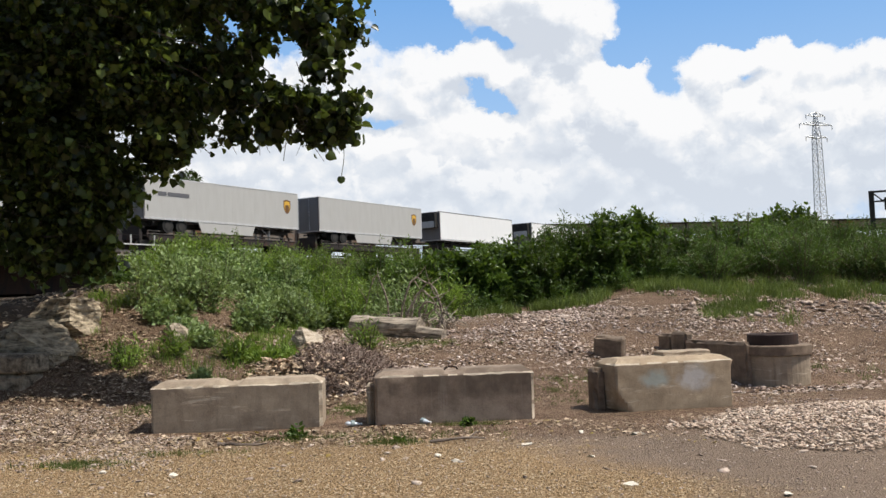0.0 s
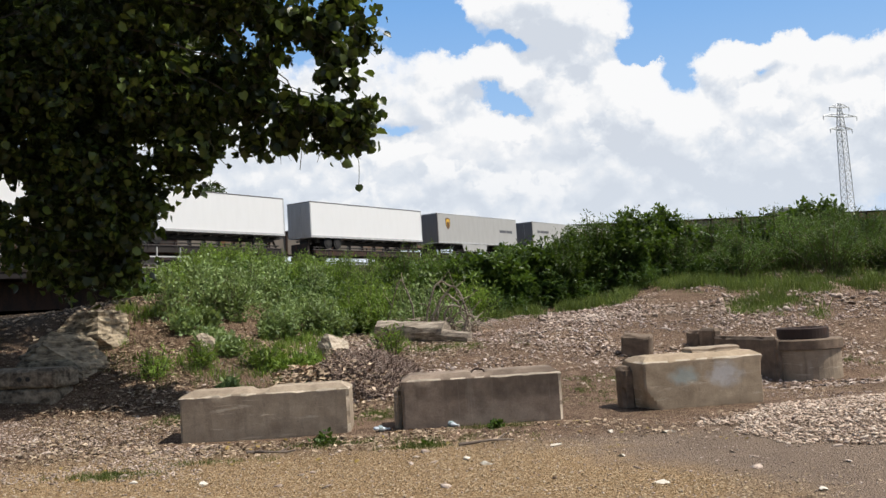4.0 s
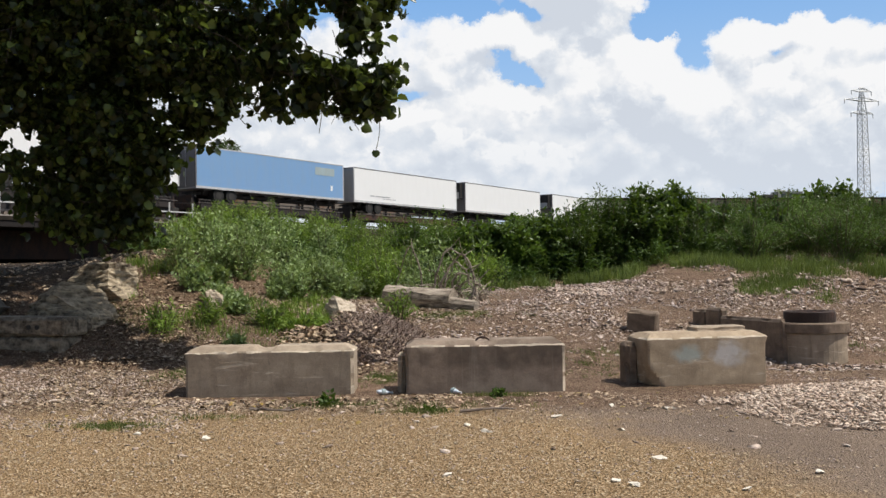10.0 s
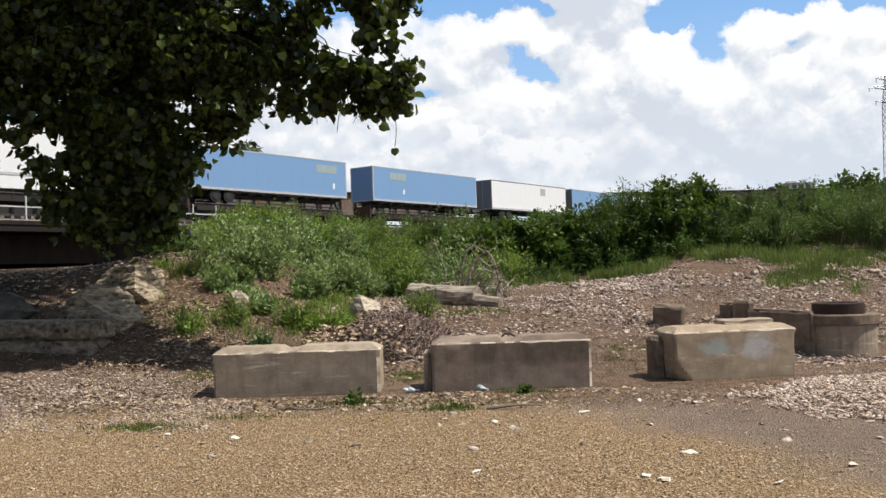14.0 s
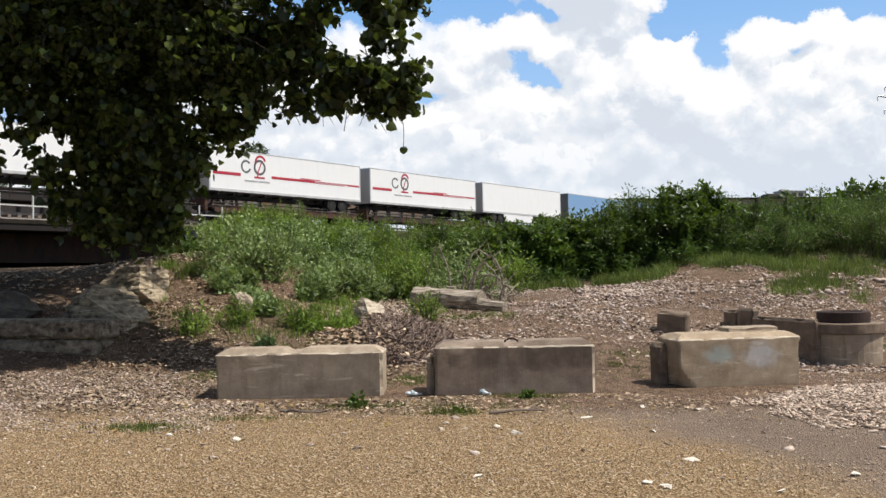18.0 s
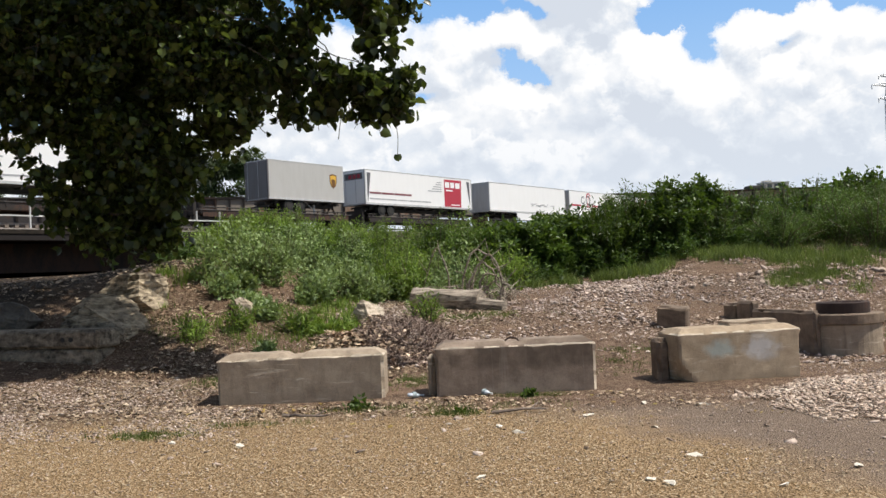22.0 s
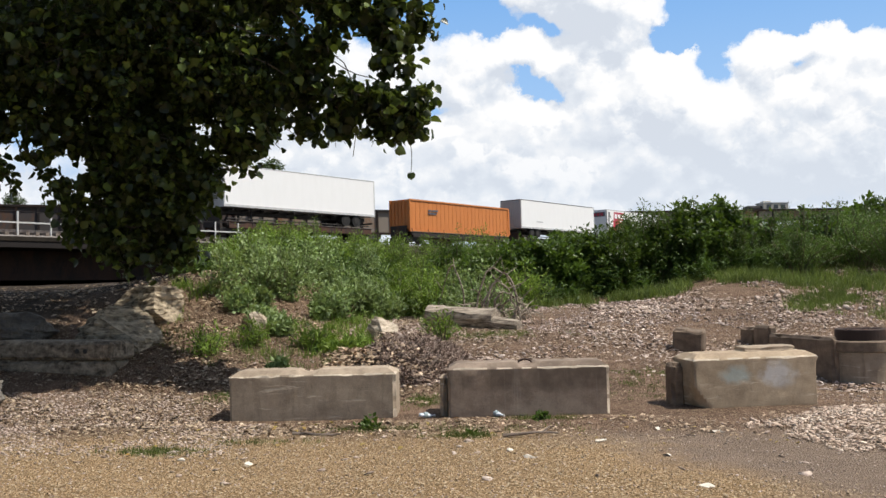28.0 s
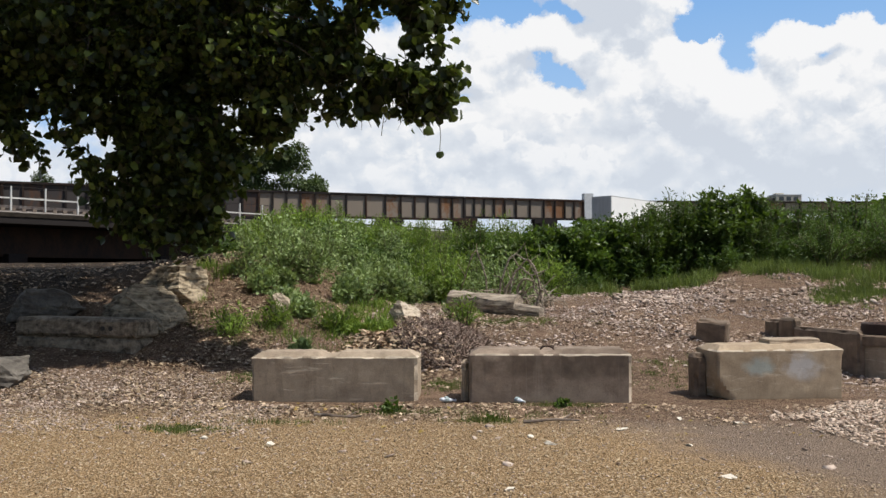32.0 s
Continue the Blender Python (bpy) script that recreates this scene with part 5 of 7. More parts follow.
def boulder(x, y, sx, sy, sz, seed, label, mat=None, rough=0.5, rz=0, sink=0.12, lean=(0, 0), faces=()):
    """A broken rock: the hull of a few points, cut finer and roughened."""
    rnd = random.Random(seed)
    bm = bmesh.new()
    bmesh.ops.create_cube(bm, size=1.0)
    for _ in range(17):
        d = Vector((rnd.gauss(0, 1), rnd.gauss(0, 1), rnd.gauss(0, 0.9))).normalized()
        bmesh.ops.bisect_plane(bm, geom=list(bm.verts) + list(bm.edges) + list(bm.faces), plane_co=d * rnd.uniform(0.40, 0.52), plane_no=d, clear_outer=True)
        bmesh.ops.holes_fill(bm, edges=[e for e in bm.edges if e.is_boundary])
    for d, k in faces:
        bmesh.ops.bisect_plane(bm, geom=list(bm.verts) + list(bm.edges) + list(bm.faces), plane_co=Vector(d).normalized() * k, plane_no=d, clear_outer=True)
        bmesh.ops.holes_fill(bm, edges=[e for e in bm.edges if e.is_boundary])
    bmesh.ops.remove_doubles(bm, verts=bm.verts, dist=0.02)
    bmesh.ops.triangulate(bm, faces=bm.faces)
    for _ in range(3):
        bmesh.ops.subdivide_edges(bm, edges=[e for e in bm.edges if e.calc_length() > 0.07], cuts=1)
        bmesh.ops.triangulate(bm, faces=bm.faces)
    o = Vector((seed * 2.3, seed * 5.1, seed))
    for v in bm.verts:
        c = v.co.copy()
        v.co += c.normalized() * (0.05 * noise.noise(c * 3.5 + o) + 0.022 * math.sin(34 * (c.z + 0.5 * c.x + 0.15 * noise.noise(c * 4 + o))) * max(0, noise.noise(c * 2 + o) + 0.35) + 0.03 * rough * noise.noise(c * 11 + o) + 0.015 * noise.noise(c * 24 + o))
        v.co = Vector((v.co.x * sx, v.co.y * sy, v.co.z * sz))
    ob = part("boulder", bm, mat or BOULDER, None)
    ob.matrix_world = Matrix.Translation(drop(x, y, sz * 0.5 - sink)) @ pose(0, 0, 0, lean[0], lean[1], rz)
    tagged(ob, label, "boulder", "boulders on the bank")
    return ob


def manhole():
    c = at(20.0, 0, 14.4)
    z = float(ground_z(c.x, c.y)) - 0.06
    m = empty("manhole_ring", Matrix.Translation((c.x, c.y, z)))
    tagged(m, "concrete manhole section with a rusted iron ring on top", "manhole")

    def ring(r0, r1, z0, z1, n=40):
        bm = bmesh.new()
        prof = [(r0, z0), (r1, z0), (r1, z1 - 0.015), (r1 - 0.015, z1), (r0 + 0.015, z1), (r0, z1 - 0.015)]
        rows = [[bm.verts.new((p * math.cos(2 * math.pi * i / n), p * math.sin(2 * math.pi * i / n), q + 0.006 * noise.noise(Vector((i, p * 9, q * 9))))) for p, q in prof] for i in range(n)]
        for i in range(n):
            a, b = rows[i], rows[(i + 1) % n]
            for j in range(len(prof)):
                bm.faces.new((a[j], b[j], b[(j + 1) % len(prof)], a[(j + 1) % len(prof)]))
        bmesh.ops.recalc_face_normals(bm, faces=bm.faces)
        return bm
    part("lower_section", ring(0.38, 0.505, 0, 0.46), CONCRETE, m)
    part("collar", ring(0.36, 0.54, 0.462, 0.60), TROUGH, m)
    part("iron_frame", ring(0.27, 0.36, 0.602, 0.76), IRON, m, "rusted dark iron frame")
    part("iron_lid", ring(0.01, 0.268, 0.70, 0.74), IRON, m)


def culvert():
    """Upright concrete panels of a broken trough beside the manhole."""
    a, b = at(14.0, 0, 15.6), at(18.4, 0, 13.95)
    z = float(ground_z(b.x, b.y)) - 0.05
    ang = math.degrees(math.atan2(b.y - a.y, b.x - a.x))
    L = (b - a).length
    c = empty("concrete_trough", Matrix.Translation((a.x, a.y, z)) @ pose(0, 0, 0, 0, 0, ang))
    tagged(c, "open dark concrete trough with a gap in its wall", "trough")
    w = part("end_wall", rough_block("w", 0.40, 0.30, 0.74, 31), TROUGH, c)
    w.location = (-0.42, 0.05, 0.02)
    w = part("front_wall", rough_block("w", 0.44, 0.16, 0.80, 32), TROUGH, c)
    w.location = (0.02, 0.02, 0.0)
    w = part("front_wall", rough_block("w", L - 0.46, 0.13, 0.70, 34), TROUGH, c)
    w.location = (0.47, 0.0, -0.02)
    w = part("back_wall", rough_block("w", L - 0.3, 0.13, 0.62, 33), TROUGH, c)
    w.location = (0.15, 0.72, 0)
    part("floor_slab", boxes((-0.1, L, 0.14, 0.73, -0.04, 0.05)), CONCRETE_DARK, c)


def driftwood():
    a, b = at(-5.4, 0, 16.8), at(-1.3, 0, 16.2)
    az = float(ground_z(a.x, a.y)) + 0.13
    bz = float(ground_z(b.x, b.y)) + 0.12
    lg = empty("fallen_log", Matrix.Translation((a.x, a.y, az)))
    tagged(lg, "split grey weathered log lying on the bank", "log")
    d = Vector((b.x - a.x, b.y - a.y, bz - az))
    bm = rod(bmesh.new(), (0, 0, 0), d, 0.25, 0.22, 12)
    bmesh.ops.subdivide_edges(bm, edges=[e for e in bm.edges if e.calc_length() > 0.5], cuts=14)
    for v in bm.verts:
        v.co += Vector((0, noise.noise(v.co * 4), noise.noise(v.co * 4 + Vector((9, 0, 0))))) * 0.045
        v.co.z *= 0.92
    part("trunk", bm, LOG, lg)
    e = d * 1.0
    part("butt", rod(bmesh.new(), e - d.normalized() * 0.35 + Vector((0, -0.08, -0.03)), e + d.normalized() * 0.45 + Vector((0, -0.1, -0.08)), 0.14, 0.11, 9), LOG, lg)


def brush_branch(x, y, seed, n=16, reach=0.9, label="dead bare branch on the bank"):
    rnd = random.Random(seed)
    bm = bmesh.new()
    for i in range(n):
        p = Vector((rnd.uniform(-0.3, 0.3), rnd.uniform(-0.2, 0.2), -0.05))
        d = Vector((rnd.uniform(-1, 1), rnd.uniform(-0.6, 0.6), rnd.uniform(0.3, 1.0))).normalized()
        r = 0.028 * rnd.uniform(0.5, 1.2)
        for k in range(6):
            q = p + d * reach / 6
            rod(bm, p, q, r, r * 0.8, 5)
            r *= 0.8
            p = q
            d = (d + Vector((rnd.uniform(-0.6, 0.6), rnd.uniform(-0.6, 0.6), rnd.uniform(-0.6, 0.25)))).normalized()
    ob = part("dead_branch", bm, LOG, None)
    ob.matrix_world = Matrix.Translation(drop(x, y))
    tagged(ob, label, "branch", "dead branches on the bank")


def arched_branch(x, y, reach, height, lean, r, seed):
    """One dead branch that springs from the ground in an arch."""
    rnd = random.Random(seed)
    bm, last = bmesh.new(), Vector((0, 0, -0.05))
    for k in range(1, 13):
        t = k / 12
        p = Vector((reach * t + 0.03 * rnd.uniform(-1, 1), lean * t, height * math.sin(math.pi * t ** 0.75) * (1 - 0.15 * t) + 0.03 * rnd.uniform(-1, 1)))
        rod(bm, last, p, r * (1 - 0.055 * k), r * (1 - 0.055 * (k + 1)), 6)
        if k in (4, 7, 9):
            q = p + Vector((rnd.uniform(-0.2, 0.3), rnd.uniform(-0.1, 0.1), rnd.uniform(0.1, 0.3)))
            rod(bm, p, q, r * 0.45, r * 0.2, 5)
        last = p
    ob = part("dead_branch", bm, LOG, None)
    ob.matrix_world = Matrix.Translation(drop(x, y))
    tagged(ob, "bare grey branch arching over the end of a log", "branch", "dead branches on the bank")


SILL = concrete_material("grey bedded sill stone", (0.40, 0.335, 0.25), (0.06, 0.048, 0.035), 2.2)


def slab_beam():
    """The old sill with bolt holes that lies in front of the boulders."""
    a, b = at(-31.2, 0, 14.9), at(-24.6, 0, 13.65)
    z = float(ground_z(b.x, b.y)) - 0.02
    ang = math.degrees(math.atan2(b.y - a.y, b.x - a.x))
    L = (b - a).length
    s = empty("stone_sill", Matrix.Translation((a.x, a.y, z)) @ pose(0, 0, 0, 0, 0.8, ang))
    tagged(s, "long grey stone sill with two bolt holes beside boulders", "stone sill")
    part("sill", rough_block("sill", L, 0.60, 0.27, 51, None, 0.03), SILL, s).location = (0, 0, 0.29)
    part("lower_course", rough_block("sill", L - 0.06, 0.52, 0.335, 52, None, 0.03), SILL, s).location = (0, 0.03, -0.05)
    # black discs on the face stand for the dark inside the bolt holes
    for dx in (0.42, 0.55):
        bm = bmesh.new()
        disc(bm, L - dx, -0.012, 0.02, 0.42, 0.034, 12)
        part("bolt_hole", bm, BLACK, s)


def stones(name, n, xr, yr, size, mat, label, keep=None, flat=0.55, lift=0.25, heap=None, long=1.0):
    x, y = rng.uniform(*xr, n), rng.uniform(*yr, n)
    if keep is not None:
        k = keep(x, y)
        x, y = x[k], y[k]
    n = len(x)
    s = size[0] + (size[1] - size[0]) * rng.random(n) ** 2.2
    z = ground_z(x, y)
    if heap is not None:
        z = z + heap(x, y)
    sz = np.stack([s * long * rng.uniform(0.7, 1.4, n), s / long * rng.uniform(0.7, 1.2, n), s * rng.uniform(flat * 0.6, flat * 1.2, n)], 1)
    place, m = np.stack([x, y, z + s * lift * flat], 1), turns(n, 0.6)
    V_, F_, base = [], [], 0
    for i, (t, f) in enumerate(SHARDS):
        t, f = np.array(t), np.array(f)
        v = np.einsum("nij,nkj->nki", m[i::4], t[None] * sz[i::4, None, :]) + place[i::4, None, :]
        V_.append(v.reshape(-1, 3))
        F_.append((f[None] + base + (np.arange(len(v)) * len(t))[:, None, None]).reshape(-1, 3))
        base += v.shape[0] * len(t)
    ob = new(name, from_arrays(name, np.concatenate(V_), np.concatenate(F_), mat))
    return tagged(ob, label, "stones", "", "stuff")


def litter(name, n, xr, yr, size, mat, label, keep=None):
    """Flat chips, bark and dead leaves."""
    x, y = rng.uniform(*xr, n), rng.uniform(*yr, n)
    if keep is not None:
        k = keep(x, y)
        x, y = x[k], y[k]
    n = len(x)
    s = size[0] + (size[1] - size[0]) * rng.random(n) ** 2
    z = ground_z(x, y) + 0.012
    me = scatter_mesh(name, CHIP, CHIP_F, np.stack([x, y, z], 1), turns(n, 0.5), s, mat)
    return tagged(new(name, me), label, "litter", "", "stuff")


# ---- plants ----
def leaves_on(points, out, size, template, faces, mat, name, droop=0.35, spread=1.0, roll=0.6):
    """Leaves at points, each turned towards its own outward way and drooping."""
    n = len(points)
    d = out + rng.normal(0, 0.55 * spread, (n, 3))
    d[:, 2] -= droop
    d /= np.linalg.norm(d, axis=1, keepdims=True) + 1e-9
    up = rng.normal(0, roll, (n, 3)) + np.array([0, 0, 1.0])
    yv = np.cross(up, d)
    yv /= np.linalg.norm(yv, axis=1, keepdims=True) + 1e-9
    zv = np.cross(d, yv)
    m = np.stack([d, yv, zv], 2)
    s = size[0] + (size[1] - size[0]) * rng.random(n)
    return scatter_mesh(name, template, faces, points, m, s, mat)


def shrub(x, y, h, w, leaves, mat, label, size=(0.10, 0.2), template=None, name="shrub", lean=0.0, spiky=0.6, dense=0.75, droop=0.35, stalk=0.014, plume=1.0):
    """Many shoots from one stool, each set with leaves; an uneven outline with gaps."""
    sh = empty(name, Matrix.Translation(drop(x, y, -0.05)))
    tagged(sh, label, name, name + "s on the bank")
    shoots = max(10, int(18 * w / plume ** 0.5))
    bm = bmesh.new()
    pts, outs = [], []
    per = leaves // shoots
    for i in range(shoots):
        a = rng.uniform(0, 2 * math.pi)
        q = rng.random() ** 0.6
        tip = np.array([math.cos(a) * w * 0.5 * q * rng.uniform(0.8, 1.15) + lean, math.sin(a) * w * 0.5 * q, h * (1 - 0.45 * q ** 2) * rng.uniform(0.72, 1.0 + 0.18 * spiky)])
        root = np.array([tip[0] * 0.25, tip[1] * 0.25, 0.0])
        bend = np.array([0, 0, 0.25 * h])
        u = np.linspace(0, 1, 5)
        line = [root * (1 - k) + tip * k + bend * k * (1 - k) for k in u]
        for p, r in zip(line, line[1:]):
            rod(bm, p, r, stalk, stalk * 0.65, 4)
        k = 1 - rng.random(per) ** 1.0 * dense
        c = root[None] * (1 - k[:, None]) + tip[None] * k[:, None] + bend[None] * (k * (1 - k))[:, None]
        spread = plume * (0.10 * w + 0.22 * w * (1 - k) * 0.7) + 0.03
        dv = rng.normal(0, 1, (per, 3))
        dv /= np.linalg.norm(dv, axis=1, keepdims=True)
        pts.append(c + dv * (spread * rng.random(per) ** 0.5)[:, None])
        outs.append(dv * 0.7 + np.array([0, 0, 0.35]))
    pts = np.concatenate(pts)
    pts[:, 2] = np.maximum(pts[:, 2], 0.03)
    t, f = (LEAF, LEAF_F) if template is None else template
    child(new("foliage", leaves_on(pts, np.concatenate(outs), size, t, f, mat, "foliage", droop)), sh)
    part("stem_tuft", bm, STEM, sh)["kind"] = "stuff"
    return sh


def meadow(name, n, region, h, mat, label, per=16, size=(0.07, 0.15), template=(SLIM, SLIM_F), cat="weeds"):
    """A stand of tall weeds: upright stalks with leaves all along, joined as one stuff."""
    x, y = region(n)
    n = len(x)
    z = ground_z(x, y)
    hh = h(x, y) * rng.uniform(0.55, 1.1, n)
    lean = rng.normal(0, 0.16, (n, 2))
    k = rng.random((n, per)) ** 0.75
    px = x[:, None] + lean[:, :1] * hh[:, None] * k
    py = y[:, None] + lean[:, 1:] * hh[:, None] * k
    pz = z[:, None] + hh[:, None] * (k * 0.96 + 0.04)
    pts = np.stack([px, py, pz], -1).reshape(-1, 3)
    out = rng.normal(0, 1, (n * per, 3)) * np.array([1, 1, 0.3]) + np.array([0, 0, 0.55])
    me = leaves_on(pts, out, size, template[0], template[1], mat, name, 0.15)
    return tagged(new(name, me), label, cat, "", "stuff")


def tufts(name, n, region, per, spread, size, mat, label, cat="grass"):
    """Grass in tufts: many blades leaning out from each root."""
    x, y = region(n)
    n = len(x)
    k = rng.uniform(0.5, 1.0, n)
    dx, dy = rng.normal(0, 1, (n, per)) * (spread * k)[:, None], rng.normal(0, 1, (n, per)) * (spread * k)[:, None]
    px, py = (x[:, None] + dx).ravel(), (y[:, None] + dy).ravel()
    m = turns(n * per, 0.5)
    s = ((size[0] + (size[1] - size[0]) * rng.random((n, per))) * k[:, None]).ravel()
    me = scatter_mesh(name, BLADE, BLADE_F, np.stack([px, py, ground_z(px, py) - 0.01], 1), m, s, mat)
    return tagged(new(name, me), label, cat, "", "stuff")


def polar(n, az, d, power=0.5):
    a = np.radians(rng.uniform(az[0], az[1], n))
    r = d[0] + (d[1] - d[0]) * rng.random(n) ** power
    return r * np.sin(a), r * np.cos(a)


def patchy(x, y, scale, cut, seed=0.0):
    return np.array([noise.noise(Vector((a * scale + seed, b * scale, seed))) for a, b in zip(x, y)]) > cut


# ---- the big tree ----
def big_tree():
    """A cottonwood whose trunk stands beside the yard and whose boughs hang over the bank."""
    far = 1.43
    foot = at(-43, 0, 14.5)
    gz = float(ground_z(foot.x, foot.y))
    tree = empty("cottonwood_tree", Matrix.Translation((foot.x, foot.y, gz)))
    tagged(tree, "large cottonwood tree with dark heart-shaped leaves overhanging the yard", "tree")
    o = Vector((foot.x, foot.y, gz))
    # clumps of leaves: bearing, elevation, distance, half width and half height in degrees, share of leaves
    mass = [(-25, 14, 9.8, 6.0, 5.0, 26), (-18.5, 15.5, 9.4, 4.4, 4.8, 13), (-20, 20.5, 9.6, 9, 3.6, 14), (-12.7, 19.6, 9.2, 4.4, 2.3, 4.8), (-31.6, 15.0, 9.8, 4, 4.0, 6), (-37, 14, 9.8, 6, 7, 4), (-22.4, 9.0, 9.6, 3.0, 2.8, 13), (-24.4, 8.8, 9.7, 2.0, 2.2, 5), (-16.8, 11.8, 9.2, 2.2, 2.2, 4), (-14.6, 15.2, 9.1, 2.2, 2.4, 2.2)]
    hang = [(-24.0, 6.6, 9.7, 1.5, 1.6, 4.5), (-21.6, 6.4, 9.6, 1.4, 1.8, 5.0), (-22.8, 4.6, 9.6, 1.3, 1.0, 2.2), (-32.2, 9.8, 9.8, 1.4, 1.2, 0.9), (-30.8, 8.2, 9.8, 0.5, 0.6, 0.4), (-27.0, 10.2, 9.8, 1.0, 1.2, 0.9), (-20.0, 7.4, 9.5, 1.2, 1.6, 2.0), (-18.0, 9.6, 9.4, 1.2, 1.0, 1.2), (-25.8, 8.8, 9.7, 1.0, 1.2, 0.7), (-26.0, 5.6, 9.7, 0.7, 0.8, 0.35), (-29.8, 12.4, 9.7, 1.2, 1.0, 0.6), (-29.2, 10.9, 9.8, 1.5, 0.9, 1.5), (-31.6, 11.2, 9.8, 1.3, 1.1, 1.5), (-24.6, 4.0, 9.7, 1.0, 0.8, 1.5), (-21.2, 4.2, 9.6, 1.1, 0.8, 1.3), (-27.0, 6.8, 9.7, 0.9, 1.1, 0.5), (-26.8, 4.8, 9.7, 0.7, 0.7, 0.3), (-28.4, 8.6, 9.7, 0.6, 0.6, 0.2)]
    # the bough that sways over the bank
    tips = [(-13.4, 13.4, 8.9, 1.5, 1.3, 1.2), (-10.4, 17.9, 8.8, 1.8, 0.7, 0.95), (-10.6, 12.6, 8.7, 1.4, 0.9, 1.01), (-8.2, 12.2, 8.6, 1.3, 0.8, 1.01), (-7.8, 16.2, 8.7, 1.3, 0.8, 0.73), (-13.2, 11.2, 9.0, 1.0, 0.6, 0.55),
            (-7.6, 18.8, 8.8, 1.6, 0.9, 0.92), (-8.6, 10.9, 8.7, 1.2, 0.4, 0.73), (-11.0, 11.0, 8.8, 1.0, 0.4, 0.46), (-6.1, 17.2, 8.7, 0.5, 0.6, 0.32), (-6.2, 12.2, 8.6, 0.5, 0.6, 0.46), (-7.0, 14.4, 8.6, 0.6, 0.5, 0.2), (-12.7, 15.6, 8.8, 0.8, 0.7, 0.34), (-6.9, 10.9, 8.6, 0.5, 0.4, 0.32), (-8.8, 14.5, 8.7, 1.4, 0.7, 0.26), (-11.8, 15.9, 8.8, 1.1, 0.8, 0.28), (-8.6, 17.2, 8.7, 1.2, 0.6, 0.3)]
    # the far side of the crown: hidden clumps added to shade the bank
    back = [(-24, 13, 11.8, 5.4, 4.6, 6), (-31, 15, 12.0, 4.0, 3.0, 4), (-19, 15.5, 11.4, 4.6, 4.0, 5), (-20.5, 19, 13.6, 5.0, 4.0, 10), (-26.5, 19, 14.2, 6.0, 5.0, 12), (-16.0, 25, 12.6, 5.0, 3.0, 8), (-31, 20, 13.6, 6.0, 4.0, 9), (-20, 27, 11.0, 8.0, 3.4, 7)]
    # unseen boughs towards the trunk and high over the bank, added to cast shade
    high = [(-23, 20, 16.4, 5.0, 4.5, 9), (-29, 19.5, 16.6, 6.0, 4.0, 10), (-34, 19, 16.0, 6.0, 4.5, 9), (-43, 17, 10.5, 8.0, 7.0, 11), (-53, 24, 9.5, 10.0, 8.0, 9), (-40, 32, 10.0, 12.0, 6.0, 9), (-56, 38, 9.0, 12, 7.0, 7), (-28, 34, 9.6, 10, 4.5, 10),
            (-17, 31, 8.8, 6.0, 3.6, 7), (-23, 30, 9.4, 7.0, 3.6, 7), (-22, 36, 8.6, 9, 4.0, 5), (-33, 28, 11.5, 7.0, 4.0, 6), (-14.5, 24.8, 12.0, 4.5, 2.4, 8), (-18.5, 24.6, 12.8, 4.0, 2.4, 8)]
    total = 84000
    groups = mass + hang + tips + back + high
    share = sum(c[5] for c in groups)
    P, O, P2, O2, P3, O3 = [], [], [], [], [], []
    twigs = bmesh.new()
    for i, (az, el, d, ha, he, w) in enumerate(groups):
        d *= far
        c = at(az, el, d)
        n = int(total * w / share)
        sx, sz = d * math.tan(radians(ha)), d * math.tan(radians(he))
        right = Vector((math.cos(radians(az)), -math.sin(radians(az)), 0))
        fwd = Vector((math.sin(radians(az)), math.cos(radians(az)), 0))
        depth = max(sx, sz) * 0.9
        root = o + Vector((0.2, 0.1, 2.4 + 0.12 * i))
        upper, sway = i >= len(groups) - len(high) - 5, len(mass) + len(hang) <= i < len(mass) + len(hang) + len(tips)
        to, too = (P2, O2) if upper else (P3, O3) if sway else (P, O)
        per = 15 if sway else 33
        for _ in range(max(2, n // per)):
            q = Vector((rng.normal(), rng.normal(), rng.normal()))
            q = q.normalized() * (rng.random() ** 0.40) * rng.uniform(0.85, 1.1)
            hub = c + right * q.x * sx + fwd * q.y * depth + Vector((0, 0, q.z * sz))
            # a spray: three twigs from one hub, drooping, with leaves along them
            for b in range(3):
                way = (hub - root).normalized() * 0.6 + Vector((rng.normal(), rng.normal(), rng.normal() - 0.75)) * 0.6
                way = way.normalized() * (rng.uniform(0.18, 0.42) if sway else rng.uniform(0.3, 0.62))
                if rng.random() < 0.35:
                    rod(twigs, hub - way * 0.3 - o, hub + way - o, 0.006, 0.003, 4)
                for k in rng.random(per // 3 + 1) ** 1.3:
                    pt = hub + way * float(k) + Vector((rng.normal(), rng.normal(), rng.normal())) * 0.05
                    to.append(pt - o)
                    too.append((rng.normal() * 0.8, rng.normal() * 0.8, -0.7))
        if i % 2 == 0 and w > 5:
            # a limb that leaves the trunk and runs behind the leaves into the clump
            a, b = root - o, c - o + fwd * 0.25 * depth
            bm = bmesh.new()
            last, r = a, 0.02 + 0.009 * math.sqrt(w)
            for k in np.linspace(0.1, 1, 10):
                k = float(k)
                p = a.lerp(b, k) + Vector((0, 0, k * (1 - k) * (b - a).length * 0.5)) + fwd * (1.2 * k * (1 - k)) + Vector((noise.noise(b * 2 + Vector((k * 3, 0, 0))), noise.noise(b * 3 + Vector((0, k * 3, 0))), noise.noise(b + Vector((0, 0, k * 4))))) * 0.22
                rod(bm, last, p, r, r * 0.86, 7)
                last, r = p, r * 0.86
            part("limb", bm, BARK, tree)
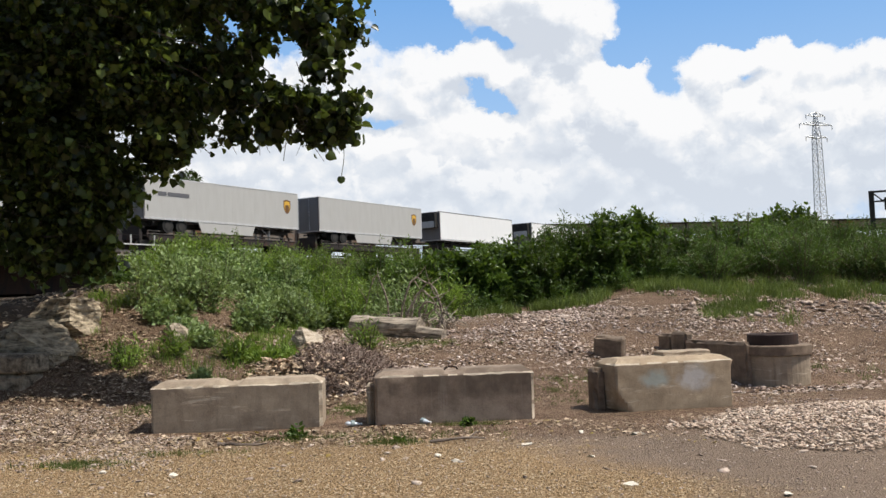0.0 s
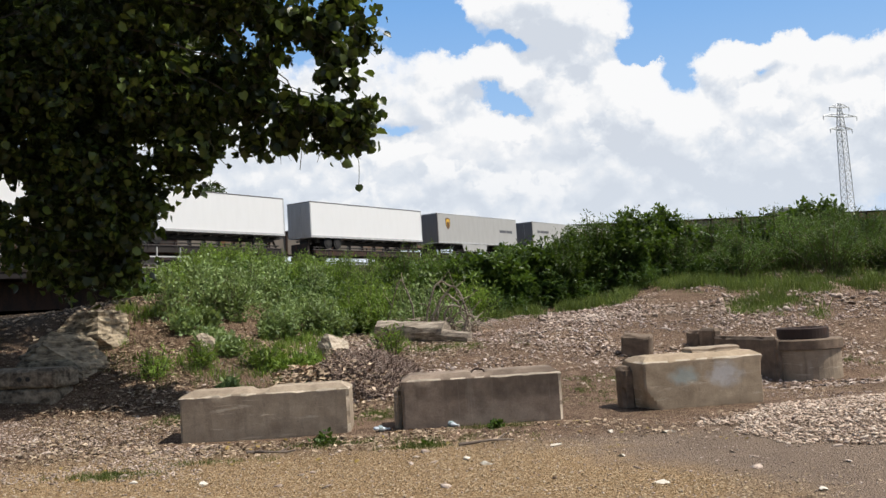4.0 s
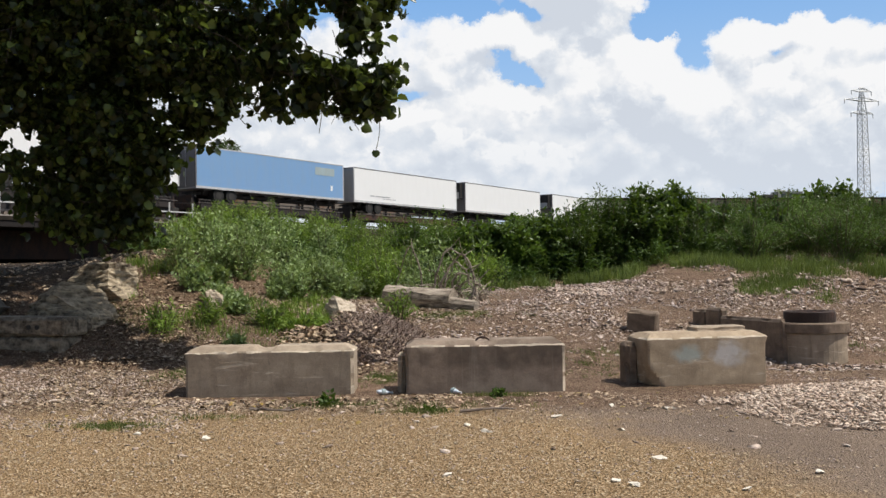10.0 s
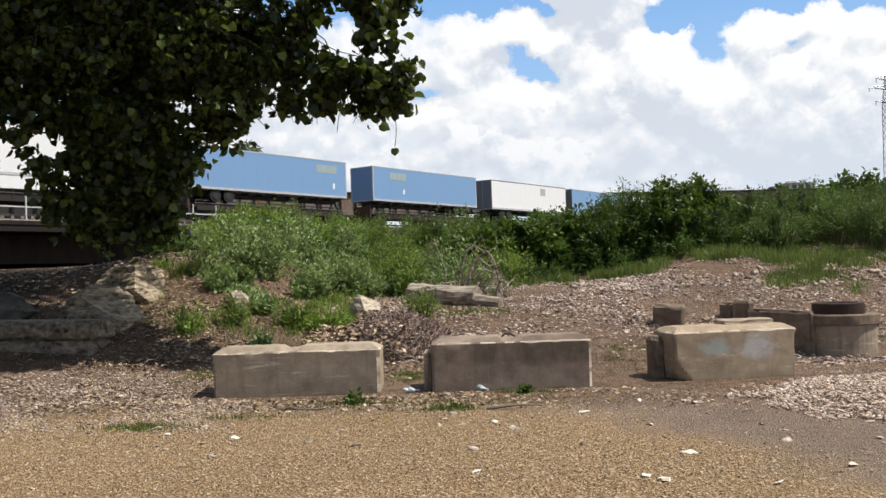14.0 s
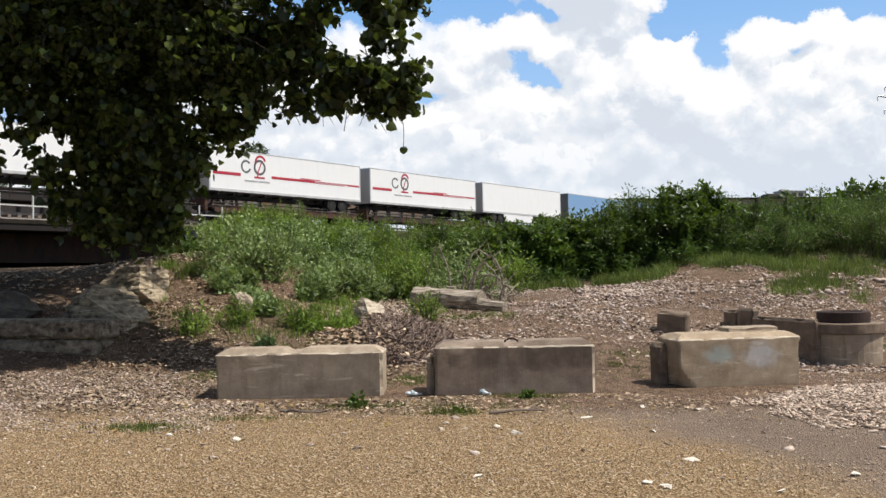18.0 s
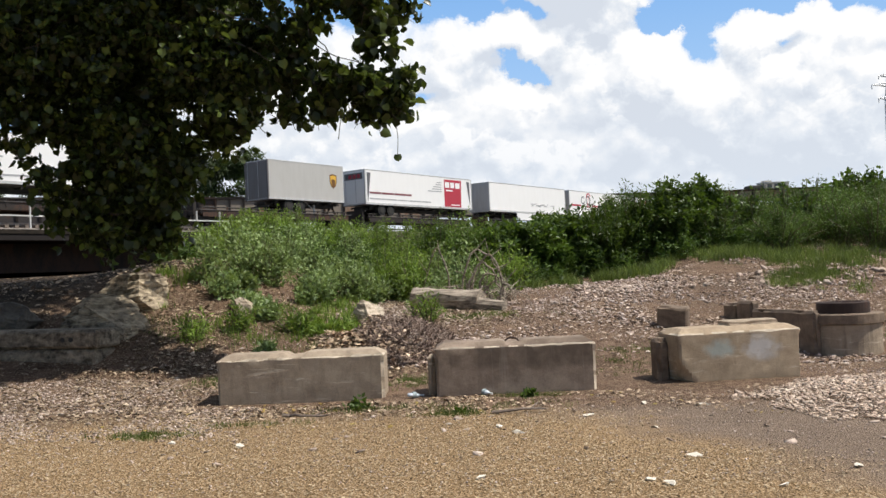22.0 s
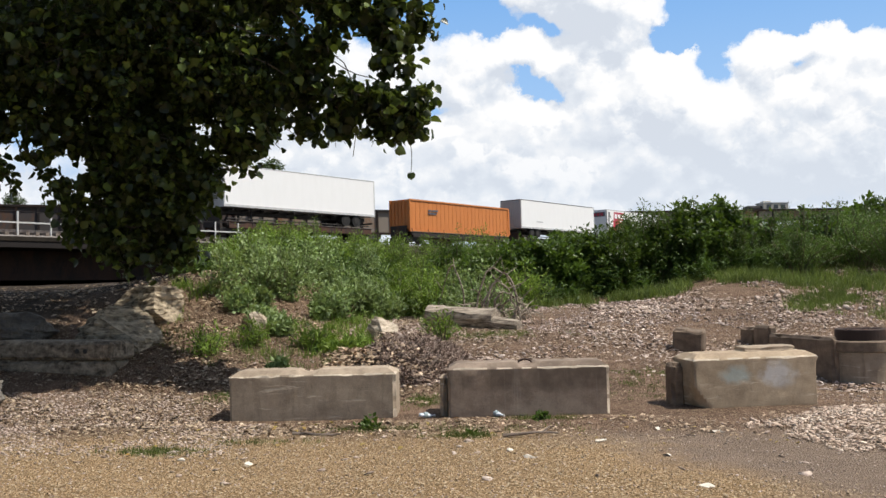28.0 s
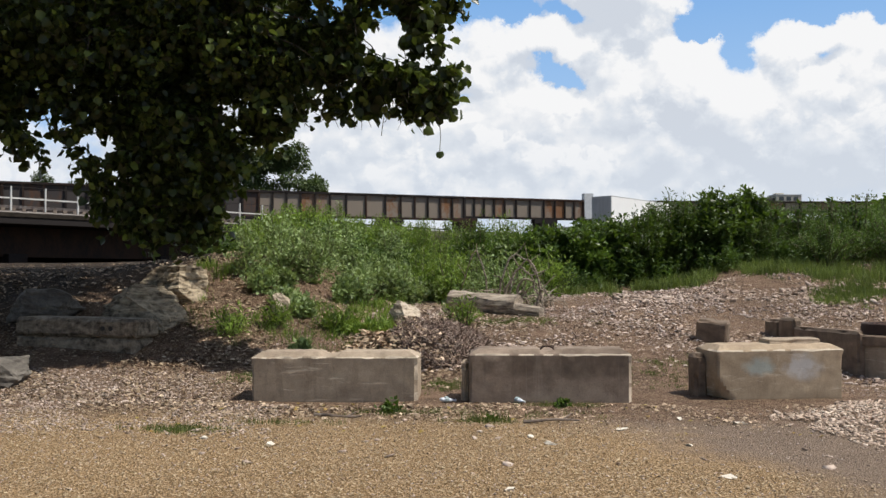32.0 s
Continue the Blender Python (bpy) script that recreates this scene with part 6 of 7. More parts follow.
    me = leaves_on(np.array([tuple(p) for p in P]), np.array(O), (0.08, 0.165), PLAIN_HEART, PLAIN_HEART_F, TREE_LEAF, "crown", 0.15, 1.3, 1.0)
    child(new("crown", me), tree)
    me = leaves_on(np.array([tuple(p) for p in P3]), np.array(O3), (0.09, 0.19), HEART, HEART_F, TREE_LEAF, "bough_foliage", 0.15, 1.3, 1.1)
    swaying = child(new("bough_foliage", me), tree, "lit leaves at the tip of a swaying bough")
    # large coarse leaves on the unseen clumps, there to block the sun
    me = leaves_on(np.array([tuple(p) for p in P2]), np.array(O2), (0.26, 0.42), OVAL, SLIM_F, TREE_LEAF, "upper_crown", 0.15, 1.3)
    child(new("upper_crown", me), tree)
    part("twig_tangle", twigs, BARK, tree)["kind"] = "stuff"
    # a bare stalk and a small sprig hang below the bough
    bm, last = bmesh.new(), at(-9.9, 10.6, 12.45) - o
    for k in range(1, 7):
        p = at(-9.9 - 0.05 * k, 10.6 - 0.33 * k, 12.45) - o
        rod(bm, last, p, 0.006, 0.005, 5)
        last = p
    part("bare_stalk", bm, STEM, swaying)
    bm, last = bmesh.new(), at(-15.6, 10.6, 12.7) - o
    for k in range(1, 8):
        p = at(-15.6 + 0.14 * k, 10.6 - 0.36 * k + 0.02 * k * k, 12.7) - o
        rod(bm, last, p, 0.006, 0.005, 5)
        last = p
    part("sprig_stalk", bm, STEM, swaying)
    spots = np.array([tuple(at(-15.6 + 0.14 * k, 10.6 - 0.36 * k + 0.02 * k * k, 12.7) - o) for k in (2, 3, 3.6, 4.2, 7)])
    child(new("sprig_foliage", leaves_on(spots, np.tile((0.3, 0, -0.2), (5, 1)), (0.07, 0.12), HEART, HEART_F, TREE_LEAF, "sprig_foliage", 0.15, 1.3, 1.1)), swaying)["kind"] = "stuff"
    # pale boughs that show through the leaves towards the tips
    for way in (((-20, 17.5), (-16, 16.2), (-12, 15.2), (-8.6, 13.6), (-6.8, 12.4)), ((-19, 19.5), (-14, 18.6), (-10.4, 17.6), (-7.4, 17.2)), ((-17.5, 15.5), (-14.6, 14.2), (-12.2, 12.6)), ((-14, 18), (-11.4, 15.6), (-9.6, 13.4))):
        bm = bmesh.new()
        pts = [at(a, e, 9.0 * far) - o for a, e in way]
        last, r = pts[0], 0.013
        for p, q in zip(pts, pts[1:]):
            for k in (0.25, 0.5, 0.75, 1.0):
                m = p.lerp(q, k) + Vector((noise.noise(q * 3 + Vector((k * 5, 0, 0))), noise.noise(q * 2 + Vector((0, k * 5, 0))) * 2, noise.noise(q * 4 + Vector((0, 0, k * 5))))) * 0.07
                rod(bm, last, m, r, r * 0.94, 6)
                last, r = m, r * 0.94
        part("bough", bm, PALE_BARK, tree)
    tb = bmesh.new()
    last, r = Vector((0, 0, -0.2)), 0.42
    for k in range(1, 10):
        p = Vector((0.04 * k + 0.05 * noise.noise(Vector((k, 0, 0))), 0.02 * k, k * 0.75 - 0.2))
        rod(tb, last, p, r, r * 0.9, 14)
        last, r = p, r * 0.9
    for v in tb.verts:
        v.co += Vector((noise.noise(v.co * 3), noise.noise(v.co * 3 + Vector((5, 0, 0))), 0)) * 0.05
    part("trunk", tb, BARK, tree)
    return swaying


HEART = [(0, 0, 0), (-0.04, 0.30, 0.09), (0.24, 0.47, 0.15), (0.56, 0.38, 0.08), (0.86, 0, -0.20), (0.56, -0.38, 0.08), (0.24, -0.47, 0.15), (-0.04, -0.30, 0.09), (0.4, 0, -0.04)]
PLAIN_HEART = [(0, 0, 0), (0.08, 0.43, 0.13), (0.56, 0.38, 0.08), (0.88, 0, -0.18), (0.56, -0.38, 0.08), (0.08, -0.43, 0.13)]
PLAIN_HEART_F = [(0, 2, 1), (0, 3, 2), (0, 4, 3), (0, 5, 4)]
HEART_F = [(0, 8, 1), (1, 8, 2), (2, 8, 3), (3, 8, 4), (4, 8, 5), (5, 8, 6), (6, 8, 7), (7, 8, 0)]


def hanging_leaf():
    """The single leaf that swings on a long stalk below the bough."""
    top = at(-6.75, 8.75, 12.4)
    h = empty("hanging_leaf", Matrix.Translation(top))
    tagged(h, "single dark heart-shaped leaf hanging on a long stalk", "leaf")
    bm = bmesh.new()
    last = Vector((0, 0, 0.27))
    for k in range(1, 7):
        p = Vector((0.03 * math.sin(k * 0.62) + 0.004 * k, 0, 0.27 - 0.0935 * k))
        rod(bm, last, p, 0.0055, 0.0045, 5)
        last = p
    part("stalk", bm, STEM, h)
    v = np.array(HEART) * 0.125
    me = from_arrays("blade", np.stack([v[:, 1] + last.x, v[:, 2], last.z + 0.012 - v[:, 0]], 1), np.array(HEART_F), TREE_LEAF)
    child(new("blade", me), h)
    return h


# ---- far things ----
def pylon():
    c = at(23.1, 0, 285)
    H = 285 * math.tan(radians(10.36)) + EYE
    py = empty("lattice_pylon", Matrix.Translation((c.x, c.y, 0)) @ pose(0, 0, 0, 0, 0, 22))
    tagged(py, "tall grey lattice power pylon behind the shrubs", "pylon")
    def half(z):
        return np.interp(z, [0, H * 0.45, H * 0.86, H], [2.3, 1.2, 0.9, 0.22])
    for sx in (-1, 1):
        for sy in (-1, 1):
            bm = bmesh.new()
            zs = np.linspace(0, H, 14)
            for a, b in zip(zs, zs[1:]):
                rod(bm, (sx * half(a), sy * half(a), a), (sx * half(b), sy * half(b), b), 0.13, 0.13, 5)
            part("leg", bm, PYLON, py)
    zs = [0]
    while zs[-1] < H * 0.97:
        zs.append(zs[-1] + max(1.6, half(zs[-1]) * 1.7))
    bm = bmesh.new()
    for a, b in zip(zs, zs[1:]):
        ha, hb = half(a), half(b)
        for p, q in (((-1, -1), (1, -1)), ((1, -1), (1, 1)), ((1, 1), (-1, 1)), ((-1, 1), (-1, -1))):
            rod(bm, (p[0] * ha, p[1] * ha, a), (q[0] * hb, q[1] * hb, b), 0.055, 0.055, 4)
            rod(bm, (q[0] * ha, q[1] * ha, a), (p[0] * hb, p[1] * hb, b), 0.055, 0.055, 4)
            rod(bm, (p[0] * hb, p[1] * hb, b), (q[0] * hb, q[1] * hb, b), 0.06, 0.06, 4)
    part("bracing", bm, PYLON, py)
    for z, w in ((H * 0.975, 3.6), (H * 0.925, 6.2), (H * 0.855, 4.0)):
        arm = bmesh.new()
        for s in (-1, 1):
            for sy in (-0.5, 0.5):
                rod(arm, (0, sy, z), (s * w, 0, z + 0.25), 0.13, 0.10, 4)
                rod(arm, (0, sy, z + 1.1), (s * w, 0, z + 0.25), 0.11, 0.08, 4)
            rod(arm, (s * w * 0.5, 0, z), (s * w * 0.5, 0, z + 0.7), 0.08, 0.08, 4)
        a = part("cross_arm", arm, PYLON, py)
        for s in (-1, 1):
            part("insulator", rod(bmesh.new(), (s * w, 0, z + 0.2), (s * w, 0, z - 1.0), 0.14, 0.10, 6), PYLON, a)


def signal_gantry():
    a = at(25.8, 0, 96)
    g = empty("signal_gantry", Matrix.Translation((a.x, a.y, float(ground_z(a.x, a.y)))) @ pose(0, 0, 0, 0, 0, -20))
    tagged(g, "black steel railway signal gantry behind the shrubs", "gantry")
    top = EYE + 96 * math.tan(radians(5.55)) - float(ground_z(a.x, a.y))
    for x in (0, 9.0):
        part("post", boxes((x - 0.22, x + 0.22, -0.22, 0.22, -0.5, top)), BLACK, g)
    bm = boxes((0, 9, -0.12, 0.12, top - 0.18, top), (0, 9, -0.12, 0.12, top - 1.1, top - 0.95))
    for i in range(9):
        rod(bm, (i, 0, top - 1.0 if i % 2 else top - 0.1), (i + 1, 0, top - 0.1 if i % 2 else top - 1.0), 0.07, 0.07, 4)
    part("truss", bm, BLACK, g)
    for x in (1.3, 3.2, 6.5):
        s = part("signal_head", boxes((x - 0.22, x + 0.22, -0.35, -0.05, top - 1.9, top - 0.7), bevel=0.05), BLACK, g)


def service_vehicle():
    """A cream track vehicle with a dark hood that creeps along the viaduct."""
    b = empty("track_vehicle")
    tagged(b, "cream track vehicle with dark hood creeping along the viaduct", "rail vehicle")
    bm = boxes((-4.0, -1.0, -1.3, 1.3, 0.9, 2.35), bevel=0.45)
    part("hood", bm, BLACK, b, "rounded dark hood")
    part("cab", boxes((-1.1, 4.0, -1.4, 1.4, 0.9, 2.75), bevel=0.12), FACADE, b)
    part("roof", boxes((-1.2, 4.1, -1.45, 1.45, 2.75, 2.9)), PALE_WALL, b)
    part("roof_box", boxes((-0.6, 0.9, -0.7, 0.7, 2.9, 3.2), bevel=0.05), FACADE, b)
    for x in (-0.4, 1.0, 2.4):
        part("window", boxes((x, x + 0.9, -1.44, -1.38, 1.75, 2.45)), GLASS_DARK, b)
    part("frame", boxes((-4.1, 4.1, -1.2, 1.2, 0.55, 0.9)), BLACK, b)
    for x in (-2.8, 2.8):
        bm = bmesh.new()
        for y in (-0.8, 0.7):
            disc(bm, x, y, y + 0.12, 0.45, 0.45, 16)
        part("wheelset", bm, BLACK, b)
    return b


def far_sheds():
    """Long pale roofs that show under the viaduct."""
    for az, d, w, el in ((-4.0, 330, 46, 2.9), (2.4, 300, 30, 3.3)):
        c = at(az, 0, d)
        z = EYE + d * math.tan(radians(el))
        b = empty("far_shed", Matrix.Translation((c.x, c.y, 0)) @ pose(0, 0, 0, 0, 0, -az))
        tagged(b, "long pale metal shed beyond the viaduct", "shed")
        part("wall", boxes((-w / 2, w / 2, 0, 14, 0, z - 1.2)), DOOR_GREY, b)
        part("roof", boxes((-w / 2 - 0.6, w / 2 + 0.6, -0.6, 14.6, z - 1.2, z - 0.6)), FACADE, b)


def far_tree(az, d, el_top, width, n, seed):
    c = at(az, 0, d)
    H = EYE + d * math.tan(radians(el_top))
    t = empty("distant_tree", Matrix.Translation((c.x, c.y, 0)))
    tagged(t, "leafy green tree beyond the viaduct", "tree", "trees beyond the railway")
    tb = rod(bmesh.new(), (0, 0, -0.5), (0, 0, H * 0.75), 0.35, 0.12, 8)
    pts, out = [], []
    rnd = random.Random(seed)
    for i in range(26):
        a, q = rnd.uniform(0, 6.28), rnd.random() ** 0.6
        u = rnd.uniform(0.35, 0.97)
        w = width * 0.5 * math.sin(math.pi * min(1, (1.05 - u) * 1.25)) ** 0.7
        cc = np.array([math.cos(a) * w * q, math.sin(a) * w * q, H * u])
        rod(tb, (0, 0, H * (u - 0.25)), cc, 0.09, 0.03, 5)
        m = n // 26
        dv = rng.normal(0, 1, (m, 3))
        dv /= np.linalg.norm(dv, axis=1, keepdims=True)
        pts.append(cc + dv * (width * 0.16 * rng.random(m) ** 0.45)[:, None] * np.array([1, 1, 0.75]))
        out.append(dv)
    child(new("crown", leaves_on(np.concatenate(pts), np.concatenate(out), (0.4, 0.85), OVAL, SLIM_F, FAR_LEAF, "crown")), t)
    part("trunk", tb, BARK, t)


# ---- build everything ----
backdrop = sky_dome()
ground()
railway()
underbridge()
far_girder()
train()
concrete_block(-3.34, 10.37, -1.40, 10.46, 0.545, 0.58, 1, "weathered tan concrete block with a chipped top edge", (0.76, 1.04, 0.05))
b2_ = concrete_block(-0.79, 10.31, 1.03, 10.39, 0.59, 0.58, 2, "grey stained concrete block with a straight top", (0.78, 1.00, 0.035), CONCRETE_GREY)
loop = bmesh.new()
for k in range(8):
    rod(loop, (0.08 * math.cos(k * math.pi / 8), 0, 0.05 * math.sin(k * math.pi / 8)), (0.08 * math.cos((k + 1) * math.pi / 8), 0, 0.05 * math.sin((k + 1) * math.pi / 8)), 0.010, 0.010, 6)
loop = part("lifting_loop", loop, IRON, b2_, "bent rusty lifting loop")
loop.location = (0.89, 0.22, b2_.dimensions.z - 0.035)
side = part("end_key", rough_block("k", 0.10, 0.30, 0.54, 18), CONCRETE, b2_)
side.location = (-0.095, 0.12, 0.0)
b3 = concrete_block(1.99, 10.58, 3.475, 10.92, 0.617, 0.60, 3, "tan concrete block with pale blue sprayed patches", None, painted_concrete())
key = part("end_key", rough_block("k", 0.16, 0.26, 0.57, 8), TROUGH, b3)
key.location = (-0.13, 0.30, 0.0)
ridge = part("top_ridge", rough_block("k", 0.66, 0.30, 0.11, 9, None, 0.02), CONCRETE, b3)
ridge.location = (0.72, 0.20, b3.dimensions.z - 0.06)
manhole()
culvert()
chunk = part("concrete_chunk", rough_block("c", 0.47, 0.36, 0.37, 4, (0.2, 0.47, 0.05), 0.03), TROUGH, None)
chunk.matrix_world = Matrix.Translation(drop(*at(9.4, 0, 14.6).xy, -0.04)) @ pose(0, 0, 0, 3, 4, -18)
tagged(chunk, "small square brown concrete chunk on stony ground", "concrete chunk")
driftwood()
for az, d, k in ((-0.3, 17.0, 5), (-1.3, 17.5, 6), (-0.8, 17.9, 7)):
    brush_branch(*at(az, 0, d).xy, k, 22, 0.85)
for az, d, reach, height, lean, r, k in ((-2.2, 16.9, 0.85, 0.80, 0.1, 0.030, 1), (-1.6, 16.7, 0.60, 0.62, -0.1, 0.026, 2), (0.3, 16.8, -0.75, 0.95, 0.2, 0.022, 3), (-2.6, 17.2, 1.0, 1.05, 0.0, 0.024, 4), (-0.2, 16.6, 0.35, 0.40, -0.1, 0.028, 5), (-3.2, 17.4, -0.6, 1.10, 0.1, 0.020, 6)):
    arched_branch(*at(az, 0, d).xy, reach, height, lean, r, k)
slab_beam()
boulder(*at(-22.4, 0, 15.9).xy, 1.10, 0.9, 0.74, 21, "large pale limestone boulder on the shaded bank", None, 2.4, 0, 0.12, (0, 0), (((0.85, -0.35, 0.25), 0.30), ((-0.35, -0.9, 0.35), 0.26), ((0.05, -0.1, 1), 0.34)))
boulder(*at(-24.0, 0, 14.9).xy, 1.30, 0.9, 0.82, 27, "slanting grey limestone boulder beside a stone sill", None, 2.6, 0, 0.12, (0, 0), (((0.62, -0.35, 0.72), 0.13), ((-0.75, -0.3, 0.55), 0.34), ((0.1, -0.95, 0.3), 0.33)))
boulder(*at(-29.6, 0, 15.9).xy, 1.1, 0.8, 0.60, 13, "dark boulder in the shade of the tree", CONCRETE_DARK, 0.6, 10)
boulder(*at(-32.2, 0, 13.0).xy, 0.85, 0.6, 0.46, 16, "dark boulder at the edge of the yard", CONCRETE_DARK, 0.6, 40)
boulder(*at(-8.4, 0, 15.4).xy, 0.54, 0.44, 0.48, 34, "pale broken stone lying on dry brush", PALE_ROCK, 0.7, 15, 0.08, (0, 0), (((0.5, -0.6, 0.6), 0.24), ((-0.7, -0.5, 0.3), 0.30)))
boulder(*at(-16.0, 0, 15.3).xy, 0.36, 0.34, 0.42, 36, "small pale stone among weeds", PALE_ROCK, 0.8, 50)
pylon()
signal_gantry()
far_sheds()
far_tree(-15.9, 188, 8.2, 15, 15000, 3)
far_tree(-18.6, 190, 8.6, 17, 13000, 4)
far_tree(-14.3, 192, 6.5, 9, 6000, 8)
far_tree(-27.6, 240, 6.6, 9, 3500, 5)
far_tree(-29.9, 240, 6.4, 9, 3500, 6)
bough = big_tree()
leaf = hanging_leaf()
vehicle = service_vehicle()

# the crest of the growth, as seen from the stand: bearing and elevation
CREST = ([-32, -24, -19.5, -17.8, -16.0, -15.0, -13.9, -12.5, -11.1, -7.2, -3.6, -0.1, 1.7, 3.4, 5.2, 6.9, 8.6, 9.9, 11.9, 13.4, 16.3, 18.0, 19.5, 20.8, 22.6, 24, 34], [3.0, 3.2, 3.5, 3.75, 4.8, 4.95, 4.6, 4.4, 4.1, 4.0, 3.9, 3.6, 3.75, 3.9, 4.25, 4.7, 4.8, 4.95, 5.05, 4.9, 4.85, 4.95, 4.8, 5.2, 4.85, 4.4, 4.2])


def crest(x, y):
    """Height of growth at a place that reaches the crest line."""
    az, d = np.degrees(np.arctan2(x, y)), np.hypot(x, y)
    return EYE + d * np.tan(np.radians(np.interp(az, *CREST))) - ground_z(x, y)


def plant(az, d, w, n, mat, label, name, size, template=None, spiky=0.4, k=0.97, plume=0.55, dense=0.75):
    p = at(az, 0, d)
    h = float(crest(p.x, p.y)) * k
    shrub(p.x, p.y, h, w, n, mat, label, size, template, name, 0.0, spiky, dense, 0.35, 0.014, plume)


for az, d, w, n, sp, k in ((10.6, 23.4, 2.0, 5200, 0.7, 1.06), (8.4, 23.2, 1.9, 4600, 0.6, 1.04), (12.6, 24.4, 1.9, 4200, 0.5, 1.04), (6.4, 22.8, 1.8, 4400, 0.6, 0.97), (4.4, 22.8, 1.9, 4300, 0.6, 0.95), (2.4, 22.5, 1.7, 4000, 0.5, 0.97), (0.4, 22.4, 1.7, 3800, 0.5, 0.95),
                           (-1.6, 22.3, 1.6, 3200, 0.5, 0.9), (-3.7, 23.5, 1.5, 2600, 0.4, 0.9), (7.4, 26.5, 2.4, 4600, 0.4, 1.0), (3.2, 27.0, 2.4, 4200, 0.3, 0.98)):
    broad = 9.5 < az < 13 or 0 < az < 5
    plant(az, d, w, int(n * 1.6), BUSH_LEAF, "leafy dark green shrub with broad leaves on the bank" if broad else "dense dark green shrub with narrow leaves on the bank", "shrub", (0.09, 0.17) if broad else (0.07, 0.16), (OVAL, SLIM_F) if broad else (SLIM, SLIM_F), sp, k, 0.62, 0.62)
for i, az in enumerate(np.arange(14.0, 35, 1.6)):
    plant(az, 27.0 + 1.7 * math.sin(i * 1.9), 2.5, 8500, FERN_LEAF, "feathery dark green shrub along the bank", "feathery_shrub", (0.05, 0.115), (SLIM, SLIM_F), 0.25, 0.93 + 0.06 * math.sin(i * 2.7))
for i, az in enumerate(np.arange(13.4, 35, 1.7)):
    plant(az, 23.6 + 0.8 * math.sin(i * 2.3), 1.9, 4600, FERN_LEAF, "low feathery shrub before the taller ones", "feathery_shrub", (0.05, 0.105), (SLIM, SLIM_F), 0.3, 0.66 + 0.08 * math.sin(i * 1.7))
for az, k in ((10.5, 1.24), (9.3, 1.06), (11.6, 1.05), (7.0, 1.05), (18.4, 1.10), (17.2, 1.05), (13.9, 1.07), (15.4, 1.06)):
    plant(az, 24.0, 0.35, 160, FERN_LEAF, "single tall shoot standing above the shrubs", "shoot", (0.08, 0.16), None, 0.1, k)
for az in (20.2, 21.2, 22.0):
    plant(az, 30.5, 1.9, 2600, BUSH_LEAF, "leafy shrub behind the feathery shrubs", "shrub", (0.10, 0.18), None, 0.4, 1.0)
for az, d, w, k in ((-15.9, 31, 2.0, 1.0), (-14.7, 30, 1.9, 1.0), (-13.4, 31, 1.9, 0.98), (-12.0, 32, 1.8, 0.97), (-17.6, 29, 1.5, 0.95), (-19.2, 27, 1.5, 0.85), (-9.5, 33, 1.7, 0.98)):
    plant(az, d, w, 7500, PLUME_LEAF, "bright green feathery shrub among weeds on the embankment", "feathery_shrub", (0.07, 0.15), (WISP, SLIM_F), 0.15, k, 0.6)


def weed_zone(az, d, cap):
    def zone(n):
        x, y = polar(n, az, d)
        k = (crest(x, y) > 0.2) & (x * V.x + y * V.y < 44)
        return x[k], y[k]

    def tall(x, y):
        bump = 0.72 + 0.6 * np.array([noise.noise(Vector((a * 0.7, b * 0.7, 5))) for a, b in zip(x, y)])
        return np.minimum(cap * bump, crest(x, y))
    return zone, tall


zone, tall = weed_zone((-21, 5), (19.5, 44), 0.8)
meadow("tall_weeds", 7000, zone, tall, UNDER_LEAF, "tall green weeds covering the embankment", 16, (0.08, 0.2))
zone, tall = weed_zone((-18, 0.5), (16.6, 25), 0.40)
meadow("silver_weeds", 2200, zone, tall, SILVER_LEAF, "pale silvery green weeds on the bank", 20, (0.06, 0.13), (SLIM, SLIM_F))
NARROW = [(0, 0, 0), (0.45, 0.16, 0.06), (1, 0, -0.12), (0.45, -0.16, 0.06)]
wr = random.Random(77)
for row, d0 in enumerate((13.7, 14.7, 15.6, 16.4, 17.8, 19.4, 21.2, 23.2, 25.6, 28.4, 31.6, 35.5)):
    for az in np.arange(-19.5, 0.6, 1.05 if d0 < 27 else 0.9):
        az, d = az + wr.uniform(-0.45, 0.45), d0 + wr.uniform(-0.7, 0.7)
        low = d < 16.6 + 0.16 * max(0, az + 12)
        if (low and (az > -9.5 or wr.random() < 0.70)) or (az < -18.3 and d < 22) or wr.random() < 0.12:
            continue
        p = at(az, 0, d)
        if p.x * V.x + p.y * V.y > 42:
            continue
        h = min(wr.uniform(0.38, 1.1) + 0.012 * (d - 16), float(crest(p.x, p.y)) * wr.uniform(0.95, 1.12))
        if d > 27.5:
            h = float(crest(p.x, p.y)) * wr.uniform(0.85, 1.12)
        if low:
            h = wr.uniform(0.18, 0.5)
        if h < 0.15:
            continue
        silver = noise.noise(Vector((p.x * 0.35, p.y * 0.25, 3.0))) + (0.14 if d < 20.5 else -0.28) > 0.02
        shrub(p.x, p.y, h, wr.uniform(0.7, 1.15) if not low else wr.uniform(0.4, 0.8), 900 if silver else 1050, SILVER_LEAF if silver else WEED_LEAF, "upright silvery green weed clump on the bank" if silver else "tall bushy green weed clump on the bank", (0.05, 0.11) if silver else (0.05, 0.13), (OVAL if silver else NARROW, SLIM_F), "weed_clump", 0.0, 0.9, 1.0, -0.2, 0.006, 0.75)


def low_zone(n):
    x, y = polar(n, (-21, -8.5), (13.0, 17.5))
    k = patchy(x, y, 0.9, 0.02, 4.0)
    return x[k], y[k]


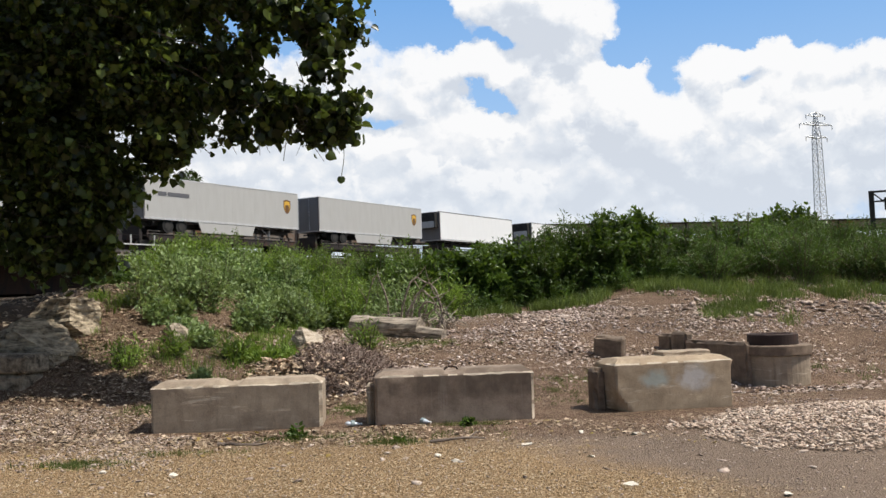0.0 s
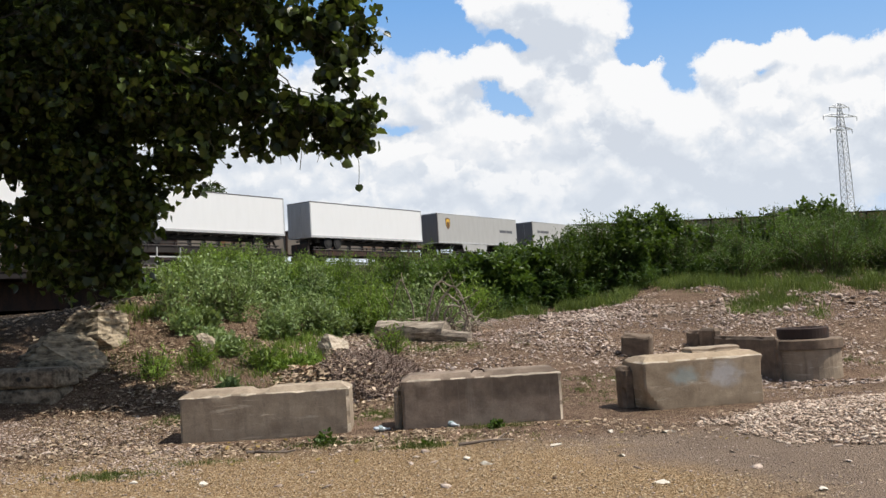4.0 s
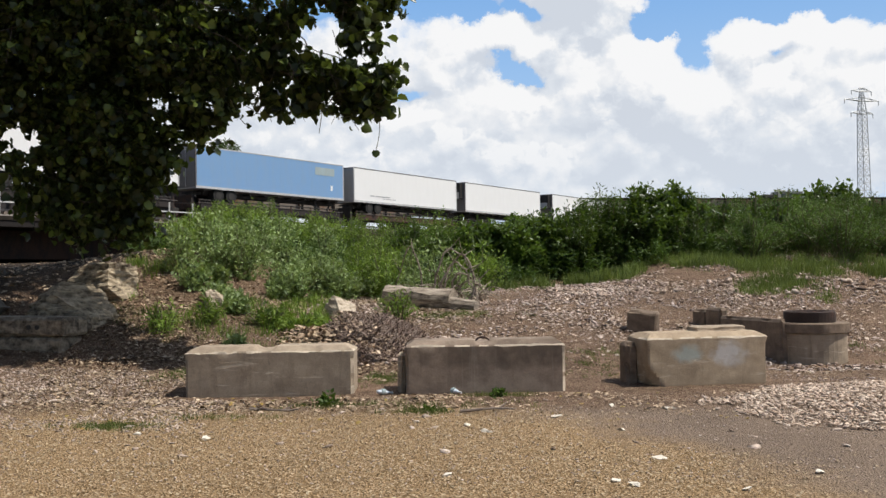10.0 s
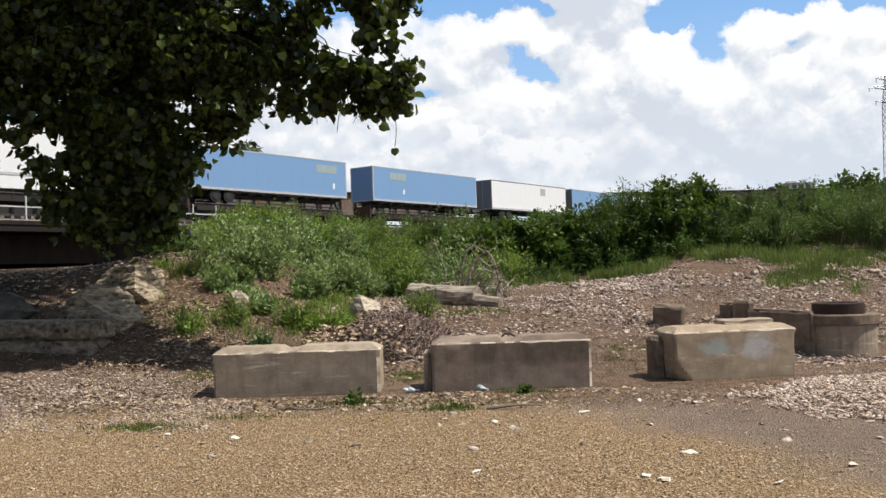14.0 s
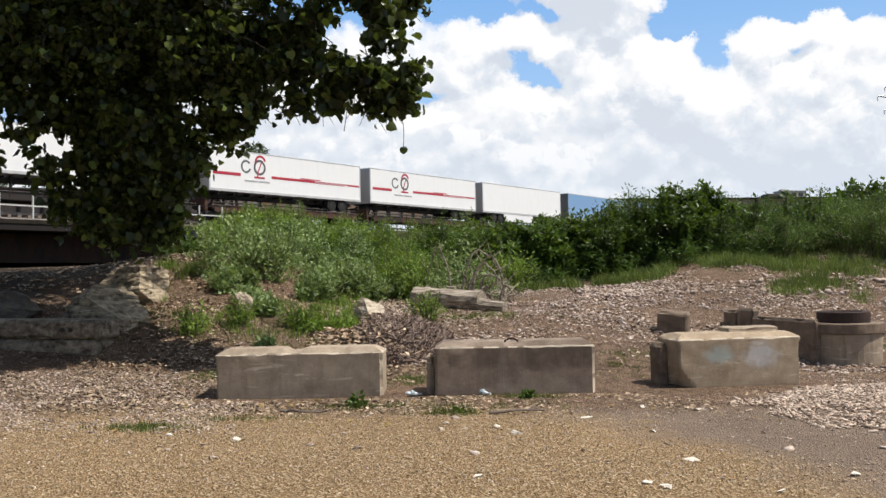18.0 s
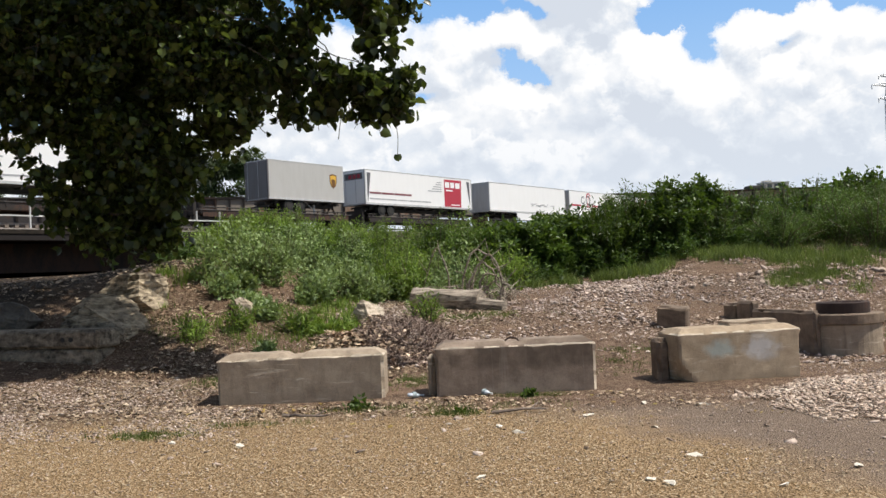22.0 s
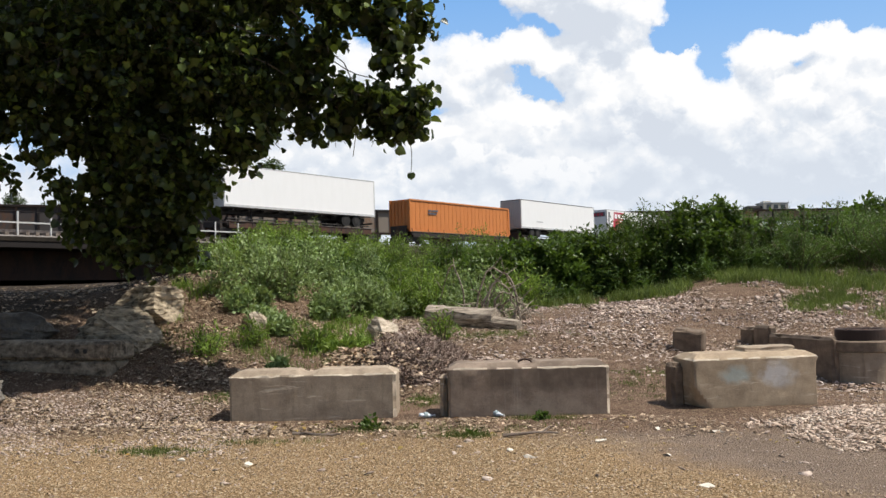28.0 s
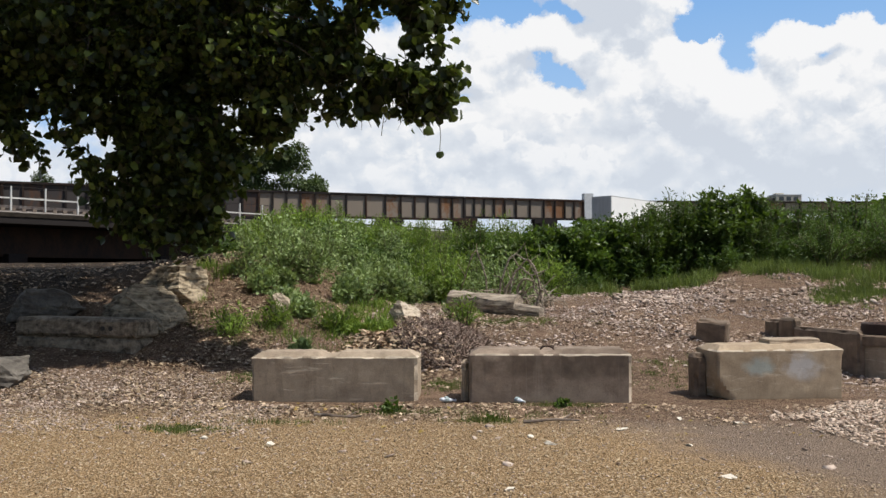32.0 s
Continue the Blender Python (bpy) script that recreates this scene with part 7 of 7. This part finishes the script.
tufts("low_weeds", 260, low_zone, 42, 0.09, (0.07, 0.26), WEED_LEAF, "low grassy weeds among stones", "weeds")


def grass_zone(az, d, scale, cut, seed):
    def zone(n):
        x, y = polar(n, az, d)
        k = patchy(x, y, scale, cut, seed)
        return x[k], y[k]
    return zone


def strip(n):
    """Along the foot of the shrubs, widening to the right."""
    a = rng.uniform(-3, 34, n)
    lo = np.interp(a, [-3, 2, 6, 10, 14, 16.5, 18.5, 21, 22.5, 25.5, 27.5, 34], [19.4, 19.8, 20.6, 20.9, 21.4, 20.6, 18.0, 17.8, 20.8, 20.8, 17.6, 16.6]) + 0.5 * np.sin(a * 1.9) * np.sin(a * 0.77) + rng.normal(0, 0.3, n)
    r = lo + (27.5 - lo) * rng.random(n) ** 0.8
    a = np.radians(a)
    x, y = r * np.sin(a), r * np.cos(a)
    k = patchy(x, y, 1.1, 0.0, 5.0) | (r > 22.8)
    return x[k], y[k]


def shrub_foot(n):
    """A thicket closing in behind the narrow grass edge."""
    a = rng.uniform(0, 16.5, n)
    lo = np.interp(a, [0, 2, 6, 10, 14, 16.5], [20.9, 21.0, 21.6, 22.0, 22.5, 22.7]) + 0.5 * np.sin(a * 2.3) * np.sin(a * 0.9)
    r = lo + 3.4 * rng.random(n) ** 0.8
    a = np.radians(a)
    return r * np.sin(a), r * np.cos(a)


def grass_edge(n):
    """The ragged band of thick grass where the stones end."""
    a = rng.uniform(-1, 27, n)
    lo = np.interp(a, [-1, 2, 6, 10, 14, 16.5, 18.5, 21, 22.5, 27], [19.6, 19.9, 20.6, 20.9, 21.3, 21.0, 20.3, 20.1, 20.8, 20.4]) + 0.4 * np.sin(a * 1.9) * np.sin(a * 0.77) + rng.normal(0, 0.2, n)
    r = lo + (1.2 + 0.09 * np.clip(a - 8, 0, 12)) * rng.random(n)
    a = np.radians(a)
    x, y = r * np.sin(a), r * np.cos(a)
    k = patchy(x, y, 1.3, -0.06, 6.0)
    return x[k], y[k]


tufts("bank_grass", 1700, strip, 26, 0.11, (0.06, 0.28), GRASS, "rough green grass along the top of the stony bank")
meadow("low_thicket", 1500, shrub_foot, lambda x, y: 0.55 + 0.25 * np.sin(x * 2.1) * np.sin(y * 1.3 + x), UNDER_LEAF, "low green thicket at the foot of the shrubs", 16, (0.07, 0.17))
tufts("mound_grass", 620, grass_zone((16.2, 21.5), (17.4, 21.2), 0.75, 0.10, 3.0), 34, 0.12, (0.08, 0.24), GRASS, "thick green grass on the mound")
tufts("edge_grass", 1300, grass_edge, 26, 0.085, (0.08, 0.34), GRASS, "thick green grass at the foot of the shrubs")
tufts("slope_grass", 700, grass_zone((16, 34), (14.0, 21), 0.45, 0.05, 7.0), 26, 0.08, (0.05, 0.16), GRASS, "patchy grass on the stony slope")
for az, d, rx, ry, n in ((-21.8, 9.1, 0.42, 0.16, 46), (-16.0, 9.3, 0.5, 0.10, 14), (-3.2, 9.2, 0.30, 0.13, 26), (-9.0, 9.75, 0.5, 0.10, 26), (1.8, 10.15, 0.5, 0.06, 22), (7.0, 12.2, 1.1, 0.9, 46), (-6.0, 11.6, 0.25, 0.4, 30), (-17.6, 12.2, 0.5, 0.4, 40), (-1.5, 15.5, 0.8, 0.25, 60), (-2.0, 9.6, 0.9, 0.2, 16), (10.0, 12.9, 0.9, 0.3, 30)):
    c = at(az, 0, d)
    tufts("grass_patch", n, lambda n, c=c, rx=rx, ry=ry: (c.x + rx * rng.normal(0, 0.5, 2 * n), c.y + ry * rng.normal(0, 0.6, 2 * n)), 26, 0.05, (0.03, 0.095), GRASS if n > 24 else DRY_GRASS, "patch of short grass on the ground")
tufts("left_grass", 420, grass_zone((-22, -7), (11.6, 16.5), 0.7, 0.10, 9.0), 26, 0.09, (0.05, 0.17), GRASS, "short grass on the bank")
for az, d, h, n in ((-9.2, 9.85, 0.16, 160), (1.3, 10.1, 0.10, 120), (-3.0, 9.3, 0.06, 90), (-19.0, 14.2, 0.4, 500), (-4.6, 15.2, 0.5, 500), (-13.0, 14.6, 0.42, 600), (-16.4, 14.6, 0.36, 420)):
    p = at(az, 0, d)
    shrub(p.x, p.y, h, h * 1.6, n, BUSH_LEAF if h < 0.3 else WEED_LEAF, "small green weed on bare ground", (0.03, 0.08) if h < 0.3 else (0.05, 0.13), None if h < 0.3 else (SLIM, SLIM_F), "weed", 0.0, 0.9, 0.85, 0.0)
for x, y, turn, k in ((0.11, 9.11, 8, 21), (-2.09, 9.31, -20, 22)):
    rnd = random.Random(k)
    bm = bmesh.new()
    p, rings, fork = Vector((-0.27, 0, 0.02)), [], None
    for i in range(8):
        r = 0.018 - 0.0012 * i
        rings.append([bm.verts.new(p + Vector((0, r * math.cos(a), r * math.sin(a)))) for a in np.arange(6) * math.pi / 3])
        if i == 5:
            fork = p.copy()
        p = p + Vector((0.078, rnd.uniform(-0.03, 0.03), rnd.uniform(-0.008, 0.014)))
    for a, b in zip(rings, rings[1:]):
        for i in range(6):
            bm.faces.new((a[i], a[(i + 1) % 6], b[(i + 1) % 6], b[i]))
    bm.faces.new(rings[0][::-1])
    bm.faces.new(rings[-1])
    tw = part("fallen_twig", bm, TWIG, None)
    part("side_shoot", rod(bmesh.new(), fork, fork + Vector((0.09, 0.06, 0.05)), 0.010, 0.006, 5), TWIG, tw)
    tw.matrix_world = Matrix.Translation(drop(x, y)) @ pose(0, 0, 0, 0, 0, turn)
    tagged(tw, "short dry twig lying on the tar", "twig")


def flat_stone(x, y, size, seed):
    vs, fs = shard(seed)
    me = bpy.data.meshes.new("flat_stone")
    me.from_pydata([(a * size * 1.5, b * size, c * size * 0.45) for a, b, c in vs], [], fs)
    me.materials.append(WHITE_STONE)
    ob = new("flat_stone", me)
    ob.matrix_world = Matrix.Translation(drop(x, y, 0.010)) @ pose(0, 0, 0, 0, 0, seed * 47)
    tagged(ob, "flat pale stone flake lying loose on the yard", "stone", "flat stones on the yard")


for i, (x, y) in enumerate(((1.40, 9.43), (1.25, 8.00), (1.93, 9.19), (0.92, 6.05), (1.01, 5.91), (2.30, 6.24), (1.68, 5.78), (0.77, 8.78), (-0.08, 8.32), (0.10, 7.98), (1.35, 6.76), (-0.20, 6.24), (-2.32, 7.78), (-3.03, 8.06))):
    flat_stone(x, y, (0.085, 0.07, 0.10, 0.075, 0.09)[i % 5], 40 + i)


def crumpled_bottle(x, y, turn, label):
    """A squashed clear drinks bottle with its cap and the rest of a wrapper."""
    b = empty("plastic_bottle", Matrix.Translation(drop(x, y, 0.032)) @ pose(0, 0, 0, 0, 6, turn))
    tagged(b, label, "bottle")
    bm = bmesh.new()
    rows = []
    for k, r in enumerate((0.020, 0.031, 0.033, 0.027, 0.032, 0.030, 0.033, 0.024, 0.013, 0.011)):
        rows.append([bm.verts.new((0.02 * k - 0.09, r * math.cos(a) * (1 + 0.25 * noise.noise(Vector((k, a, 1)))), r * 0.75 * math.sin(a) + 0.006 * noise.noise(Vector((k * 2, a, 3))))) for a in (math.pi * q / 5 for q in range(10))])
    for a, c in zip(rows, rows[1:]):
        for q in range(10):
            bm.faces.new((a[q], a[(q + 1) % 10], c[(q + 1) % 10], c[q]))
    bm.faces.new(rows[0])
    bmesh.ops.recalc_face_normals(bm, faces=bm.faces)
    part("body", bm, CLEAR, b, "", True)
    part("cap", rod(bmesh.new(), (0.09, 0, 0), (0.106, 0, 0), 0.014, 0.014, 10), RAILING, b, "white screw cap")
    part("wrapper", rod(bmesh.new(), (-0.03, 0, 0.002), (0.012, 0, 0.002), 0.0345, 0.034, 10), PATCH_BLUE, b, "faded blue wrapper")


crumpled_bottle(-1.04, 10.34, 25, "crumpled clear plastic bottle beside a concrete block")
crumpled_bottle(-0.24, 10.33, -40, "small crumpled bottle at the foot of a block")


def trodden(x, y):
    """The bare hollow between the blocks and the bank."""
    r = ((x - 1.5) / 1.9) ** 2 + ((y - 12.3) / 1.5) ** 2
    return (r < 1.0) & (rng.random(len(x)) > 0.10 + 0.5 * r)


def stony(x, y):
    """Stones lie in drifts."""
    return ~trodden(x, y) & patchy(x, y, 0.55, 0.0, 1.0) & (np.hypot(x - 2.9, y - 10.9) > 1.0) & (y < 20.5 + 0.25 * np.clip(x, -3, 12))


def off_blocks(x, y):
    return (np.abs(y - 10.7) > 0.55) | (x < -3.6) | (x > 3.9)


stones("rubble", 33000, (-3.0, 14), (12.4, 23.5), (0.018, 0.10), STONES, "broken stone rubble on the bank", stony)
stones("small_rubble", 26000, (-4.0, 10), (10.9, 19), (0.012, 0.045), STONES, "small broken stones on the dirt", lambda x, y: ~trodden(x, y) & off_blocks(x, y) & patchy(x, y, 0.6, 0.25 - 0.12 * np.clip(y - 11.5, 0, 4), 12.0))
stones("crest_stones", 3400, (1.5, 10.5), (16.0, 22.5), (0.03, 0.20), PALE_STONES, "pale stones along the crest of the mound", lambda x, y: patchy(x, y, 0.4, 0.05, 3.0) & (np.hypot(x, y) < 20.2))


def heap_in(x, y):
    return ((x - 5.0) / 2.6) ** 2 + ((y - 9.15) / 1.9) ** 2


stones("pale_gravel_heap", 30000, (2.3, 7.8), (7.0, 11.9), (0.016, 0.062), HEAP_STONES, "low heap of pale limestone gravel",
       lambda x, y: (heap_in(x, y) < 1 - 0.4 * np.array([noise.noise(Vector((a * 1.6, b * 1.6, 0))) + 0.25 for a, b in zip(x, y)])) & ((y < 10.25 + 0.48 * (x - 2.0)) | (x > 3.7)), 0.5, heap=lambda x, y: 0.10 * np.clip(1 - heap_in(x, y), 0, 1), long=1.4)
litter("stone_flakes", 22000, (-2.5, 9), (12.2, 21.5), (0.03, 0.11), PALE_STONES, "thin pale flakes of stone strewn over the bank", lambda x, y: ~trodden(x, y) & patchy(x, y, 0.5, -0.02, 8.0) & (y < 20 + 0.2 * x))
litter("bright_flakes", 9000, (-1.0, 9), (13.4, 21), (0.03, 0.10), HEAP_STONES, "bright flakes of broken stone on the mound", lambda x, y: ~trodden(x, y) & patchy(x, y, 0.7, 0.06, 17.0) & (y < 20 + 0.2 * x))
stones("left_gravel", 17000, (-8, -2.5), (7.8, 12), (0.012, 0.05), PALE_STONES, "pale gravel at the edge of the yard", lambda x, y: patchy(x, y, 0.7, -0.1, 6.0) & off_blocks(x, y) & (y > 9.05 - 0.85 * smooth(-3.0, -4.6, x) + 0.7 * np.sin(x * 1.7) * np.sin(x * 0.6) + 0.35 * rng.normal(0, 1, len(x))))
litter("yard_chips", 46000, (-6.5, 4.5), (4.6, 9.6), (0.012, 0.034), YARD_CHIPS, "small tan chips strewn over the yard", lambda x, y: (x < 0.3 + 0.62 * (9.0 - y) + 0.5 * np.sin(y * 3.1) + 0.4 * rng.normal(0, 1, len(x))))
stones("yard_pebbles", 9000, (-6, 7), (6.0, 10.2), (0.008, 0.028), PALE_STONES, "loose pebbles on the yard", None, 0.6)
stones("large_flakes", 240, (-6, 6), (7.0, 13), (0.05, 0.11), PALE_STONES, "scattered pale flakes of stone", off_blocks, 0.3)
litter("leaf_litter", 46000, (-10, -0.2), (9.5, 19), (0.025, 0.085), CHIPS, "wood chips and dead leaves on the ground", lambda x, y: off_blocks(x, y) & ((x > -6.6) | (y < 13.8) | (rng.random(len(x)) < 0.10)) & patchy(x, y, 0.8, -0.32, 2.0))
litter("shade_litter", 3500, (-17, -4.6), (12.5, 26), (0.03, 0.10), CHIPS, "dead leaves and bark under the tree", lambda x, y: patchy(x, y, 0.9, -0.25, 14.0))
litter("pale_litter", 5200, (-12, -4.4), (12.2, 19.5), (0.05, 0.13), GREY_CHIPS, "pale curled dead leaves under the tree", lambda x, y: patchy(x, y, 0.9, -0.1, 21.0))
litter("bank_flakes", 6500, (-5.8, -1.4), (12.4, 16.0), (0.03, 0.10), GREY_CHIPS, "pale flakes and dead leaves on the bare bank", lambda x, y: patchy(x, y, 0.9, 0.0, 41.0))
litter("block_litter", 1900, (-4.2, 3.4), (9.15, 10.28), (0.025, 0.085), GREY_CHIPS, "pale chips and dead leaves before the blocks", lambda x, y: patchy(x, y, 1.1, -0.05, 31.0))
litter("yellow_leaves", 70, (-5.0, 2.5), (8.2, 10.2), (0.05, 0.10), YELLOW_LEAF, "fallen yellow leaves on the yard")
litter("yard_litter", 4500, (-6, 5), (8.8, 13), (0.02, 0.06), CHIPS, "dead leaves along the blocks", off_blocks)


def dry_brush():
    """A heap of dead twigs and bark in front of the weeds: pale flakes at one side, purplish brush at the other."""
    t = [(-0.5, -0.05, -0.02), (0.5, -0.03, -0.012), (0.5, 0.03, -0.012), (-0.5, 0.05, -0.02), (-0.5, 0, 0.04), (0.5, 0, 0.025)]
    f = [(0, 1, 2), (0, 2, 3), (0, 4, 5), (0, 5, 1), (3, 2, 5), (3, 5, 4)]
    for name, n, az, d, wa, wd, hh, mat, label, size, tilt in (
            ("dry_brush", 9000, -6.6, 13.9, 3.4, 1.3, 0.33, BRUSH, "heap of dry purplish brown twigs and bark", (0.04, 0.24), 1.2),
            ("bark_flakes", 5200, -10.0, 13.5, 2.3, 1.2, 0.20, GREY_CHIPS, "pale bark flakes at the edge of the brush heap", (0.03, 0.12), 0.7),
            ("brush_flakes", 1000, -7.2, 13.7, 3.6, 1.4, 0.35, GREY_CHIPS, "pale flakes lying in the dry brush", (0.03, 0.10), 0.8)):
        q, a = rng.random(n) ** 0.6, rng.uniform(0, 2 * math.pi, n)
        az_, d_ = np.radians(az + wa * q * np.cos(a)), d + wd * q * np.sin(a)
        x, y = d_ * np.sin(az_), d_ * np.cos(az_)
        lump = np.array([1 + 0.9 * noise.noise(Vector((u * 2.2, v * 2.2, 1))) for u, v in zip(x, y)])
        z = ground_z(x, y) + hh * (1 - q ** 2) * lump * rng.uniform(0.75, 1.0, n) + 0.012
        s = size[0] + (size[1] - size[0]) * rng.random(n) ** 2
        if mat is BRUSH:
            me = scatter_mesh(name, t, f, np.stack([x, y, z], 1), turns(n, tilt), s, mat)
        else:
            me = scatter_mesh(name, CHIP, CHIP_F, np.stack([x, y, z], 1), turns(n, tilt), s, mat)
        tagged(new(name, me), label, "brush", "", "stuff")


dry_brush()


def motions():
    for ob, s in moving:
        walk(ob, [(t, TRACK @ pose(s + SPEED * t, 0, RAIL_Z)) for t in (0.0, 8.0, 16.0, 24.0, 32.0)])
    walk(backdrop, [(t, pose(0, 0, 0, 0, 0, 2.45 * t / 32)) for t in (0.0, 16.0, 32.0)])
    rows = []
    for t in np.arange(0, 32.1, 4.0):
        x, y, a = viaduct_place(viaduct_along(20.4 - 0.2 * t))
        rows.append((float(t), pose(x + 1.5, y + 3.0, VIADUCT_Z - 1.25, 0, 0, a)))
    walk(vehicle, rows)
    # the bough rises and falls in the wind: seconds, metres aside, metres up
    sway = [(0, 0.16, 0.14), (1, 0.15, 0.09), (2, 0.15, 0.16), (3, 0.1, 0.13), (6, 0.04, 0.07), (7, 0.07, 0.08), (8, 0.04, 0.03), (9, 0.1, 0.09), (10, 0.17, 0.08), (11, 0.17, 0.12), (12, 0.16, 0.13), (13, 0.08, -0.03), (14, 0.1, 0.09), (17, 0.07, 0.08), (18, 0.12, 0.15), (19, 0.03, 0.03), (20, 0.13, 0.14), (21, 0.08, 0.09), (22, 0.1, 0.07), (23, 0.05, 0.11), (24, 0.06, 0.09), (25, 0.04, 0.04), (25.5, 0.05, 0.04), (27.5, 0.11, 0.1), (28, 0.06, 0.07), (28.5, 0.14, 0.12), (29, 0.01, 0.07), (30, 0.14, 0.2), (30.5, 0.12, 0.23), (31, -0.01, 0.04), (31.5, -0.03, 0.0), (32, 0.1, 0.14)]
    m = leaf.matrix_world.translation.copy()
    rows, slow = [], []
    for t in np.arange(0, 32.1, 0.5):
        dx, dz = (float(np.interp(t, [r[0] for r in sway], [r[k] for r in sway])) for k in (1, 2))
        rows.append((float(t), Matrix.Translation(m + Vector((dx, 0, dz))) @ pose(0, 0, 0, 4 * math.sin(1.9 * t), 5 * math.sin(1.3 * t + 0.6), 8 * math.sin(0.9 * t))))
        slow.append((float(t), pose(dx * 0.8, 0, dz * 0.8)))
    walk(bough, slow)
    walk(leaf, rows)


motions()
